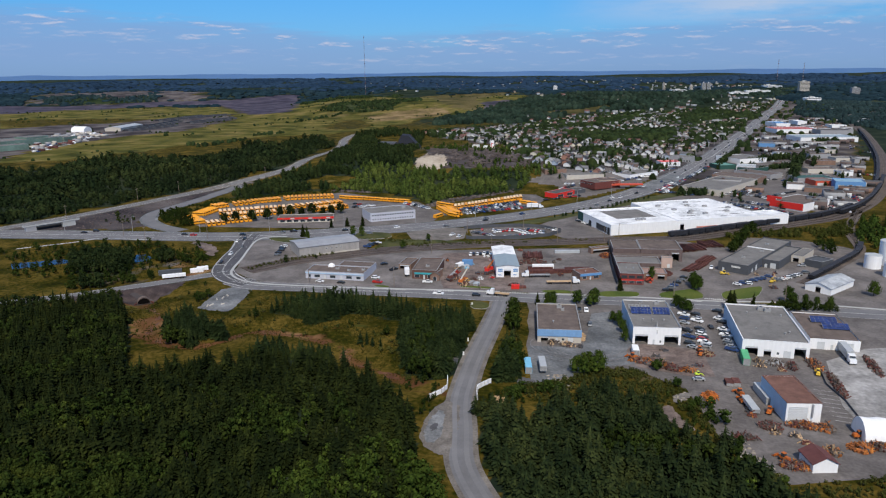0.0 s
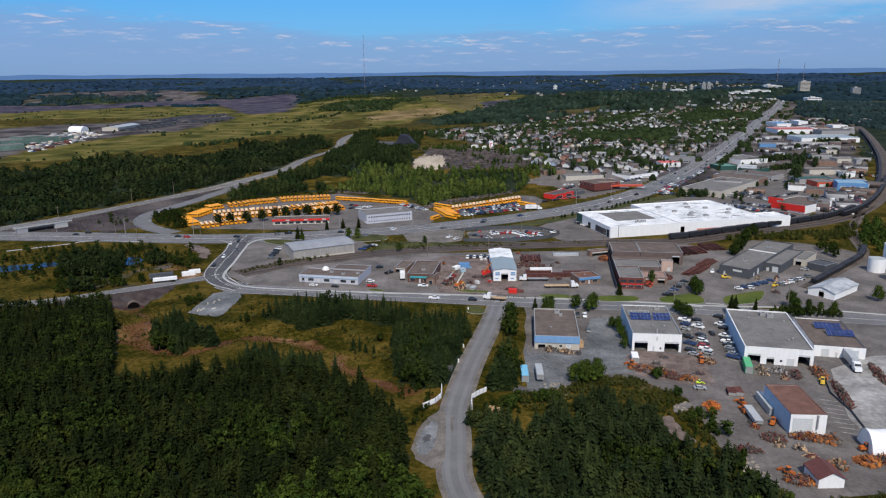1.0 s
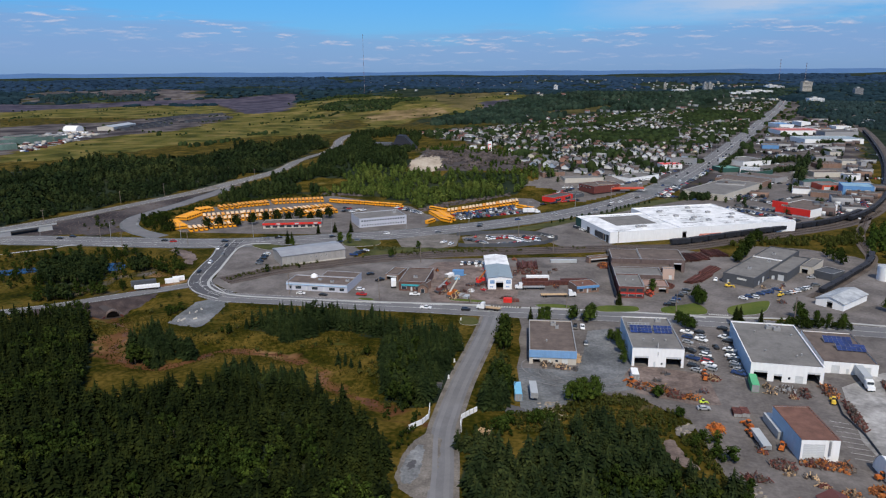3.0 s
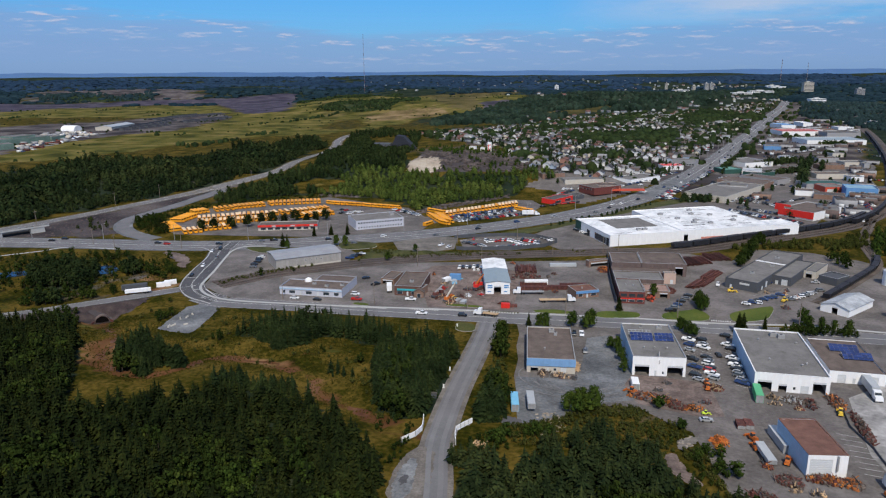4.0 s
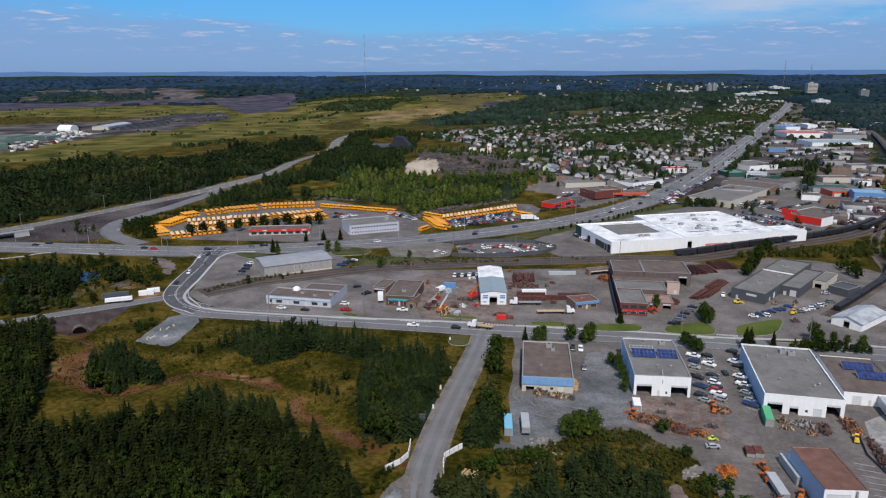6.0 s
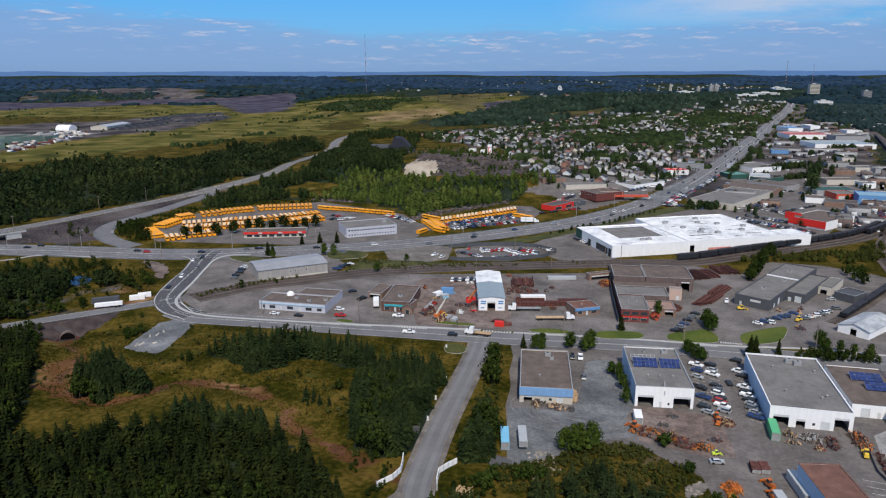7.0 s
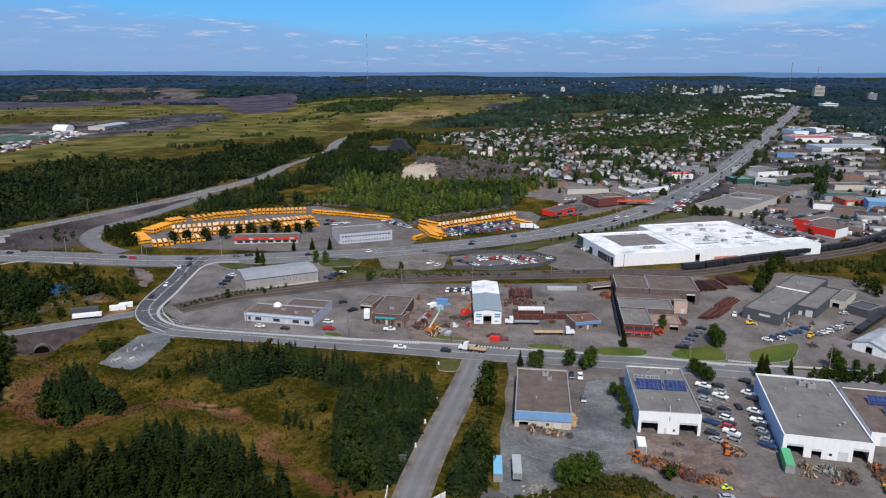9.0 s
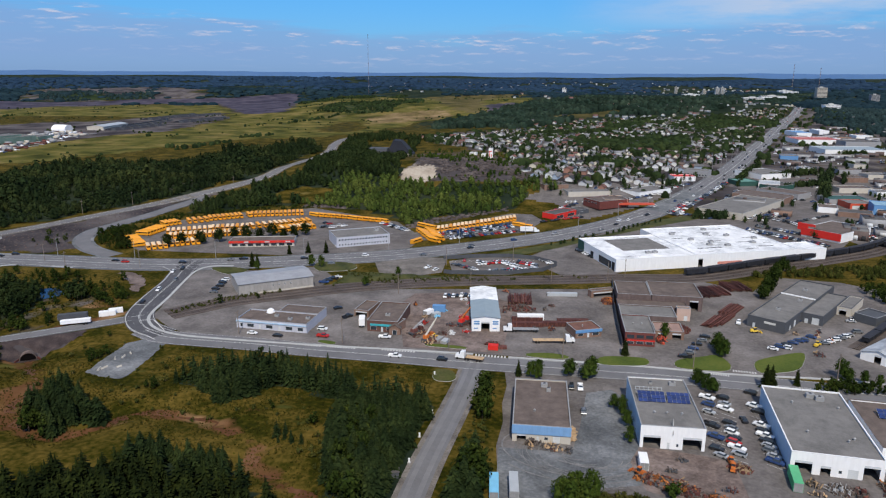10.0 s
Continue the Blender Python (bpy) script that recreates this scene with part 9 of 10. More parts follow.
lots = town_lots(TOWN, 21, 11.0, 3, highway)
boxes = np.array([(o.location.x, o.location.y) for o in scene.objects if o.get("category") == "building"])
lots = lots[np.array([np.min(np.hypot(boxes[:, 0] - x, boxes[:, 1] - y)) > 24 for x, y in lots])]
for p in GROVES:
    lots = lots[~inside(p, lots[:, 0], lots[:, 1]) | (rng.random(len(lots)) < 0.22)]
lots = lots[np.argsort(lots[:, 1])]
HOUSE_MESHES = {}


def house(x, y, turn, k, wall, roof):
    walls_geo, roof_geo = HOUSE_GEOS[k]
    if (k, "w", wall) not in HOUSE_MESHES:
        HOUSE_MESHES[k, "w", wall] = walls_geo.mesh("wall", SIDINGS[wall])
    if (k, "r", roof) not in HOUSE_MESHES:
        HOUSE_MESHES[k, "r", roof] = roof_geo.mesh("roof", ROOFS[roof])
    tone = ("white", "cream", "grey", "blue", "brick")[wall]
    cap = ("grey", "brown", "black", "dull red", "pale grey")[roof]
    root = thing("house", f"{tone} town house with a {cap} pitched roof", "house", x, y, hgt(x, y), turn, "town houses")
    part("wall", HOUSE_MESHES[k, "w", wall], None, root)
    part("roof", HOUSE_MESHES[k, "r", roof], None, root)


for x, y in lots[:150]:
    house(x, y, math.degrees(AXIS) + dice.choice((0, 90, 0)) + dice.uniform(-3, 3), dice.randrange(5), dice.choice((0, 0, 0, 1, 0, 2, 3, 4)), dice.choice((0, 0, 1, 1, 2, 4, 2, 3)))
rest = lots[150:]
more = spread([(-218.7, 1663.2), (-64.0, 1913.9), (306.6, 2996.8), (609.1, 2988.5), (402.5, 2109.5), (193.1, 1864.4), (-64.5, 1626.0), (-211.0, 1371.7)], 30)
more = more[rng.random(len(more)) < 0.24]
city = spread([(-226.3, 1936.9), (-18.6, 3560.2), (520.6, 3827.9), (728.4, 3172.7), (609.1, 2988.5), (306.6, 2996.8), (-64.0, 1913.9)], 42)
city = city[rng.random(len(city)) < 0.2]
works_far = spread([(579.5, 2513.2), (496.0, 1931.3), (392.0, 1383.6), (446.7, 1341.1), (751.8, 2266.6)], 34)
works_far = works_far[rng.random(len(works_far)) < 0.1]


def house_bulk(name, pts, big, label):
    temps = []
    for k in range(5):
        (va, ta, _), (vb, tb, _) = triangles(HOUSE_GEOS[k][0]), triangles(HOUSE_GEOS[k][1])
        for w in range(3):
            temps.append((np.concatenate([va, vb]), np.concatenate([ta, tb + len(va)]), np.array([(0, 1, 2)[w]] * len(ta) + [3 + (k + w) % 5] * len(tb))))
    rows = np.stack([pts[:, 0], pts[:, 1], np.array([hgt(x, y) for x, y in pts]), AXIS + rng.integers(0, 2, len(pts)) * 1.571, rng.uniform(0.9, 1.25, len(pts)) * big, rng.uniform(0.9, 1.2, len(pts)) * big], -1)
    v, t, m = scattered(temps, rows, rng.integers(0, 15, len(pts)))
    bulk(name, v, t, SIDINGS[:3] + ROOFS, m, label, "houses")


suburb = spread([(-1120, 2915), (-531, 2855), (-239, 1950), (-182, 2837), (277, 3311), (700, 3500), (500, 4200), (-728, 3884), (-1428, 3704)], 56)
suburb = suburb[rng.random(len(suburb)) < 0.3]
house_bulk("suburb_houses", suburb, 1.05, "far pale suburb houses among dark woods")
house_bulk("far_houses", rest, 0.92, "hundreds of small pale town houses")
house_bulk("city_houses", np.concatenate([more, works_far]), 1.1, "pale houses scattered among distant trees")
house_bulk("city_blocks", city, 1.2, "distant pale city buildings among trees")

# town trees, street trees
garden = spread(TOWN, 12)
wide = np.array([(p.x, p.y) for p in highway])
garden = garden[np.array([np.min(np.hypot(wide[:, 0] - x, wide[:, 1] - y)) > 20 for x, y in garden])]
garden = garden[rng.random(len(garden)) < 0.56]
far_wood("garden_trees", garden[garden[:, 1] > 1100], 3.5, 8, "dark leafy garden trees between the houses", GARDEN_LEAF)
wood("house_trees", MAPLE_FAR + SPRUCE_FAR, tree_rows(garden[garden[:, 1] <= 1100], 4, 9, 9.0), GARDEN_LEAF, "dark garden trees round the nearer houses")
thick = spread(TOWN, 9)
far_wood("town_groves", np.concatenate([clumped(thick, 80, 0.07, 9.0)] + [clumped(spread(p, 8.5), 40, 0.85, 5.0) for p in GROVES]), 4, 9, "dark groves between the houses", GARDEN_LEAF)
yards = spread(WORKS, 16)
yards = clumped(yards, 60, 0.22, 11.0)
far_wood("works_trees", yards[yards[:, 1] > 1000], 3, 8, "green trees between the warehouses", GARDEN_LEAF)
wood("warehouse_trees", MAPLE_FAR, tree_rows(yards[yards[:, 1] <= 1000], 3, 8, 9.0), GARDEN_LEAF, "dark green trees between the warehouses")
single = []
for a, b, n, h in (((108, 834), (150, 968), 26, 9), ((167, 737), (214, 926), 34, 10), ((160, 880), (198, 922), 14, 9), ((163, 820), (190, 842), 12, 7), ((268, 1100), (305, 1112), 18, 10), ((210, 855), (218, 885), 7, 9), ((53, 640), (74, 638), 14, 7), ((150, 1000), (215, 1225), 26, 5), ((166.5, 752.5), (207.7, 928.2), 12, 9), ((122.4, 879.6), (105.9, 813.3), 6, 7), ((50.0, 632.2), (75.6, 638.2), 9, 6), ((148.6, 880.4), (190.4, 914.2), 10, 8), ((146.7, 802.5), (174.8, 837.1), 8, 6), ((-13.2, 557.9), (24.8, 611.7), 14, 3), ((-42.9, 519.5), (-21.0, 547.9), 8, 3)):
    for i in range(n):
        k = i / (n - 1)
        single.append((a[0] + (b[0] - a[0]) * k + rng.uniform(-2, 2), a[1] + (b[1] - a[1]) * k + rng.uniform(-2, 2), h))
single = np.array(single)
wood("roadside_trees", MAPLE_FAR, np.concatenate([tree_rows(single[i:i + 1, :2], h * 0.8, h * 1.2, 9.0) for i, h in enumerate(single[:, 2])]), GARDEN_LEAF, "dark leafy trees along the roads and lots")
street_leafy = np.array([(40.0, 354.2), (41.4, 352.2), (33.8, 317.5), (-27.3, 317.2), (-15.5, 320.3), (-29.6, 313.5), (-26.7, 311.6), (-16.2, 317.9), (-9.6, 316.9), (-7.9, 321.1), (5.0, 284.7), (3.2, 292.3), (5.8, 274.8), (0.6, 296.1), (30.2, 322.7), (31.7, 319.0), (28.7, 323.6), (33.7, 317.0), (40.3, 356.2), (42.2, 353.7), (39.4, 359.4), (83.2, 340.3), (88.0, 339.6), (92.4, 338.1), (97.6, 336.8), (81.3, 342.7), (-166.2, 429.8), (-172.4, 430.1), (-198.9, 414.9), (-118.5, 425.7), (-128.6, 402.5), (19.5, 366.8), (122.8, 360.5)])
tree_things("street_tree", "tree", "street trees", "leafy green street tree beside the lots", MAPLE, LEAF, tree_rows(street_leafy, 5.5, 8.5, 9.0), 9)
street_spruce = np.array([(-34.4, 313.6), (52.7, 326.6), (64.0, 332.0), (3.6, 344.4), (54.5, 327.3), (-187.3, 457.6), (-177.0, 460.6), (-197.4, 451.9), (-204.7, 420.5), (-202.8, 422.7)])
tree_things("street_spruce", "tree", "street spruces", "dark blue-green spruce beside the lots", SPRUCE, CONIFER, tree_rows(street_spruce, 7, 10, 10.0), 10)
depot_trees = np.array([(-274.1, 453.8), (-264.3, 459.7), (-256.1, 468.3), (-249.2, 475.5), (-242.5, 479.1), (-234.7, 483.0), (-230.6, 492.5), (-279.1, 446.3), (-218.7, 485.7), (-215.2, 493.7), (-210.7, 501.7), (-301.9, 436.9), (-309.3, 440.9)])
tree_things("depot_tree", "tree", "depot trees", "dark round tree in front of the bus rows", MAPLE, CONIFER, tree_rows(depot_trees, 8, 10.5, 9.0) * np.array((1, 1, 1, 1, 1.35, 1)), 9)
wood("depot_scrub", BUSH, tree_rows(unpaved(clumped(spread([(-331, 436), (-352, 470), (-351, 500), (-336, 535), (-312, 566), (-270, 596), (-235, 604), (-246, 592), (-306, 552), (-330, 508), (-324, 456)], 3.0), 14, 0.75, 4.0)), 1.0, 3.0, 3.0), WOOD_LEAF, "dark green bushes round the bus depot")
bank_bushes = np.concatenate([spread([(-326.6, 379.2), (-257.5, 379.4), (-227.8, 342.4), (-241.8, 329.0), (-266.3, 313.6), (-314.0, 292.9), (-376.3, 341.2)], 5.2), spread([(-381.4, 448.5), (-355.9, 458.3), (-342.0, 435.4), (-365.2, 424.7)], 7), spread([(-201.9, 352.0), (-189.5, 356.8), (-160.0, 378.4), (-159.7, 374.1), (-188.9, 349.9)], 5)])
bank_bushes = unpaved(bank_bushes[rng.random(len(bank_bushes)) < 0.7])
wood("depot_thicket", MAPLE_LITE + BUSH, tree_rows(unpaved(spread([(-328.6, 438.5), (-346.5, 463.0), (-342.5, 482.2), (-325.2, 472.5), (-312.9, 452.4), (-287.4, 438.0), (-315.1, 430.0)], 3.6)), 3.0, 6.5, 9.0), WOOD_LEAF, "dark thicket at the end of the bus rows")
wood("track_bushes", BUSH, tree_rows(spread([(-202.1, 341.5), (-197.6, 351.3), (-185.6, 368.2), (-167.7, 385.4), (-165.6, 381.4), (-182.3, 362.6), (-192.9, 346.6), (-198.6, 338.6)], 2.4), 0.8, 2.2, 3.0), SCRUB, "olive scrub along the railway")
wood("bank_bushes", BUSH + MAPLE_LITE, tree_rows(bank_bushes, 1.0, 3.6, 5.0), WOOD_LEAF, "green bushes on the river banks")

rail_verge = spread([(-145.8, 411.4), (-147.5, 425.7), (-95.3, 431.2), (-32.7, 448.8), (-9.3, 451.5), (-32.0, 440.8), (-105.2, 415.8), (-146.7, 395.7)], 2.2)
wood("verge_bushes", BUSH, tree_rows(clumped(rail_verge, 12, 0.4, 6.0), 0.6, 1.9, 3.0), SCRUB, "olive bushes on the railway verge")
river_trees = np.concatenate([spread([(-286, 300), (-262, 312), (-240, 300), (-254, 290), (-272, 284)], 4.6), spread([(-270, 344), (-262, 358), (-236, 354), (-240, 346)], 5.0)])
wood("river_thicket", MAPLE_LITE, tree_rows(unpaved(river_trees), 2.5, 6.0, 9.0) * np.array((1, 1, 1, 1, 1.2, 1)), WOOD_LEAF, "dark leafy thicket along the river bank")
wood("culvert_trees", MAPLE_LITE + SPRUCE_LITE, tree_rows(unpaved(np.array([(-233.1, 259.6), (-230.6, 263.8), (-243.9, 271.8), (-240.0, 276.8), (-236.0, 268.0), (-248.0, 268.0), (-226.0, 258.0), (-246.0, 276.0), (-240.0, 264.0)])), 6.0, 9.0, 9.5), WOOD_LEAF, "dark trees beside the culvert")

# the crowded yards of the works district
keep = np.array([(o.location.x, o.location.y) for o in scene.objects if o.get("category") == "building" and o.location.y > 560])
busy = spread(WORKS, 27)
busy = busy[(busy[:, 1] > 640) & (busy[:, 1] < 1620)]
busy = busy[np.array([np.min(np.hypot(keep[:, 0] - x, keep[:, 1] - y)) > 30 and np.min(np.hypot(wide[:, 0] - x, wide[:, 1] - y)) > 30 for x, y in busy])]
busy = np.concatenate([busy, spread(EAST_YARD, 15)])
built = rng.random(len(busy)) < 0.5
shed_temps = []
for k, (w, d, h) in enumerate(((16, 9, 4.5), (22, 12, 5), (11, 9, 4), (28, 10, 4.5), (13, 16, 5.5))):
    for j in range(4):
        shed_temps.append(triangles(Geo().box(-w / 2, -d / 2, 0, w / 2, d / 2, h, j).box(-w / 2 + 0.4, -d / 2 + 0.4, h, w / 2 - 0.4, d / 2 - 0.4, h + 0.06, 4 + (j + k) % 4).box(-w * 0.2, -1, h, -w * 0.2 + 2.4, 1, h + 1.2, 3).box(-w * 0.35, -d / 2 - 0.06, 0.1, -w * 0.1, -d / 2 + 0.1, 3.0, 8).box(w * 0.1, -d / 2 - 0.06, 0.1, w * 0.35, -d / 2 + 0.1, 3.0, 9)))
rows = np.array([(x, y, hgt(x, y), radians(-12) + rng.normal(0, 0.06), rng.uniform(0.8, 1.2), rng.uniform(0.85, 1.2)) for x, y in busy[built]])
v, t, m = scattered(shed_temps, rows, rng.integers(0, 20, len(rows)))
bulk("works_sheds", v, t, [GREY_WALL, BRICK_TAN, GREY_WALL, HALL_BROWN, ROOF_DARK, ROOF_BROWN, ROOF_DARK, ROOF_GREY, DOOR_PALE, OPENING_SHADE], m, "low flat-roofed sheds crowding the works district", "sheds")
for x, y in busy[~built]:
    a = radians(-12 + 90 * dice.randrange(2))
    n = dice.randrange(4, 9)
    car_row((x, y), (x + 2.9 * n * math.cos(a), y + 2.9 * n * math.sin(a)), n, math.degrees(a) + 90, 0.15)
for a, b, n, h in (((38, 640), (72, 742), 26, -19), ((34, 646), (52, 702), 14, -19), ((78, 764), (96, 826), 16, -19), ((100, 640), (122, 678), 12, -30), ((160, 634), (196, 652), 11, 60), ((150, 740), (168, 728), 6, 20), ((88, 596), (128, 562), 18, 50), ((190, 1040), (222, 1050), 12, 80), ((110, 1020), (124, 1072), 14, -15), ((70, 640), (92, 668), 9, 40), ((66, 655), (84, 680), 9, 40), ((104, 668), (124, 650), 9, 60), ((98, 655), (122, 632), 9, 60), ((-48, 660), (-10, 672), 12, 75), ((-30, 700), (10, 716), 12, 75), ((0, 680), (26, 712), 9, 40), ((36, 740), (58, 800), 14, 20), ((-60, 618), (-38, 662), 10, 20), ((126, 640), (152, 668), 10, 45), ((140, 610), (166, 640), 9, 45)):
    car_row(a, b, n, h, 0.15)
for p, q in list(zip(highway, highway[1:]))[24::4]:
    d = (q - p).normalized()
    side = dice.choice((-7.2, -2.6, 2.6, 7.2))
    park(p.x + d.y * side, p.y - d.x * side, math.degrees(math.atan2(d.y, d.x)))

far_cars()

# ---- creek, culvert and bridge walls ----
flow = curve_points(CREEK[2:], 3)
tagged(new("creek", ribbon(Geo(), flow, 5.2, 0.0, lie=creek_level).mesh("creek", WATER)), "brown shallow creek water winding through the meadow", "water", "", "structure")
sheet("pond", [(-287.8, 352.8), (-279.9, 357.1), (-269.7, 349.4), (-268.8, 342.9), (-274.3, 339.5)], POND, 0.05, "small blue pond below the trees", "water")
sheet("river", [(-345.3, 320.8), (-326.9, 332.0), (-313.7, 341.7), (-306.6, 336.6), (-317.8, 323.1), (-334.3, 311.0)], POND, 0.05, "blue river reach beside the footpath", "water")


def culvert(x, y, turn):
    root = thing("culvert", "arched steel culvert through the dark road bank", "culvert", x, y, -4.6, turn)
    g, k = Geo(), 10
    for j, yy in enumerate((-0.6, 2.4)):
        for r in (2.9, 3.2):
            for i in range(k + 1):
                a = math.pi * i / k
                g.v.append((-r * math.cos(a), yy, r * math.sin(a) * 0.95))
    n = k + 1
    for i in range(k):
        g.f += [(i, i + 1, 2 * n + i + 1, 2 * n + i), (n + i + 1, n + i, 3 * n + i, 3 * n + i + 1), (i + 1, i, n + i, n + i + 1)]
        g.m += [0, 0, 0]
    part("arch", g, DIRT, root, "brown earth-stained arch rim")
    h = Geo()
    for yy in (-0.25, 0.1):
        h.v += [(0, yy, -0.3)] + [(-2.92 * math.cos(math.pi * i / k), yy, 2.92 * math.sin(math.pi * i / k) * 0.95) for i in range(k + 1)]
    for i in range(1, k + 1):
        h.f += [(0, i + 1, i), (k + 2, k + 2 + i, k + 3 + i)]
        h.m += [0, 0]
    # a near-black flat face paints in the shade of the culvert's mouth
    part("throat", h, material("culvert_shade", about(0.006, 0.005, 0.005, 0.2), 0.5, 5, 0.95, spec=0.02), root, "dark panel for the shaded culvert mouth")
    for s in (-1, 1):
        part("wing_wall", Geo().profile(((-0.12, -0.5), (-0.12, 0.8), (0.12, 0.8), (0.12, -0.5)), -2.6, 0), RUST, root, "low rusty steel wing wall", pose(s * 3.3, 0, 0, 0, 0, s * 28))


culvert(-230.0, 286.4, 40.5)

def underpass(a, b, high):
    """A short bridge front fitted to the camera's view: deck edge, piers and a dark panel."""
    d = math.hypot(b[0] - a[0], b[1] - a[1])
    root = thing("road_bridge", "concrete road bridge front with a dark panel below", "bridge", a[0], a[1], 0, math.degrees(math.atan2(b[1] - a[1], b[0] - a[0])))
    part("deck", Geo().box(-9, 0.0, high - 1.0, d + 12, 1.0, high), CONCRETE, root)
    part("girder", Geo().box(0, 0.3, high - 1.9, d, 0.9, high - 1.0), CHARCOAL, root)
    # a dark panel paints in the shade below the deck
    part("opening", Geo().box(0, 3.0, 0, d, 3.3, high - 1.0), OPENING_SHADE, root, "dark panel for the shade under the deck")
    part("abutment", Geo().solid(((d, 0.2), (d + 9, 0.2), (d + 9, 4), (d, 4)), 0, high - 1.0, shrink=0.95), CONCRETE, root)
    part("abutment", Geo().solid(((-7, 0.2), (0, 0.2), (0, 4), (-7, 4)), 0, high - 1.0, shrink=0.95), GREY_WALL, root)
    part("rail", Geo().box(-9, 0.1, high + 0.5, d + 12, 0.2, high + 0.9), STEEL, root)


underpass((-399.8, 398.7), (-391.3, 413.8), 4.6)


def bridge_wall(pts, label):
    """White panels on posts along the road."""
    root = thing("bridge_barrier", label, "barrier", pts[0][0], pts[0][1], 0.1, 0)
    for a, b in zip(pts, pts[1:]):
        d = math.hypot(b[0] - a[0], b[1] - a[1])
        n = max(1, round(d / 2.4))
        for i in range(n):
            k0, k1 = i / n, (i + 0.92) / n
            p = Vector((a[0] + (b[0] - a[0]) * k0 - pts[0][0], a[1] + (b[1] - a[1]) * k0 - pts[0][1], 0.75))
            q = Vector((a[0] + (b[0] - a[0]) * k1 - pts[0][0], a[1] + (b[1] - a[1]) * k1 - pts[0][1], 0.75))
            t = (q - p).normalized()
            s = Vector((-t.y, t.x, 0)) * 0.12
            g = Geo().solid([(p + s)[:2], (p - s)[:2], (q - s)[:2], (q + s)[:2]], 0.2, 1.9)
            part("panel", g, WHITE_WALL, root)
            part("post", Geo().box(p.x - 0.15, p.y - 0.15, 0, p.x + 0.15, p.y + 0.15, 2.0), CONCRETE, root)


bridge_wall([(-58.6, 206.6), (-55.6, 211.2), (-54.6, 215.2), (-55.3, 219.0), (-56.2, 222.6)], "white panel barrier beside the near road")
bridge_wall([(-42.6, 209.4), (-43.6, 213.0), (-44.2, 217.2), (-42.4, 220.6), (-40.4, 223.6)], "white panel barrier turning off the near road")
scrap(*((-35.8, 210.5)), 2.5, 2, (TIMBER,), 14, 70, "pale boulders and timber beside the road", "rubble_heap", 0.8)
for p in ((-64.4, 305.8), (-57.2, 276.6), (-56.8, 260.9), (-45.5, 291.9), (-55.5, 246.1)):
    root = thing("marker_post", "short white marker post beside the road", "post", p[0], p[1], 0, 0, "marker posts")
    part("post", Geo().box(-0.25, -0.12, 0, 0.25, 0.12, 1.5), WHITE_WALL, root)
    part("foot", Geo().box(-0.4, -0.4, 0, 0.4, 0.4, 0.25), CONCRETE, root)
p = (-57.2, 238.4)
root = thing("roadside_hut", "small dark hut beside the near road", "hut", p[0], p[1], 0, 20)
part("wall", Geo().box(-1.1, -1.1, 0, 1.1, 1.1, 2.0), CHARCOAL, root)
part("roof", Geo().box(-1.35, -1.35, 2.0, 1.35, 1.35, 2.25, shrink=0.8), ROOF_DARK, root)


# ---- rocks ----
def rock_geo(seed, k=9):
    r = random.Random(seed)
    bm = bmesh.new()
    bmesh.ops.create_icosphere(bm, subdivisions=1, radius=1)
    for v in bm.verts:
        v.co *= r.uniform(0.7, 1.15)
        v.co.z *= 0.62
    g = Geo()
    g.v = [tuple(v.co) for v in bm.verts]
    bm.verts.index_update()
    g.f = [tuple(v.index for v in f.verts) for f in bm.faces]
    g.m = [0] * len(g.f)
    bm.free()
    return triangles(g)


ROCKS = [rock_geo(i) for i in range(5)]


def rocks(name, pts, low, high, label, mat=ROCK):
    rows = np.stack([pts[:, 0], pts[:, 1], np.array([hgt(x, y) for x, y in pts]), rng.uniform(0, 6.28, len(pts)), rng.uniform(low, high, len(pts)), rng.uniform(low, high, len(pts)) * 0.8], -1)
    v, t, _ = scattered(ROCKS, rows, rng.integers(0, 5, len(rows)))
    bulk(name, v, t, [mat], None, label, "rocks")


PALE_ROCK = material("blasted_rock", [(0.18, 0.15, 0.12), (0.3, 0.26, 0.21), (0.42, 0.37, 0.32)], 0.1, 8, 0.9, world_space=True)
QUARRY = [(-206.0, 691.6), (-209.1, 715.2), (-201.5, 729.5), (-181.7, 726.4), (-171.8, 698.8), (-180.4, 686.8)]
wood("outcrop_bushes", MAPLE_FAR, tree_rows(clumped(np.concatenate([spread(ROCKY, 6.0, [QUARRY]), spread(HILLTOP, 9.0)]), 22, 0.3, 9.0), 2.5, 6, 9.0), LEAF, "green bushes between the bare rocks")
rocks("outcrop", clumped(spread(ROCKY, 3.6, [QUARRY]), 25, 0.62, 5.0), 0.8, 4.2, "dark bare bedrock outcrops on the hill")
patch("quarry_floor", [(-206.0, 691.6), (-209.1, 715.2), (-201.5, 729.5), (-181.7, 726.4), (-171.8, 698.8), (-180.4, 686.8)], material("pale_gravel", [(0.26, 0.21, 0.16), (0.4, 0.34, 0.27), (0.5, 0.44, 0.36)], 0.05, 9, 0.95, world_space=True), 0.35, 2.5, "pale sandy quarry floor", "ground")
rocks("quarry_face", spread([(-209.8, 713.8), (-202.7, 733.4), (-181.5, 729.8), (-172.8, 718.5), (-179.4, 718.0), (-199.4, 722.4)], 3.5), 1.2, 3.0, "pale blasted rock face", PALE_ROCK)
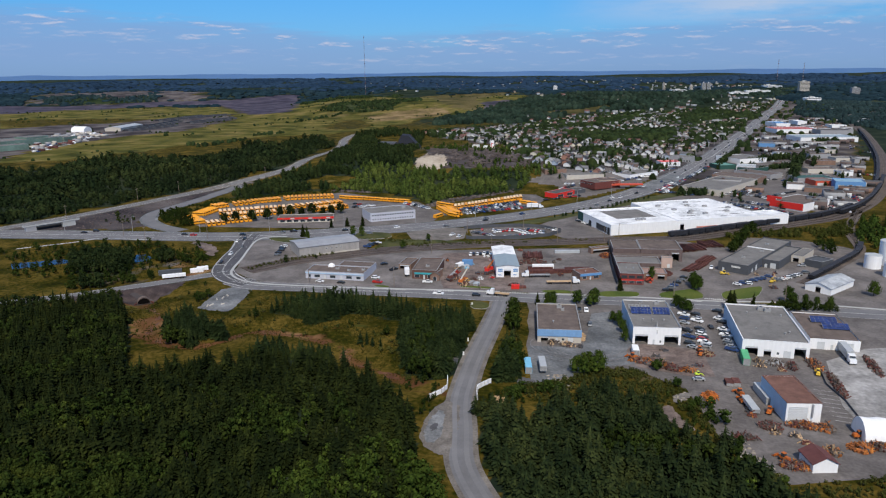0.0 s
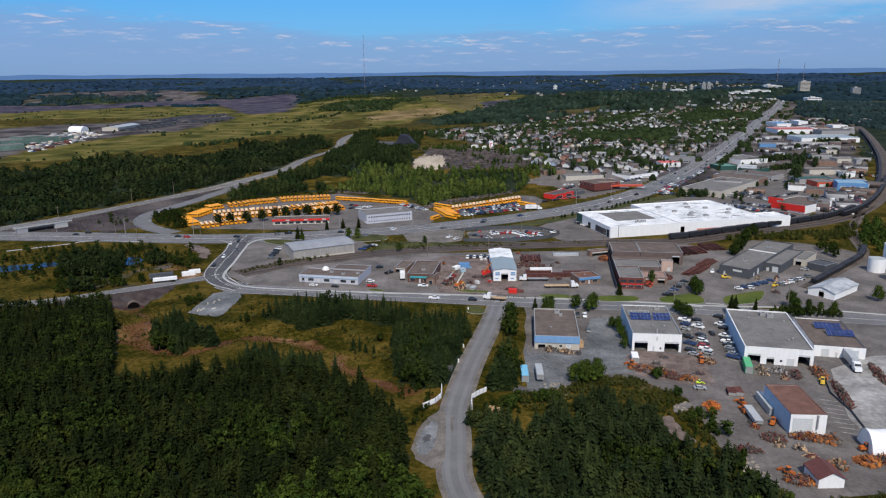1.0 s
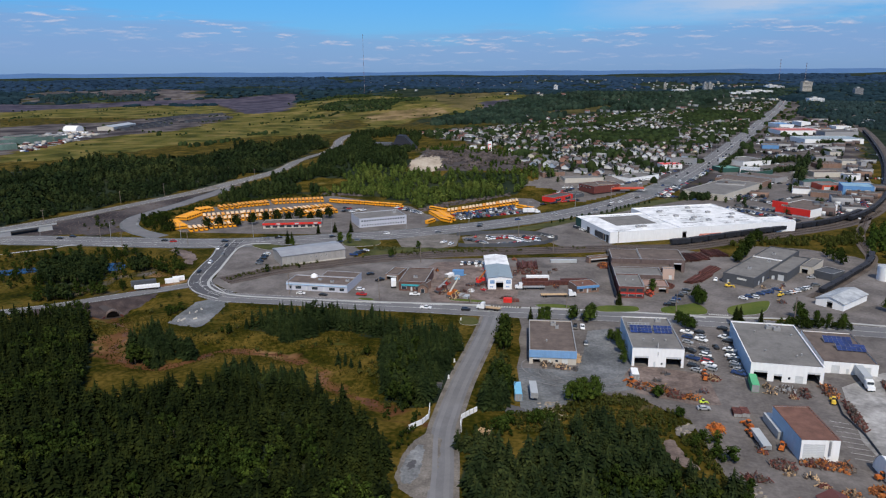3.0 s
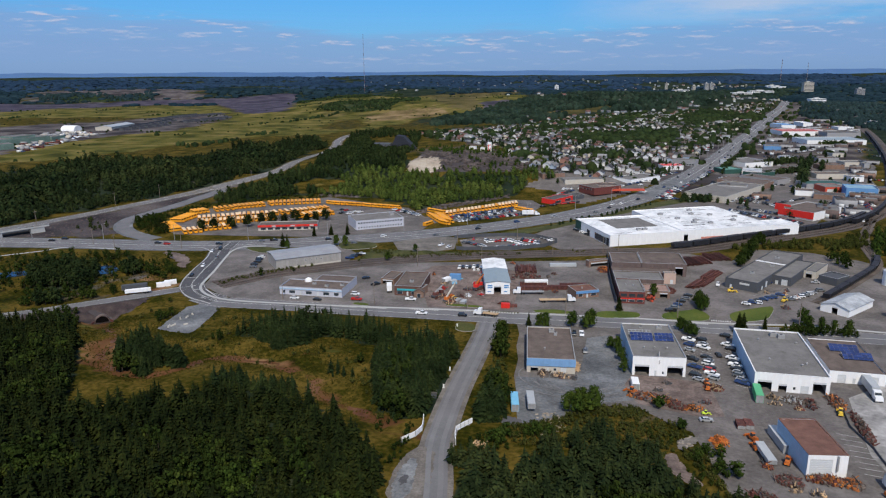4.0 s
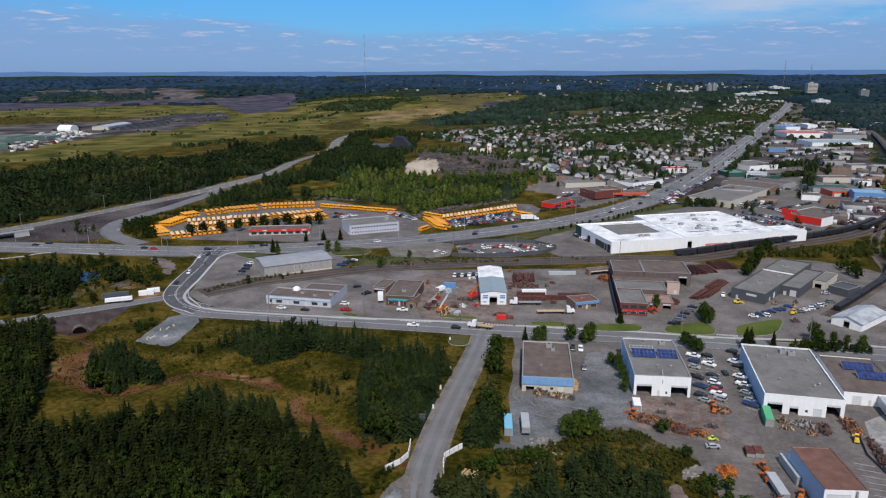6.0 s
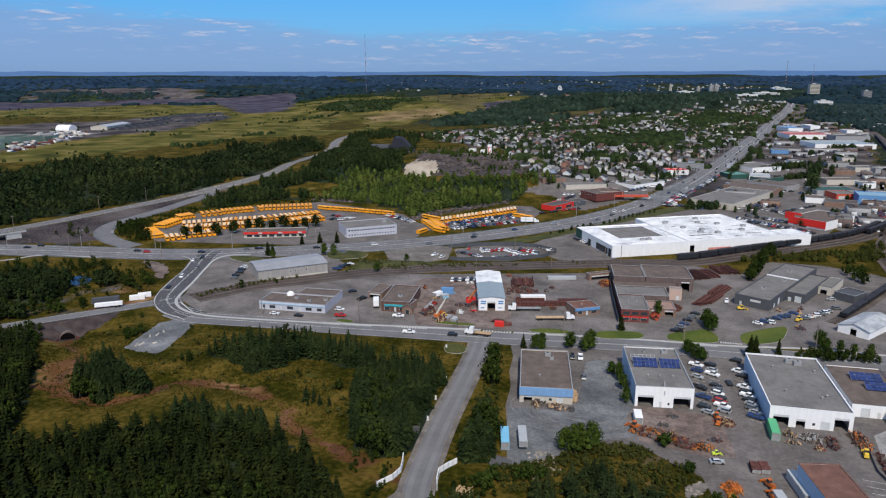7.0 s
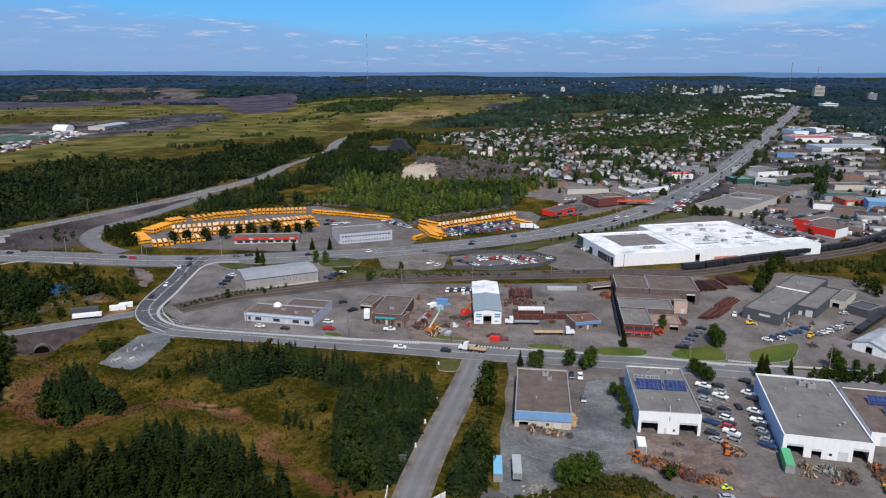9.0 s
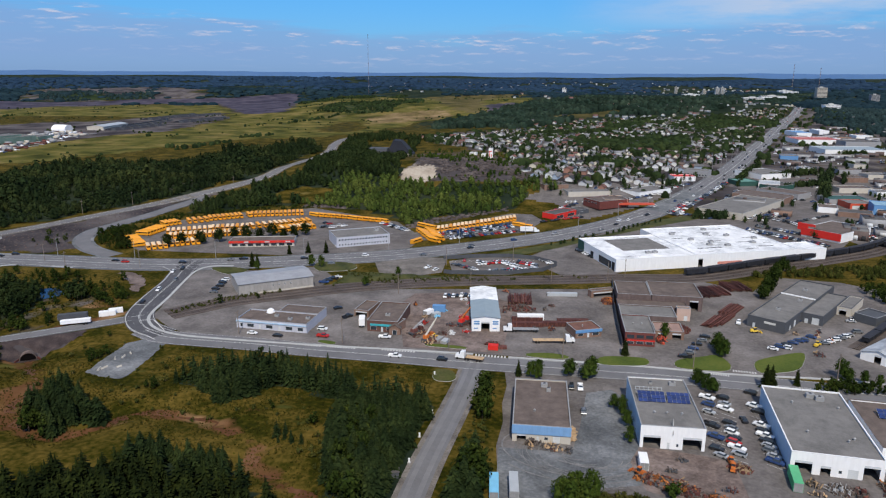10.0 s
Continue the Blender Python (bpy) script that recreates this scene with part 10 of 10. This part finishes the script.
rocks("depot_bank", np.concatenate([spread([(-148.1, 539.7), (-129.0, 571.3), (-89.5, 625.6), (-93.9, 638.1), (-136.9, 584.5), (-155.2, 556.2)], 4.0), spread([(-254.7, 589.5), (-216.2, 598.1), (-220.1, 608.4), (-261.5, 604.7)], 4.0)]), 1.2, 3.0, "grey broken rock bank behind the buses")
rocks("rubble", np.concatenate([spread([(-22.3, 234.1), (-14.7, 237.7), (-11.1, 226.2), (-18.9, 220.8)], 1.6), spread([(35.5, 196.9), (40.9, 201.7), (47.8, 181.7), (39.4, 182.6)], 2.0), spread([(21.3, 227.5), (25.6, 232.0), (27.5, 226.9), (22.6, 223.4)], 1.6)]), 0.3, 1.0, "pale broken rubble among the scrub", PALE_ROCK)
rocks("roadcut", unpaved(np.concatenate([spread(ROADCUT, 3.6), spread([(-394.6, 610.3), (-388.9, 640.8), (-403.4, 696.6), (-431.9, 738.8), (-404.5, 650.4), (-403.1, 619.0)], 3.6)])), 0.25, 1.0, "brown broken rock along the slip road", material("brown_rock", [(0.045, 0.032, 0.029), (0.095, 0.068, 0.062), (0.16, 0.12, 0.108)], 0.2, 9, 0.95, world_space=True))

# ---- poles ----
def pole_proto():
    root = thing("utility_pole", "weathered wooden utility pole beside the street", "pole", group="utility poles")
    part("pole", Geo().tube(0, 0, 0, 11, 0.2, 0.12, 8), POLE, root)
    arm = Geo().box(-1.3, -0.08, 9.9, 1.3, 0.08, 10.1)
    for x in (-1.1, -0.4, 0.4, 1.1):
        arm.tube(x, 0, 10.1, 10.35, 0.07, 0.05, 6)
    part("crossarm", arm, POLE, root)
    return root


def lamp_proto():
    root = thing("street_lamp", "tall grey steel street lamp beside the highway", "lamp", group="street lamps")
    part("pole", Geo().tube(0, 0, 0, 10.5, 0.16, 0.09, 8), STEEL, root)
    part("arm", Geo().beam((0, 0, 10.3), (2.2, 0, 10.8), 0.06), STEEL, root)
    part("head", Geo().box(1.9, -0.18, 10.68, 2.8, 0.18, 10.9), STEEL, root)
    return root


POLE_A, LAMP_A = pole_proto(), lamp_proto()
street_poles = [p for q in (street[10::11],) for p in offset_line(q, -9.5)]
POLE_A.matrix_basis = pose(*street_poles[0][:2], 0, 0, 0, 90)
for p in street_poles[1:]:
    copy_thing(POLE_A, pose(p.x, p.y, 0, 0, 0, 92))
for p in ((-409.7, 437.9), (-407.8, 519.5), (-394.7, 560.9), (-347.3, 638.8), (-327.6, 397.9), (-301.2, 385.3), (-264.8, 401.0), (2.2, 454.2), (-108.3, 395.4), (-73.4, 407.0), (-35.8, 435.8), (-6.7, 446.1), (-62.5, 473.8), (-98.2, 453.1)):
    copy_thing(POLE_A, pose(*p, hgt(*p), 0, 0, 90 + dice.uniform(-20, 20)))
hp = [p for p in offset_line(highway, -13) if 330 < p.y < 1200][::6]
LAMP_A.matrix_basis = pose(hp[0].x, hp[0].y, 0, 0, 0, 0)
for p in hp[1:]:
    copy_thing(LAMP_A, pose(p.x, p.y, hgt(p.x, p.y), 0, 0, 0))


def fence(pts, h, mat, label, category="fence"):
    """Posts and a mesh-like panel between them."""
    root = thing("fence", label, category, pts[0][0], pts[0][1], 0.05, 0)
    for a, b in zip(pts, pts[1:]):
        d = math.hypot(b[0] - a[0], b[1] - a[1])
        n = max(1, round(d / 5))
        for i in range(n):
            p = Vector((a[0] + (b[0] - a[0]) * i / n - pts[0][0], a[1] + (b[1] - a[1]) * i / n - pts[0][1], 0))
            q = Vector((a[0] + (b[0] - a[0]) * (i + 1) / n - pts[0][0], a[1] + (b[1] - a[1]) * (i + 1) / n - pts[0][1], 0))
            s = Vector((-(q - p).y, (q - p).x, 0)).normalized() * 0.05
            part("panel", Geo().solid([(p + s)[:2], (p - s)[:2], (q - s)[:2], (q + s)[:2]], 0.1, h), mat, root)
            part("post", Geo().tube(p.x, p.y, 0, h + 0.15, 0.09, 0.09, 6), mat, root)


fence([(-4.2, 445.0), (-2.4, 404.0), (0.0, 375.0), (2.3, 353.3)], 3.0, CHARCOAL, "long dark board fence beside the steel halls")
fence([(75.4, 262.0), (74.2, 248.0), (77.0, 235.4), (78.0, 216.0)], 0.9, CHARCOAL, "low dark board wall beside the dusty yard")
fence([(-95.5, 436.8), (-90.5, 436.0), (-60.2, 444.4), (-42.8, 455.2), (-36.2, 468.3)], 2.4, CHARCOAL, "dark screen fence round the car lot")
fence([(-103.0, 465.0), (-85.9, 473.7), (-66.4, 480.4), (-50.8, 479.5), (-36.4, 470.6)], 2.4, CHARCOAL, "dark screen fence behind the car lot")

# ---- far things ----
root, L, D = building("mine_hall", "long pale green mine building", (-912.4, 863.2), (-880.4, 961.9), 50.0, 9.5, material("pale_green_cladding", about(0.13, 0.2, 0.17, 0.15), 0.05, stain=0.3, stain_scale=0.05), ROOF_GREY)
for a_, b_, d_, h_ in (((-902.7, 913.6), (-895.6, 949.7), 30.0, 12.0), ((-877.0, 812.3), (-850.2, 861.3), 24.0, 8.0), ((-884.8, 970.1), (-884.4, 998.4), 26.0, 7.0)):
    building("mine_annex", "pale green mine annex with a grey roof", a_, b_, d_, h_, bpy.data.materials["pale_green_cladding"], ROOF_GREY)
p = (-1018.0, 1135.8)
root = thing("storage_dome", "white arched fabric storage dome at the mine", "hut", p[0], p[1], hgt(*p), 4)
g = Geo()
for j in range(9):
    for i in range(11):
        a = math.pi * i / 10
        g.v.append((28 * j / 8, 12 - 12 * math.cos(a), 10 * math.sin(a)))
for j in range(8):
    for i in range(10):
        q = j * 11 + i
        g.f.append((q, q + 11, q + 12, q + 1))
        g.m.append(0)
part("cover", g, WHITE_WALL, root)
e = Geo()
e.face([(27.9, 12 - 11.8 * math.cos(math.pi * i / 10), 9.8 * math.sin(math.pi * i / 10)) for i in range(11)])
part("end_wall", e, WHITE_WALL, root)
gable("mine_shed", "long white mine shed with a pale roof", (-961.3, 1159.8), (-930.2, 1165.9), 90.0, 6.5, 2.5, CREAM_WALL, METAL_PALE)
for i, (a, b) in enumerate((((-919.8, 1168.1), (-906.7, 1294.7)), ((-937.4, 1230.8), (-975.3, 1411.6)), ((-1031.3, 1419.2), (-1030.8, 1594.1)), ((-919.2, 1370.9), (-897.2, 1514.8)), ((-1033.0, 1494.2), (-983.6, 1632.6)))):
    turn, length, _ = frame_of(a, b, 1)
    root = thing("stockpile_shed", "long dark stock bay with concrete walls at the mine", "stock bay", a[0], a[1], hgt(*a), turn, "stock bays")
    part("ore_bank", Geo().profile(((-14, 0), (-3, 4.0), (3, 4.0), (14, 0)), 0, length), SLAG, root, at=pose(0, 0, 0, 0, 0, -90) @ pose(0, 0, 0))
    n = 6
    for k in range(n + 1):
        part("bay_wall", Geo().box(length * k / n - 0.6, -15, 0, length * k / n + 0.6, -5, 4), CHARCOAL, root)
    part("front_wall", Geo().box(0, -5, 0, length, -4, 5.5), CHARCOAL, root)
p = (-310.3, 957.6)
root = thing("science_centre", "dark angular hillside building with a sloping prow", "building", p[0], p[1], hgt(*p) - 1, 8)
part("prow", Geo().profile(((-2, 0), (8, 20), (18, 19), (34, 2), (34, 0)), 0, 20), material("dark_steel_cladding", about(0.022, 0.025, 0.036, 0.2), 0.1, 6, 0.8), root)
part("wing", Geo().box(-26, 0, 0, -0.1, 18, 9, shrink=0.96), CHARCOAL, root)
part("terrace", Geo().box(-28, -6, 0, 34, -0.1, 2.2), CREAM_WALL, root)
p = (-168.7, 946.7)
root = thing("headframe_tower", "white hilltop tower with red painted bands", "tower", p[0], p[1], hgt(*p), 10)
part("shaft", Geo().box(-2.6, -2.0, 0, 2.6, 2.0, 14), WHITE_WALL, root)
part("stripe", Geo().box(-1.9, -2.1, 0, -1.0, -2.01, 11).box(-1.0, -2.1, 10, 1.4, -2.01, 11).box(0.6, -2.1, 3, 1.4, -2.01, 7), RED_PANEL, root, "red painted figure bars")
for q, w in (((-204.1, 983.4), 9), ((-186.1, 972.7), 6)):
    building("hilltop_hut", "white flat hut on the rocky hilltop", q, (q[0] + w, q[1]), 8.0, 4.0, WHITE_WALL, METAL_PALE)


# the mine's crowded yard
yard_bits = [triangles(Geo().box(-w / 2, -d / 2, 0, w / 2, d / 2, h, j)) for j, (w, d, h) in enumerate(((5, 2.4, 2.2), (9, 5, 3.5), (14, 3, 2.6), (4.5, 2, 1.6), (7, 6, 5.0), (20, 2, 1.2)))]
spots = spread([(-800, 815), (-825, 893), (-880, 1042), (-893, 1098), (-971, 1123), (-989, 1072), (-868, 881)], 8.0)
spots = spots[rng.random(len(spots)) < 0.42]
rows = np.stack([spots[:, 0], spots[:, 1], np.array([hgt(x, y) for x, y in spots]), rng.choice((1.3, 2.87), len(spots)) + rng.normal(0, 0.1, len(spots)), rng.uniform(0.7, 1.3, len(spots)), rng.uniform(0.7, 1.2, len(spots))], -1)
v, t, m = scattered(yard_bits, rows, rng.integers(0, 6, len(rows)))
bulk("mine_stores", v, t, [PAINTS["white"], CREAM_WALL, RUST, PAINTS["blue"], GREY_WALL, STEEL], m, "vehicles, crates and steel about the mine yard", "yard stores")


def mast(top, width=3.0):
    """A guyed lattice mast standing on the land."""
    x, y, z = top
    base = hgt(x, y)
    root = thing("radio_mast", "tall thin red and white lattice radio mast", "mast", x, y, base)
    h = z - base
    n = 14
    for i in range(n):
        g = Geo()
        z0, z1 = h * i / n, h * (i + 1) / n
        for k in range(3):
            a, b = k * 2.094, (k + 1) * 2.094
            pa, pb = (width * math.cos(a), width * math.sin(a)), (width * math.cos(b), width * math.sin(b))
            g.beam((*pa, z0), (*pa, z1), width * 0.16).beam((*pa, z0), (*pb, z1), width * 0.09)
        part("segment", g, RUST if i % 2 else STEEL, root)["kind"] = "stuff"


mast((-968.7, 2634.0, 238.1), 0.7)
mast((773.8, 4034.0, 146.0), 1.6)
mast((896.4, 4034.0, 128.6), 1.4)


def tower_block(spot, w, d, h, mat, floors, label):
    root = thing("tower_block", label, "building", spot[0], spot[1], hgt(spot[0], spot[1]) - 1, 10)
    part("core", Geo().box(0, 0, 0, w, d, h), mat, root)
    for i in range(floors):
        part("window_band", Geo().box(0.8, -0.15, h * (i + 0.35) / floors, w - 0.8, -0.01, h * (i + 0.75) / floors), GLASS, root)
    part("plant_room", Geo().box(w * 0.3, d * 0.3, h, w * 0.6, d * 0.6, h + 4), CONCRETE, root)


tower_block(((667.7, 3034.0, 27.8))[:2], 36, 24, 44, CREAM_WALL, 9, "pale slab apartment tower above the distant woods")
tower_block(((309.2, 3034.0, 26.9))[:2], 14, 18, 36, CONCRETE, 9, "pale apartment tower in the distant city")
tower_block(((328.1, 3034.0, 26.9))[:2], 14, 18, 36, CONCRETE, 9, "pale apartment tower in the distant city")
tower_block(((262.8, 3034.0, 26.8))[:2], 12, 14, 26, CREAM_WALL, 7, "tan apartment tower in the distant city")
tower_block(((-298.0, 3234.0, 44.1))[:2], 16, 16, 26, WHITE_WALL, 7, "white apartment tower above the woods")
tower_block(((174.7, 3334.0, 37.6))[:2], 10, 12, 34, CREAM_WALL, 8, "thin pale tower in the distant city")
tower_block(((851.8, 3034.0, 30.3))[:2], 30, 20, 26, GREY_WALL, 7, "grey apartment block above the distant woods")
for q, w in (((186.3, 2934.0, 25.1), 60), ((459.1, 2934.0, 30.0), 90), ((386.8, 2834.0, 22.5), 70), ((587.4, 3234.0, 35.6), 60), ((608.6, 3434.0, 47.9), 50), ((513.3, 2234.0, 20.1), 40), ((193.4, 2734.0, 23.0), 40)):
    tower_block(q[:2], w, 30, 14, WHITE_WALL, 3, "long pale building in the distant city")


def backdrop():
    """The last hills, a strip of distant land set square to the view."""
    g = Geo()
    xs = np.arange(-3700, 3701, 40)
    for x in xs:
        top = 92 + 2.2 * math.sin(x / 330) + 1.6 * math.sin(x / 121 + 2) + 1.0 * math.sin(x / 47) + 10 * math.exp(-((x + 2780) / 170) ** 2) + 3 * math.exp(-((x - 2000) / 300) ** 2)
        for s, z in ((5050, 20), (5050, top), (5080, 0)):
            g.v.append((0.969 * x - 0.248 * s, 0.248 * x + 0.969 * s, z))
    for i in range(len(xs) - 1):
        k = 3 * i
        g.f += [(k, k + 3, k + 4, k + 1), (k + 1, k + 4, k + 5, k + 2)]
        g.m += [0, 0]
    # the blue of the haze is put into this base colour
    m = material("hazed_distant_hills", [(0.1, 0.2, 0.4), (0.125, 0.235, 0.45)], 0.002, 6, 1.0, world_space=True, spec=0.0)
    tagged(new("backdrop", g.mesh("backdrop", m)), "distant hills along the horizon, painted haze blue", "hills", "", "structure")


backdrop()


# ---- small things ----
def tuft(seed):
    r = random.Random(seed)
    g = Geo()
    for _ in range(7):
        a, d = r.uniform(0, 6.28), r.uniform(0, 0.5)
        x, y, h = d * math.cos(a), d * math.sin(a), r.uniform(0.4, 1.0)
        w, lean = 0.16, r.uniform(-0.3, 0.3)
        g.face([(x - w, y, 0), (x + w, y, 0), (x + lean, y + r.uniform(-0.3, 0.3), h)])
        g.face([(x, y - w, 0), (x, y + w, 0), (x + lean, y, h * 0.9)])
    return triangles(g)


STRAW = material("dry_grass", [(0.023, 0.026, 0.004), (0.053, 0.049, 0.008), (0.11, 0.088, 0.024)], 0.06, 10, 0.95, island=0.3, world_space=True, spec=0.05)
TUFTS = [tuft(i) for i in range(4)]
MEADOW = [(-220.3, 246.0), (-234.4, 262.8), (-214.9, 291.3), (-165.0, 265.7), (-170.0, 306.4), (-114.0, 310.1), (-64.5, 310.7), (-63.6, 288.9), (-56.3, 231.5), (-72.1, 219.2), (-97.3, 223.1), (-151.4, 240.6), (-164.4, 222.8)]
blades = np.concatenate([spread(MEADOW, 1.4), spread(SCRUB_EAST, 2.0), spread([(-66.0, 299.3), (-63.7, 299.8), (-54.8, 231.7), (-57.8, 229.1)], 1.2), spread([(-50.0, 303.2), (-42.4, 281.2), (-43.9, 251.1), (-43.8, 234.4), (-42.9, 255.7)], 1.4),
                         spread([(-386.4, 365.2), (-328.3, 378.7), (-259.2, 381.8), (-216.0, 325.5), (-237.7, 311.2), (-308.7, 294.3)], 2.4)])
blades = unpaved(clumped(blades, 14, 0.72, 3.0))
rows = np.stack([blades[:, 0], blades[:, 1], np.array([hgt(x, y) for x, y in blades]), rng.uniform(0, 6.28, len(blades)), rng.uniform(0.5, 1.0, len(blades)), rng.uniform(0.4, 0.9, len(blades))], -1)
v, t, _ = scattered(TUFTS, rows, rng.integers(0, 4, len(rows)))
bulk("grass_tufts", v, t, [STRAW], None, "dry yellow-green grass tufts in the meadow", "grass")

# tyre tracks on the gravel, stall lines on the lots
DUST = material("pale_dust", [(0.09, 0.09, 0.092), (0.165, 0.163, 0.162), (0.25, 0.246, 0.242)], 0.35, 10, 0.95, world_space=True)
cx, cy = (-2.2, 265.8)
g = Geo()
dice7 = random.Random(4)
for i, (r0, a0, a1) in enumerate((k, dice7.uniform(2.4, 4.4), dice7.uniform(5.0, 6.9)) for k in np.arange(4.5, 17.5, 0.75)):
    ox, oy, sq = dice7.uniform(-9, -2), dice7.uniform(-5, 1), dice7.uniform(1.0, 1.6)
    arc = [Vector((cx + ox + r0 * sq * math.cos(a0 + (a1 - a0) * k / 16), cy + oy + r0 * math.sin(a0 + (a1 - a0) * k / 16), 0)) for k in range(17)]
    ribbon(g, arc, dice7.uniform(0.2, 0.55), 0.15 + 0.003 * i)
tagged(new("tyre_tracks", g.mesh("tyre_tracks", DUST)), "pale curving tyre tracks in the gravel", "tracks", "", "structure")


def stalls(a, b, n, length, turn, lift=0.125):
    """Painted lines between parking stalls."""
    g = Geo()
    c, s = math.cos(radians(turn)) * length, math.sin(radians(turn)) * length
    for i in range(n + 1):
        x, y = a[0] + (b[0] - a[0]) * i / n, a[1] + (b[1] - a[1]) * i / n
        ribbon(g, [Vector((x, y, 0)), Vector((x + c, y + s, 0))], 0.14, lift)
    tagged(new("stall_lines", g.mesh("stall_lines", PAINT)), "faded white parking stall lines", "marking", "", "structure")


stalls((69.1, 243.1), (70.1, 220.7), 7, 6, -8)
stalls((29.4, 314.5), (29.7, 276.9), 13, 5, -27)
stalls((35.1, 313.6), (34.8, 273.3), 14, 5, -27)
stalls((44.4, 311.6), (44.4, 272.3), 13, 5, -27)
stalls((-97.6, 459.6), (-46.2, 477.9), 22, 5, 80)
stalls((87.4, 603.0), (127.6, 570.7), 34, 5, 71)
stalls((67.3, 381.3), (83.4, 394.9), 10, 5, 40)

# odds and ends left about the yards
r = random.Random(11)
KIT = ((RUST, CHARCOAL), (SCRAP_GREY, TIMBER), (TIMBER, RUST), (CHARCOAL, SCRAP_GREY), (SCRAP_ORANGE, RUST), (CHARCOAL, RUST), (RUST, SCRAP_GREY))
for poly, n, big in (([(-100.1, 397.8), (-73.8, 405.1), (-58.8, 338.7), (-79.8, 331.7)], 7, 0.9), ([(-58.0, 414.1), (-25.9, 408.8), (-18.7, 356.3), (-46.3, 348.4)], 7, 0.9), ([(8.9, 268.4), (29.6, 268.9), (36.3, 236.1), (30.8, 245.2), (10.5, 249.6)], 6, 0.7),
                     ([(48.7, 259.2), (71.4, 260.6), (69.4, 240.9), (70.0, 254.9)], 8, 0.7), ([(42.1, 232.7), (49.4, 214.1), (70.3, 208.3), (76.7, 200.0), (65.2, 200.5), (43.1, 205.4)], 7, 0.8), ([(-28.1, 264.1), (-12.4, 266.1), (-8.3, 264.3), (-26.5, 259.6)], 4, 0.6), ([(55.8, 410.3), (68.2, 384.8), (96.8, 400.6), (78.8, 362.6)], 7, 0.8)):
    spots = spread(poly, 4.0)
    for x, y in spots[rng.permutation(len(spots))[:n]]:
        scrap(x, y, r.uniform(0.8, 2.2), r.uniform(0.6, 1.4), r.choice(KIT), r.randrange(8, 18), r.randrange(999), "small pile of yard odds and ends", "yard_pile", big)

yard = spread([(-95.0, 385.0), (-72.0, 398.0), (-60.0, 345.0), (-84.0, 333.0)], 5.0)
for x, y in yard[rng.permutation(len(yard))[:12]]:
    scrap(x, y, r.uniform(1.2, 2.6), r.uniform(0.8, 1.6), r.choice(((PAINTS["red"], STEEL), (PAINTS["white"], SCRAP_GREY), (RUST, PAINTS["red"]), (STEEL, PAINTS["white"]), (SCRAP_GREY, BIN_BLUE), (RUST, SCRAP_GREY))), r.randrange(10, 22), r.randrange(999), "pile of painted machine parts in the machinery yard", "yard_pile", 0.9)

# bushes and young spruces along the creek and the river banks
thicket = np.concatenate([spread([(-257.6, 280.9), (-247.5, 286.5), (-240.6, 284.5), (-227.2, 267.7), (-213.9, 251.8), (-213.7, 240.1)], 3.2), spread([(-199.4, 285.2), (-194.6, 290.0), (-191.6, 286.9), (-195.1, 281.2)], 2.0), spread([(-258.2, 306.8), (-256.9, 315.2), (-245.6, 304.2), (-248.3, 297.5)], 3.4),
                          spread([(-249.4, 315.5), (-248.9, 320.8), (-240.1, 311.6), (-242.3, 308.0)], 3.0), spread([(-163.2, 269.6), (-161.6, 272.0), (-156.0, 270.3), (-157.1, 266.4)], 2.2), spread([(-241.5, 353.5), (-238.9, 358.1), (-232.2, 350.1), (-235.9, 347.2)], 3.0), np.array([(-109.5, 266.1), (-111.8, 268.6), (-207.4, 306.9), (-91.4, 259.5), (-93.1, 260.8)])])
wood("creek_thicket", MAPLE_LITE, tree_rows(unpaved(thicket), 2.5, 5.5, 9.0), WOOD_LEAF, "dark green bushes along the creek")
tree_things("lone_spruce", "tree", "", "big blue-green spruce standing apart by the creek", SPRUCE, LIT_SPRUCE, tree_rows(np.array([(-163.4, 247.6), (-161.0, 246.2), (-164.6, 245.6)]), 8.0, 9.8, 10.0) * np.array((1, 1, 1, 1, 1.7, 1)), 10)
wood("young_spruces", SPRUCE_LITE, tree_rows(spread([(-102.1, 251.0), (-97.1, 254.1), (-90.4, 249.2), (-87.9, 242.8), (-95.3, 246.0)], 3.0), 3.5, 6.5, 10.0), LIT_SPRUCE, "young blue-green spruces in the meadow")


def concrete_block(x, y, turn, length):
    root = thing("concrete_block", "white concrete block lying on the gravel pull-off", "block", x, y, hgt(x, y) + 0.06, turn)
    part("body", Geo().profile(((-0.3, 0), (-0.3, 0.12), (-0.12, 0.62), (0.12, 0.62), (0.3, 0.12), (0.3, 0)), -length / 2, length / 2), CREAM_WALL, root)


for spot, turn, length in (((-187.6, 277.2), 20, 3.0), ((-186.4, 278.6), -8, 3.0), ((-188.6, 287.1), 35, 2.2), ((-186.7, 289.5), 10, 2.4), ((-186.3, 293.2), 50, 1.8), ((-181.8, 281.0), -30, 1.8)):
    concrete_block(spot[0], spot[1], turn, length)
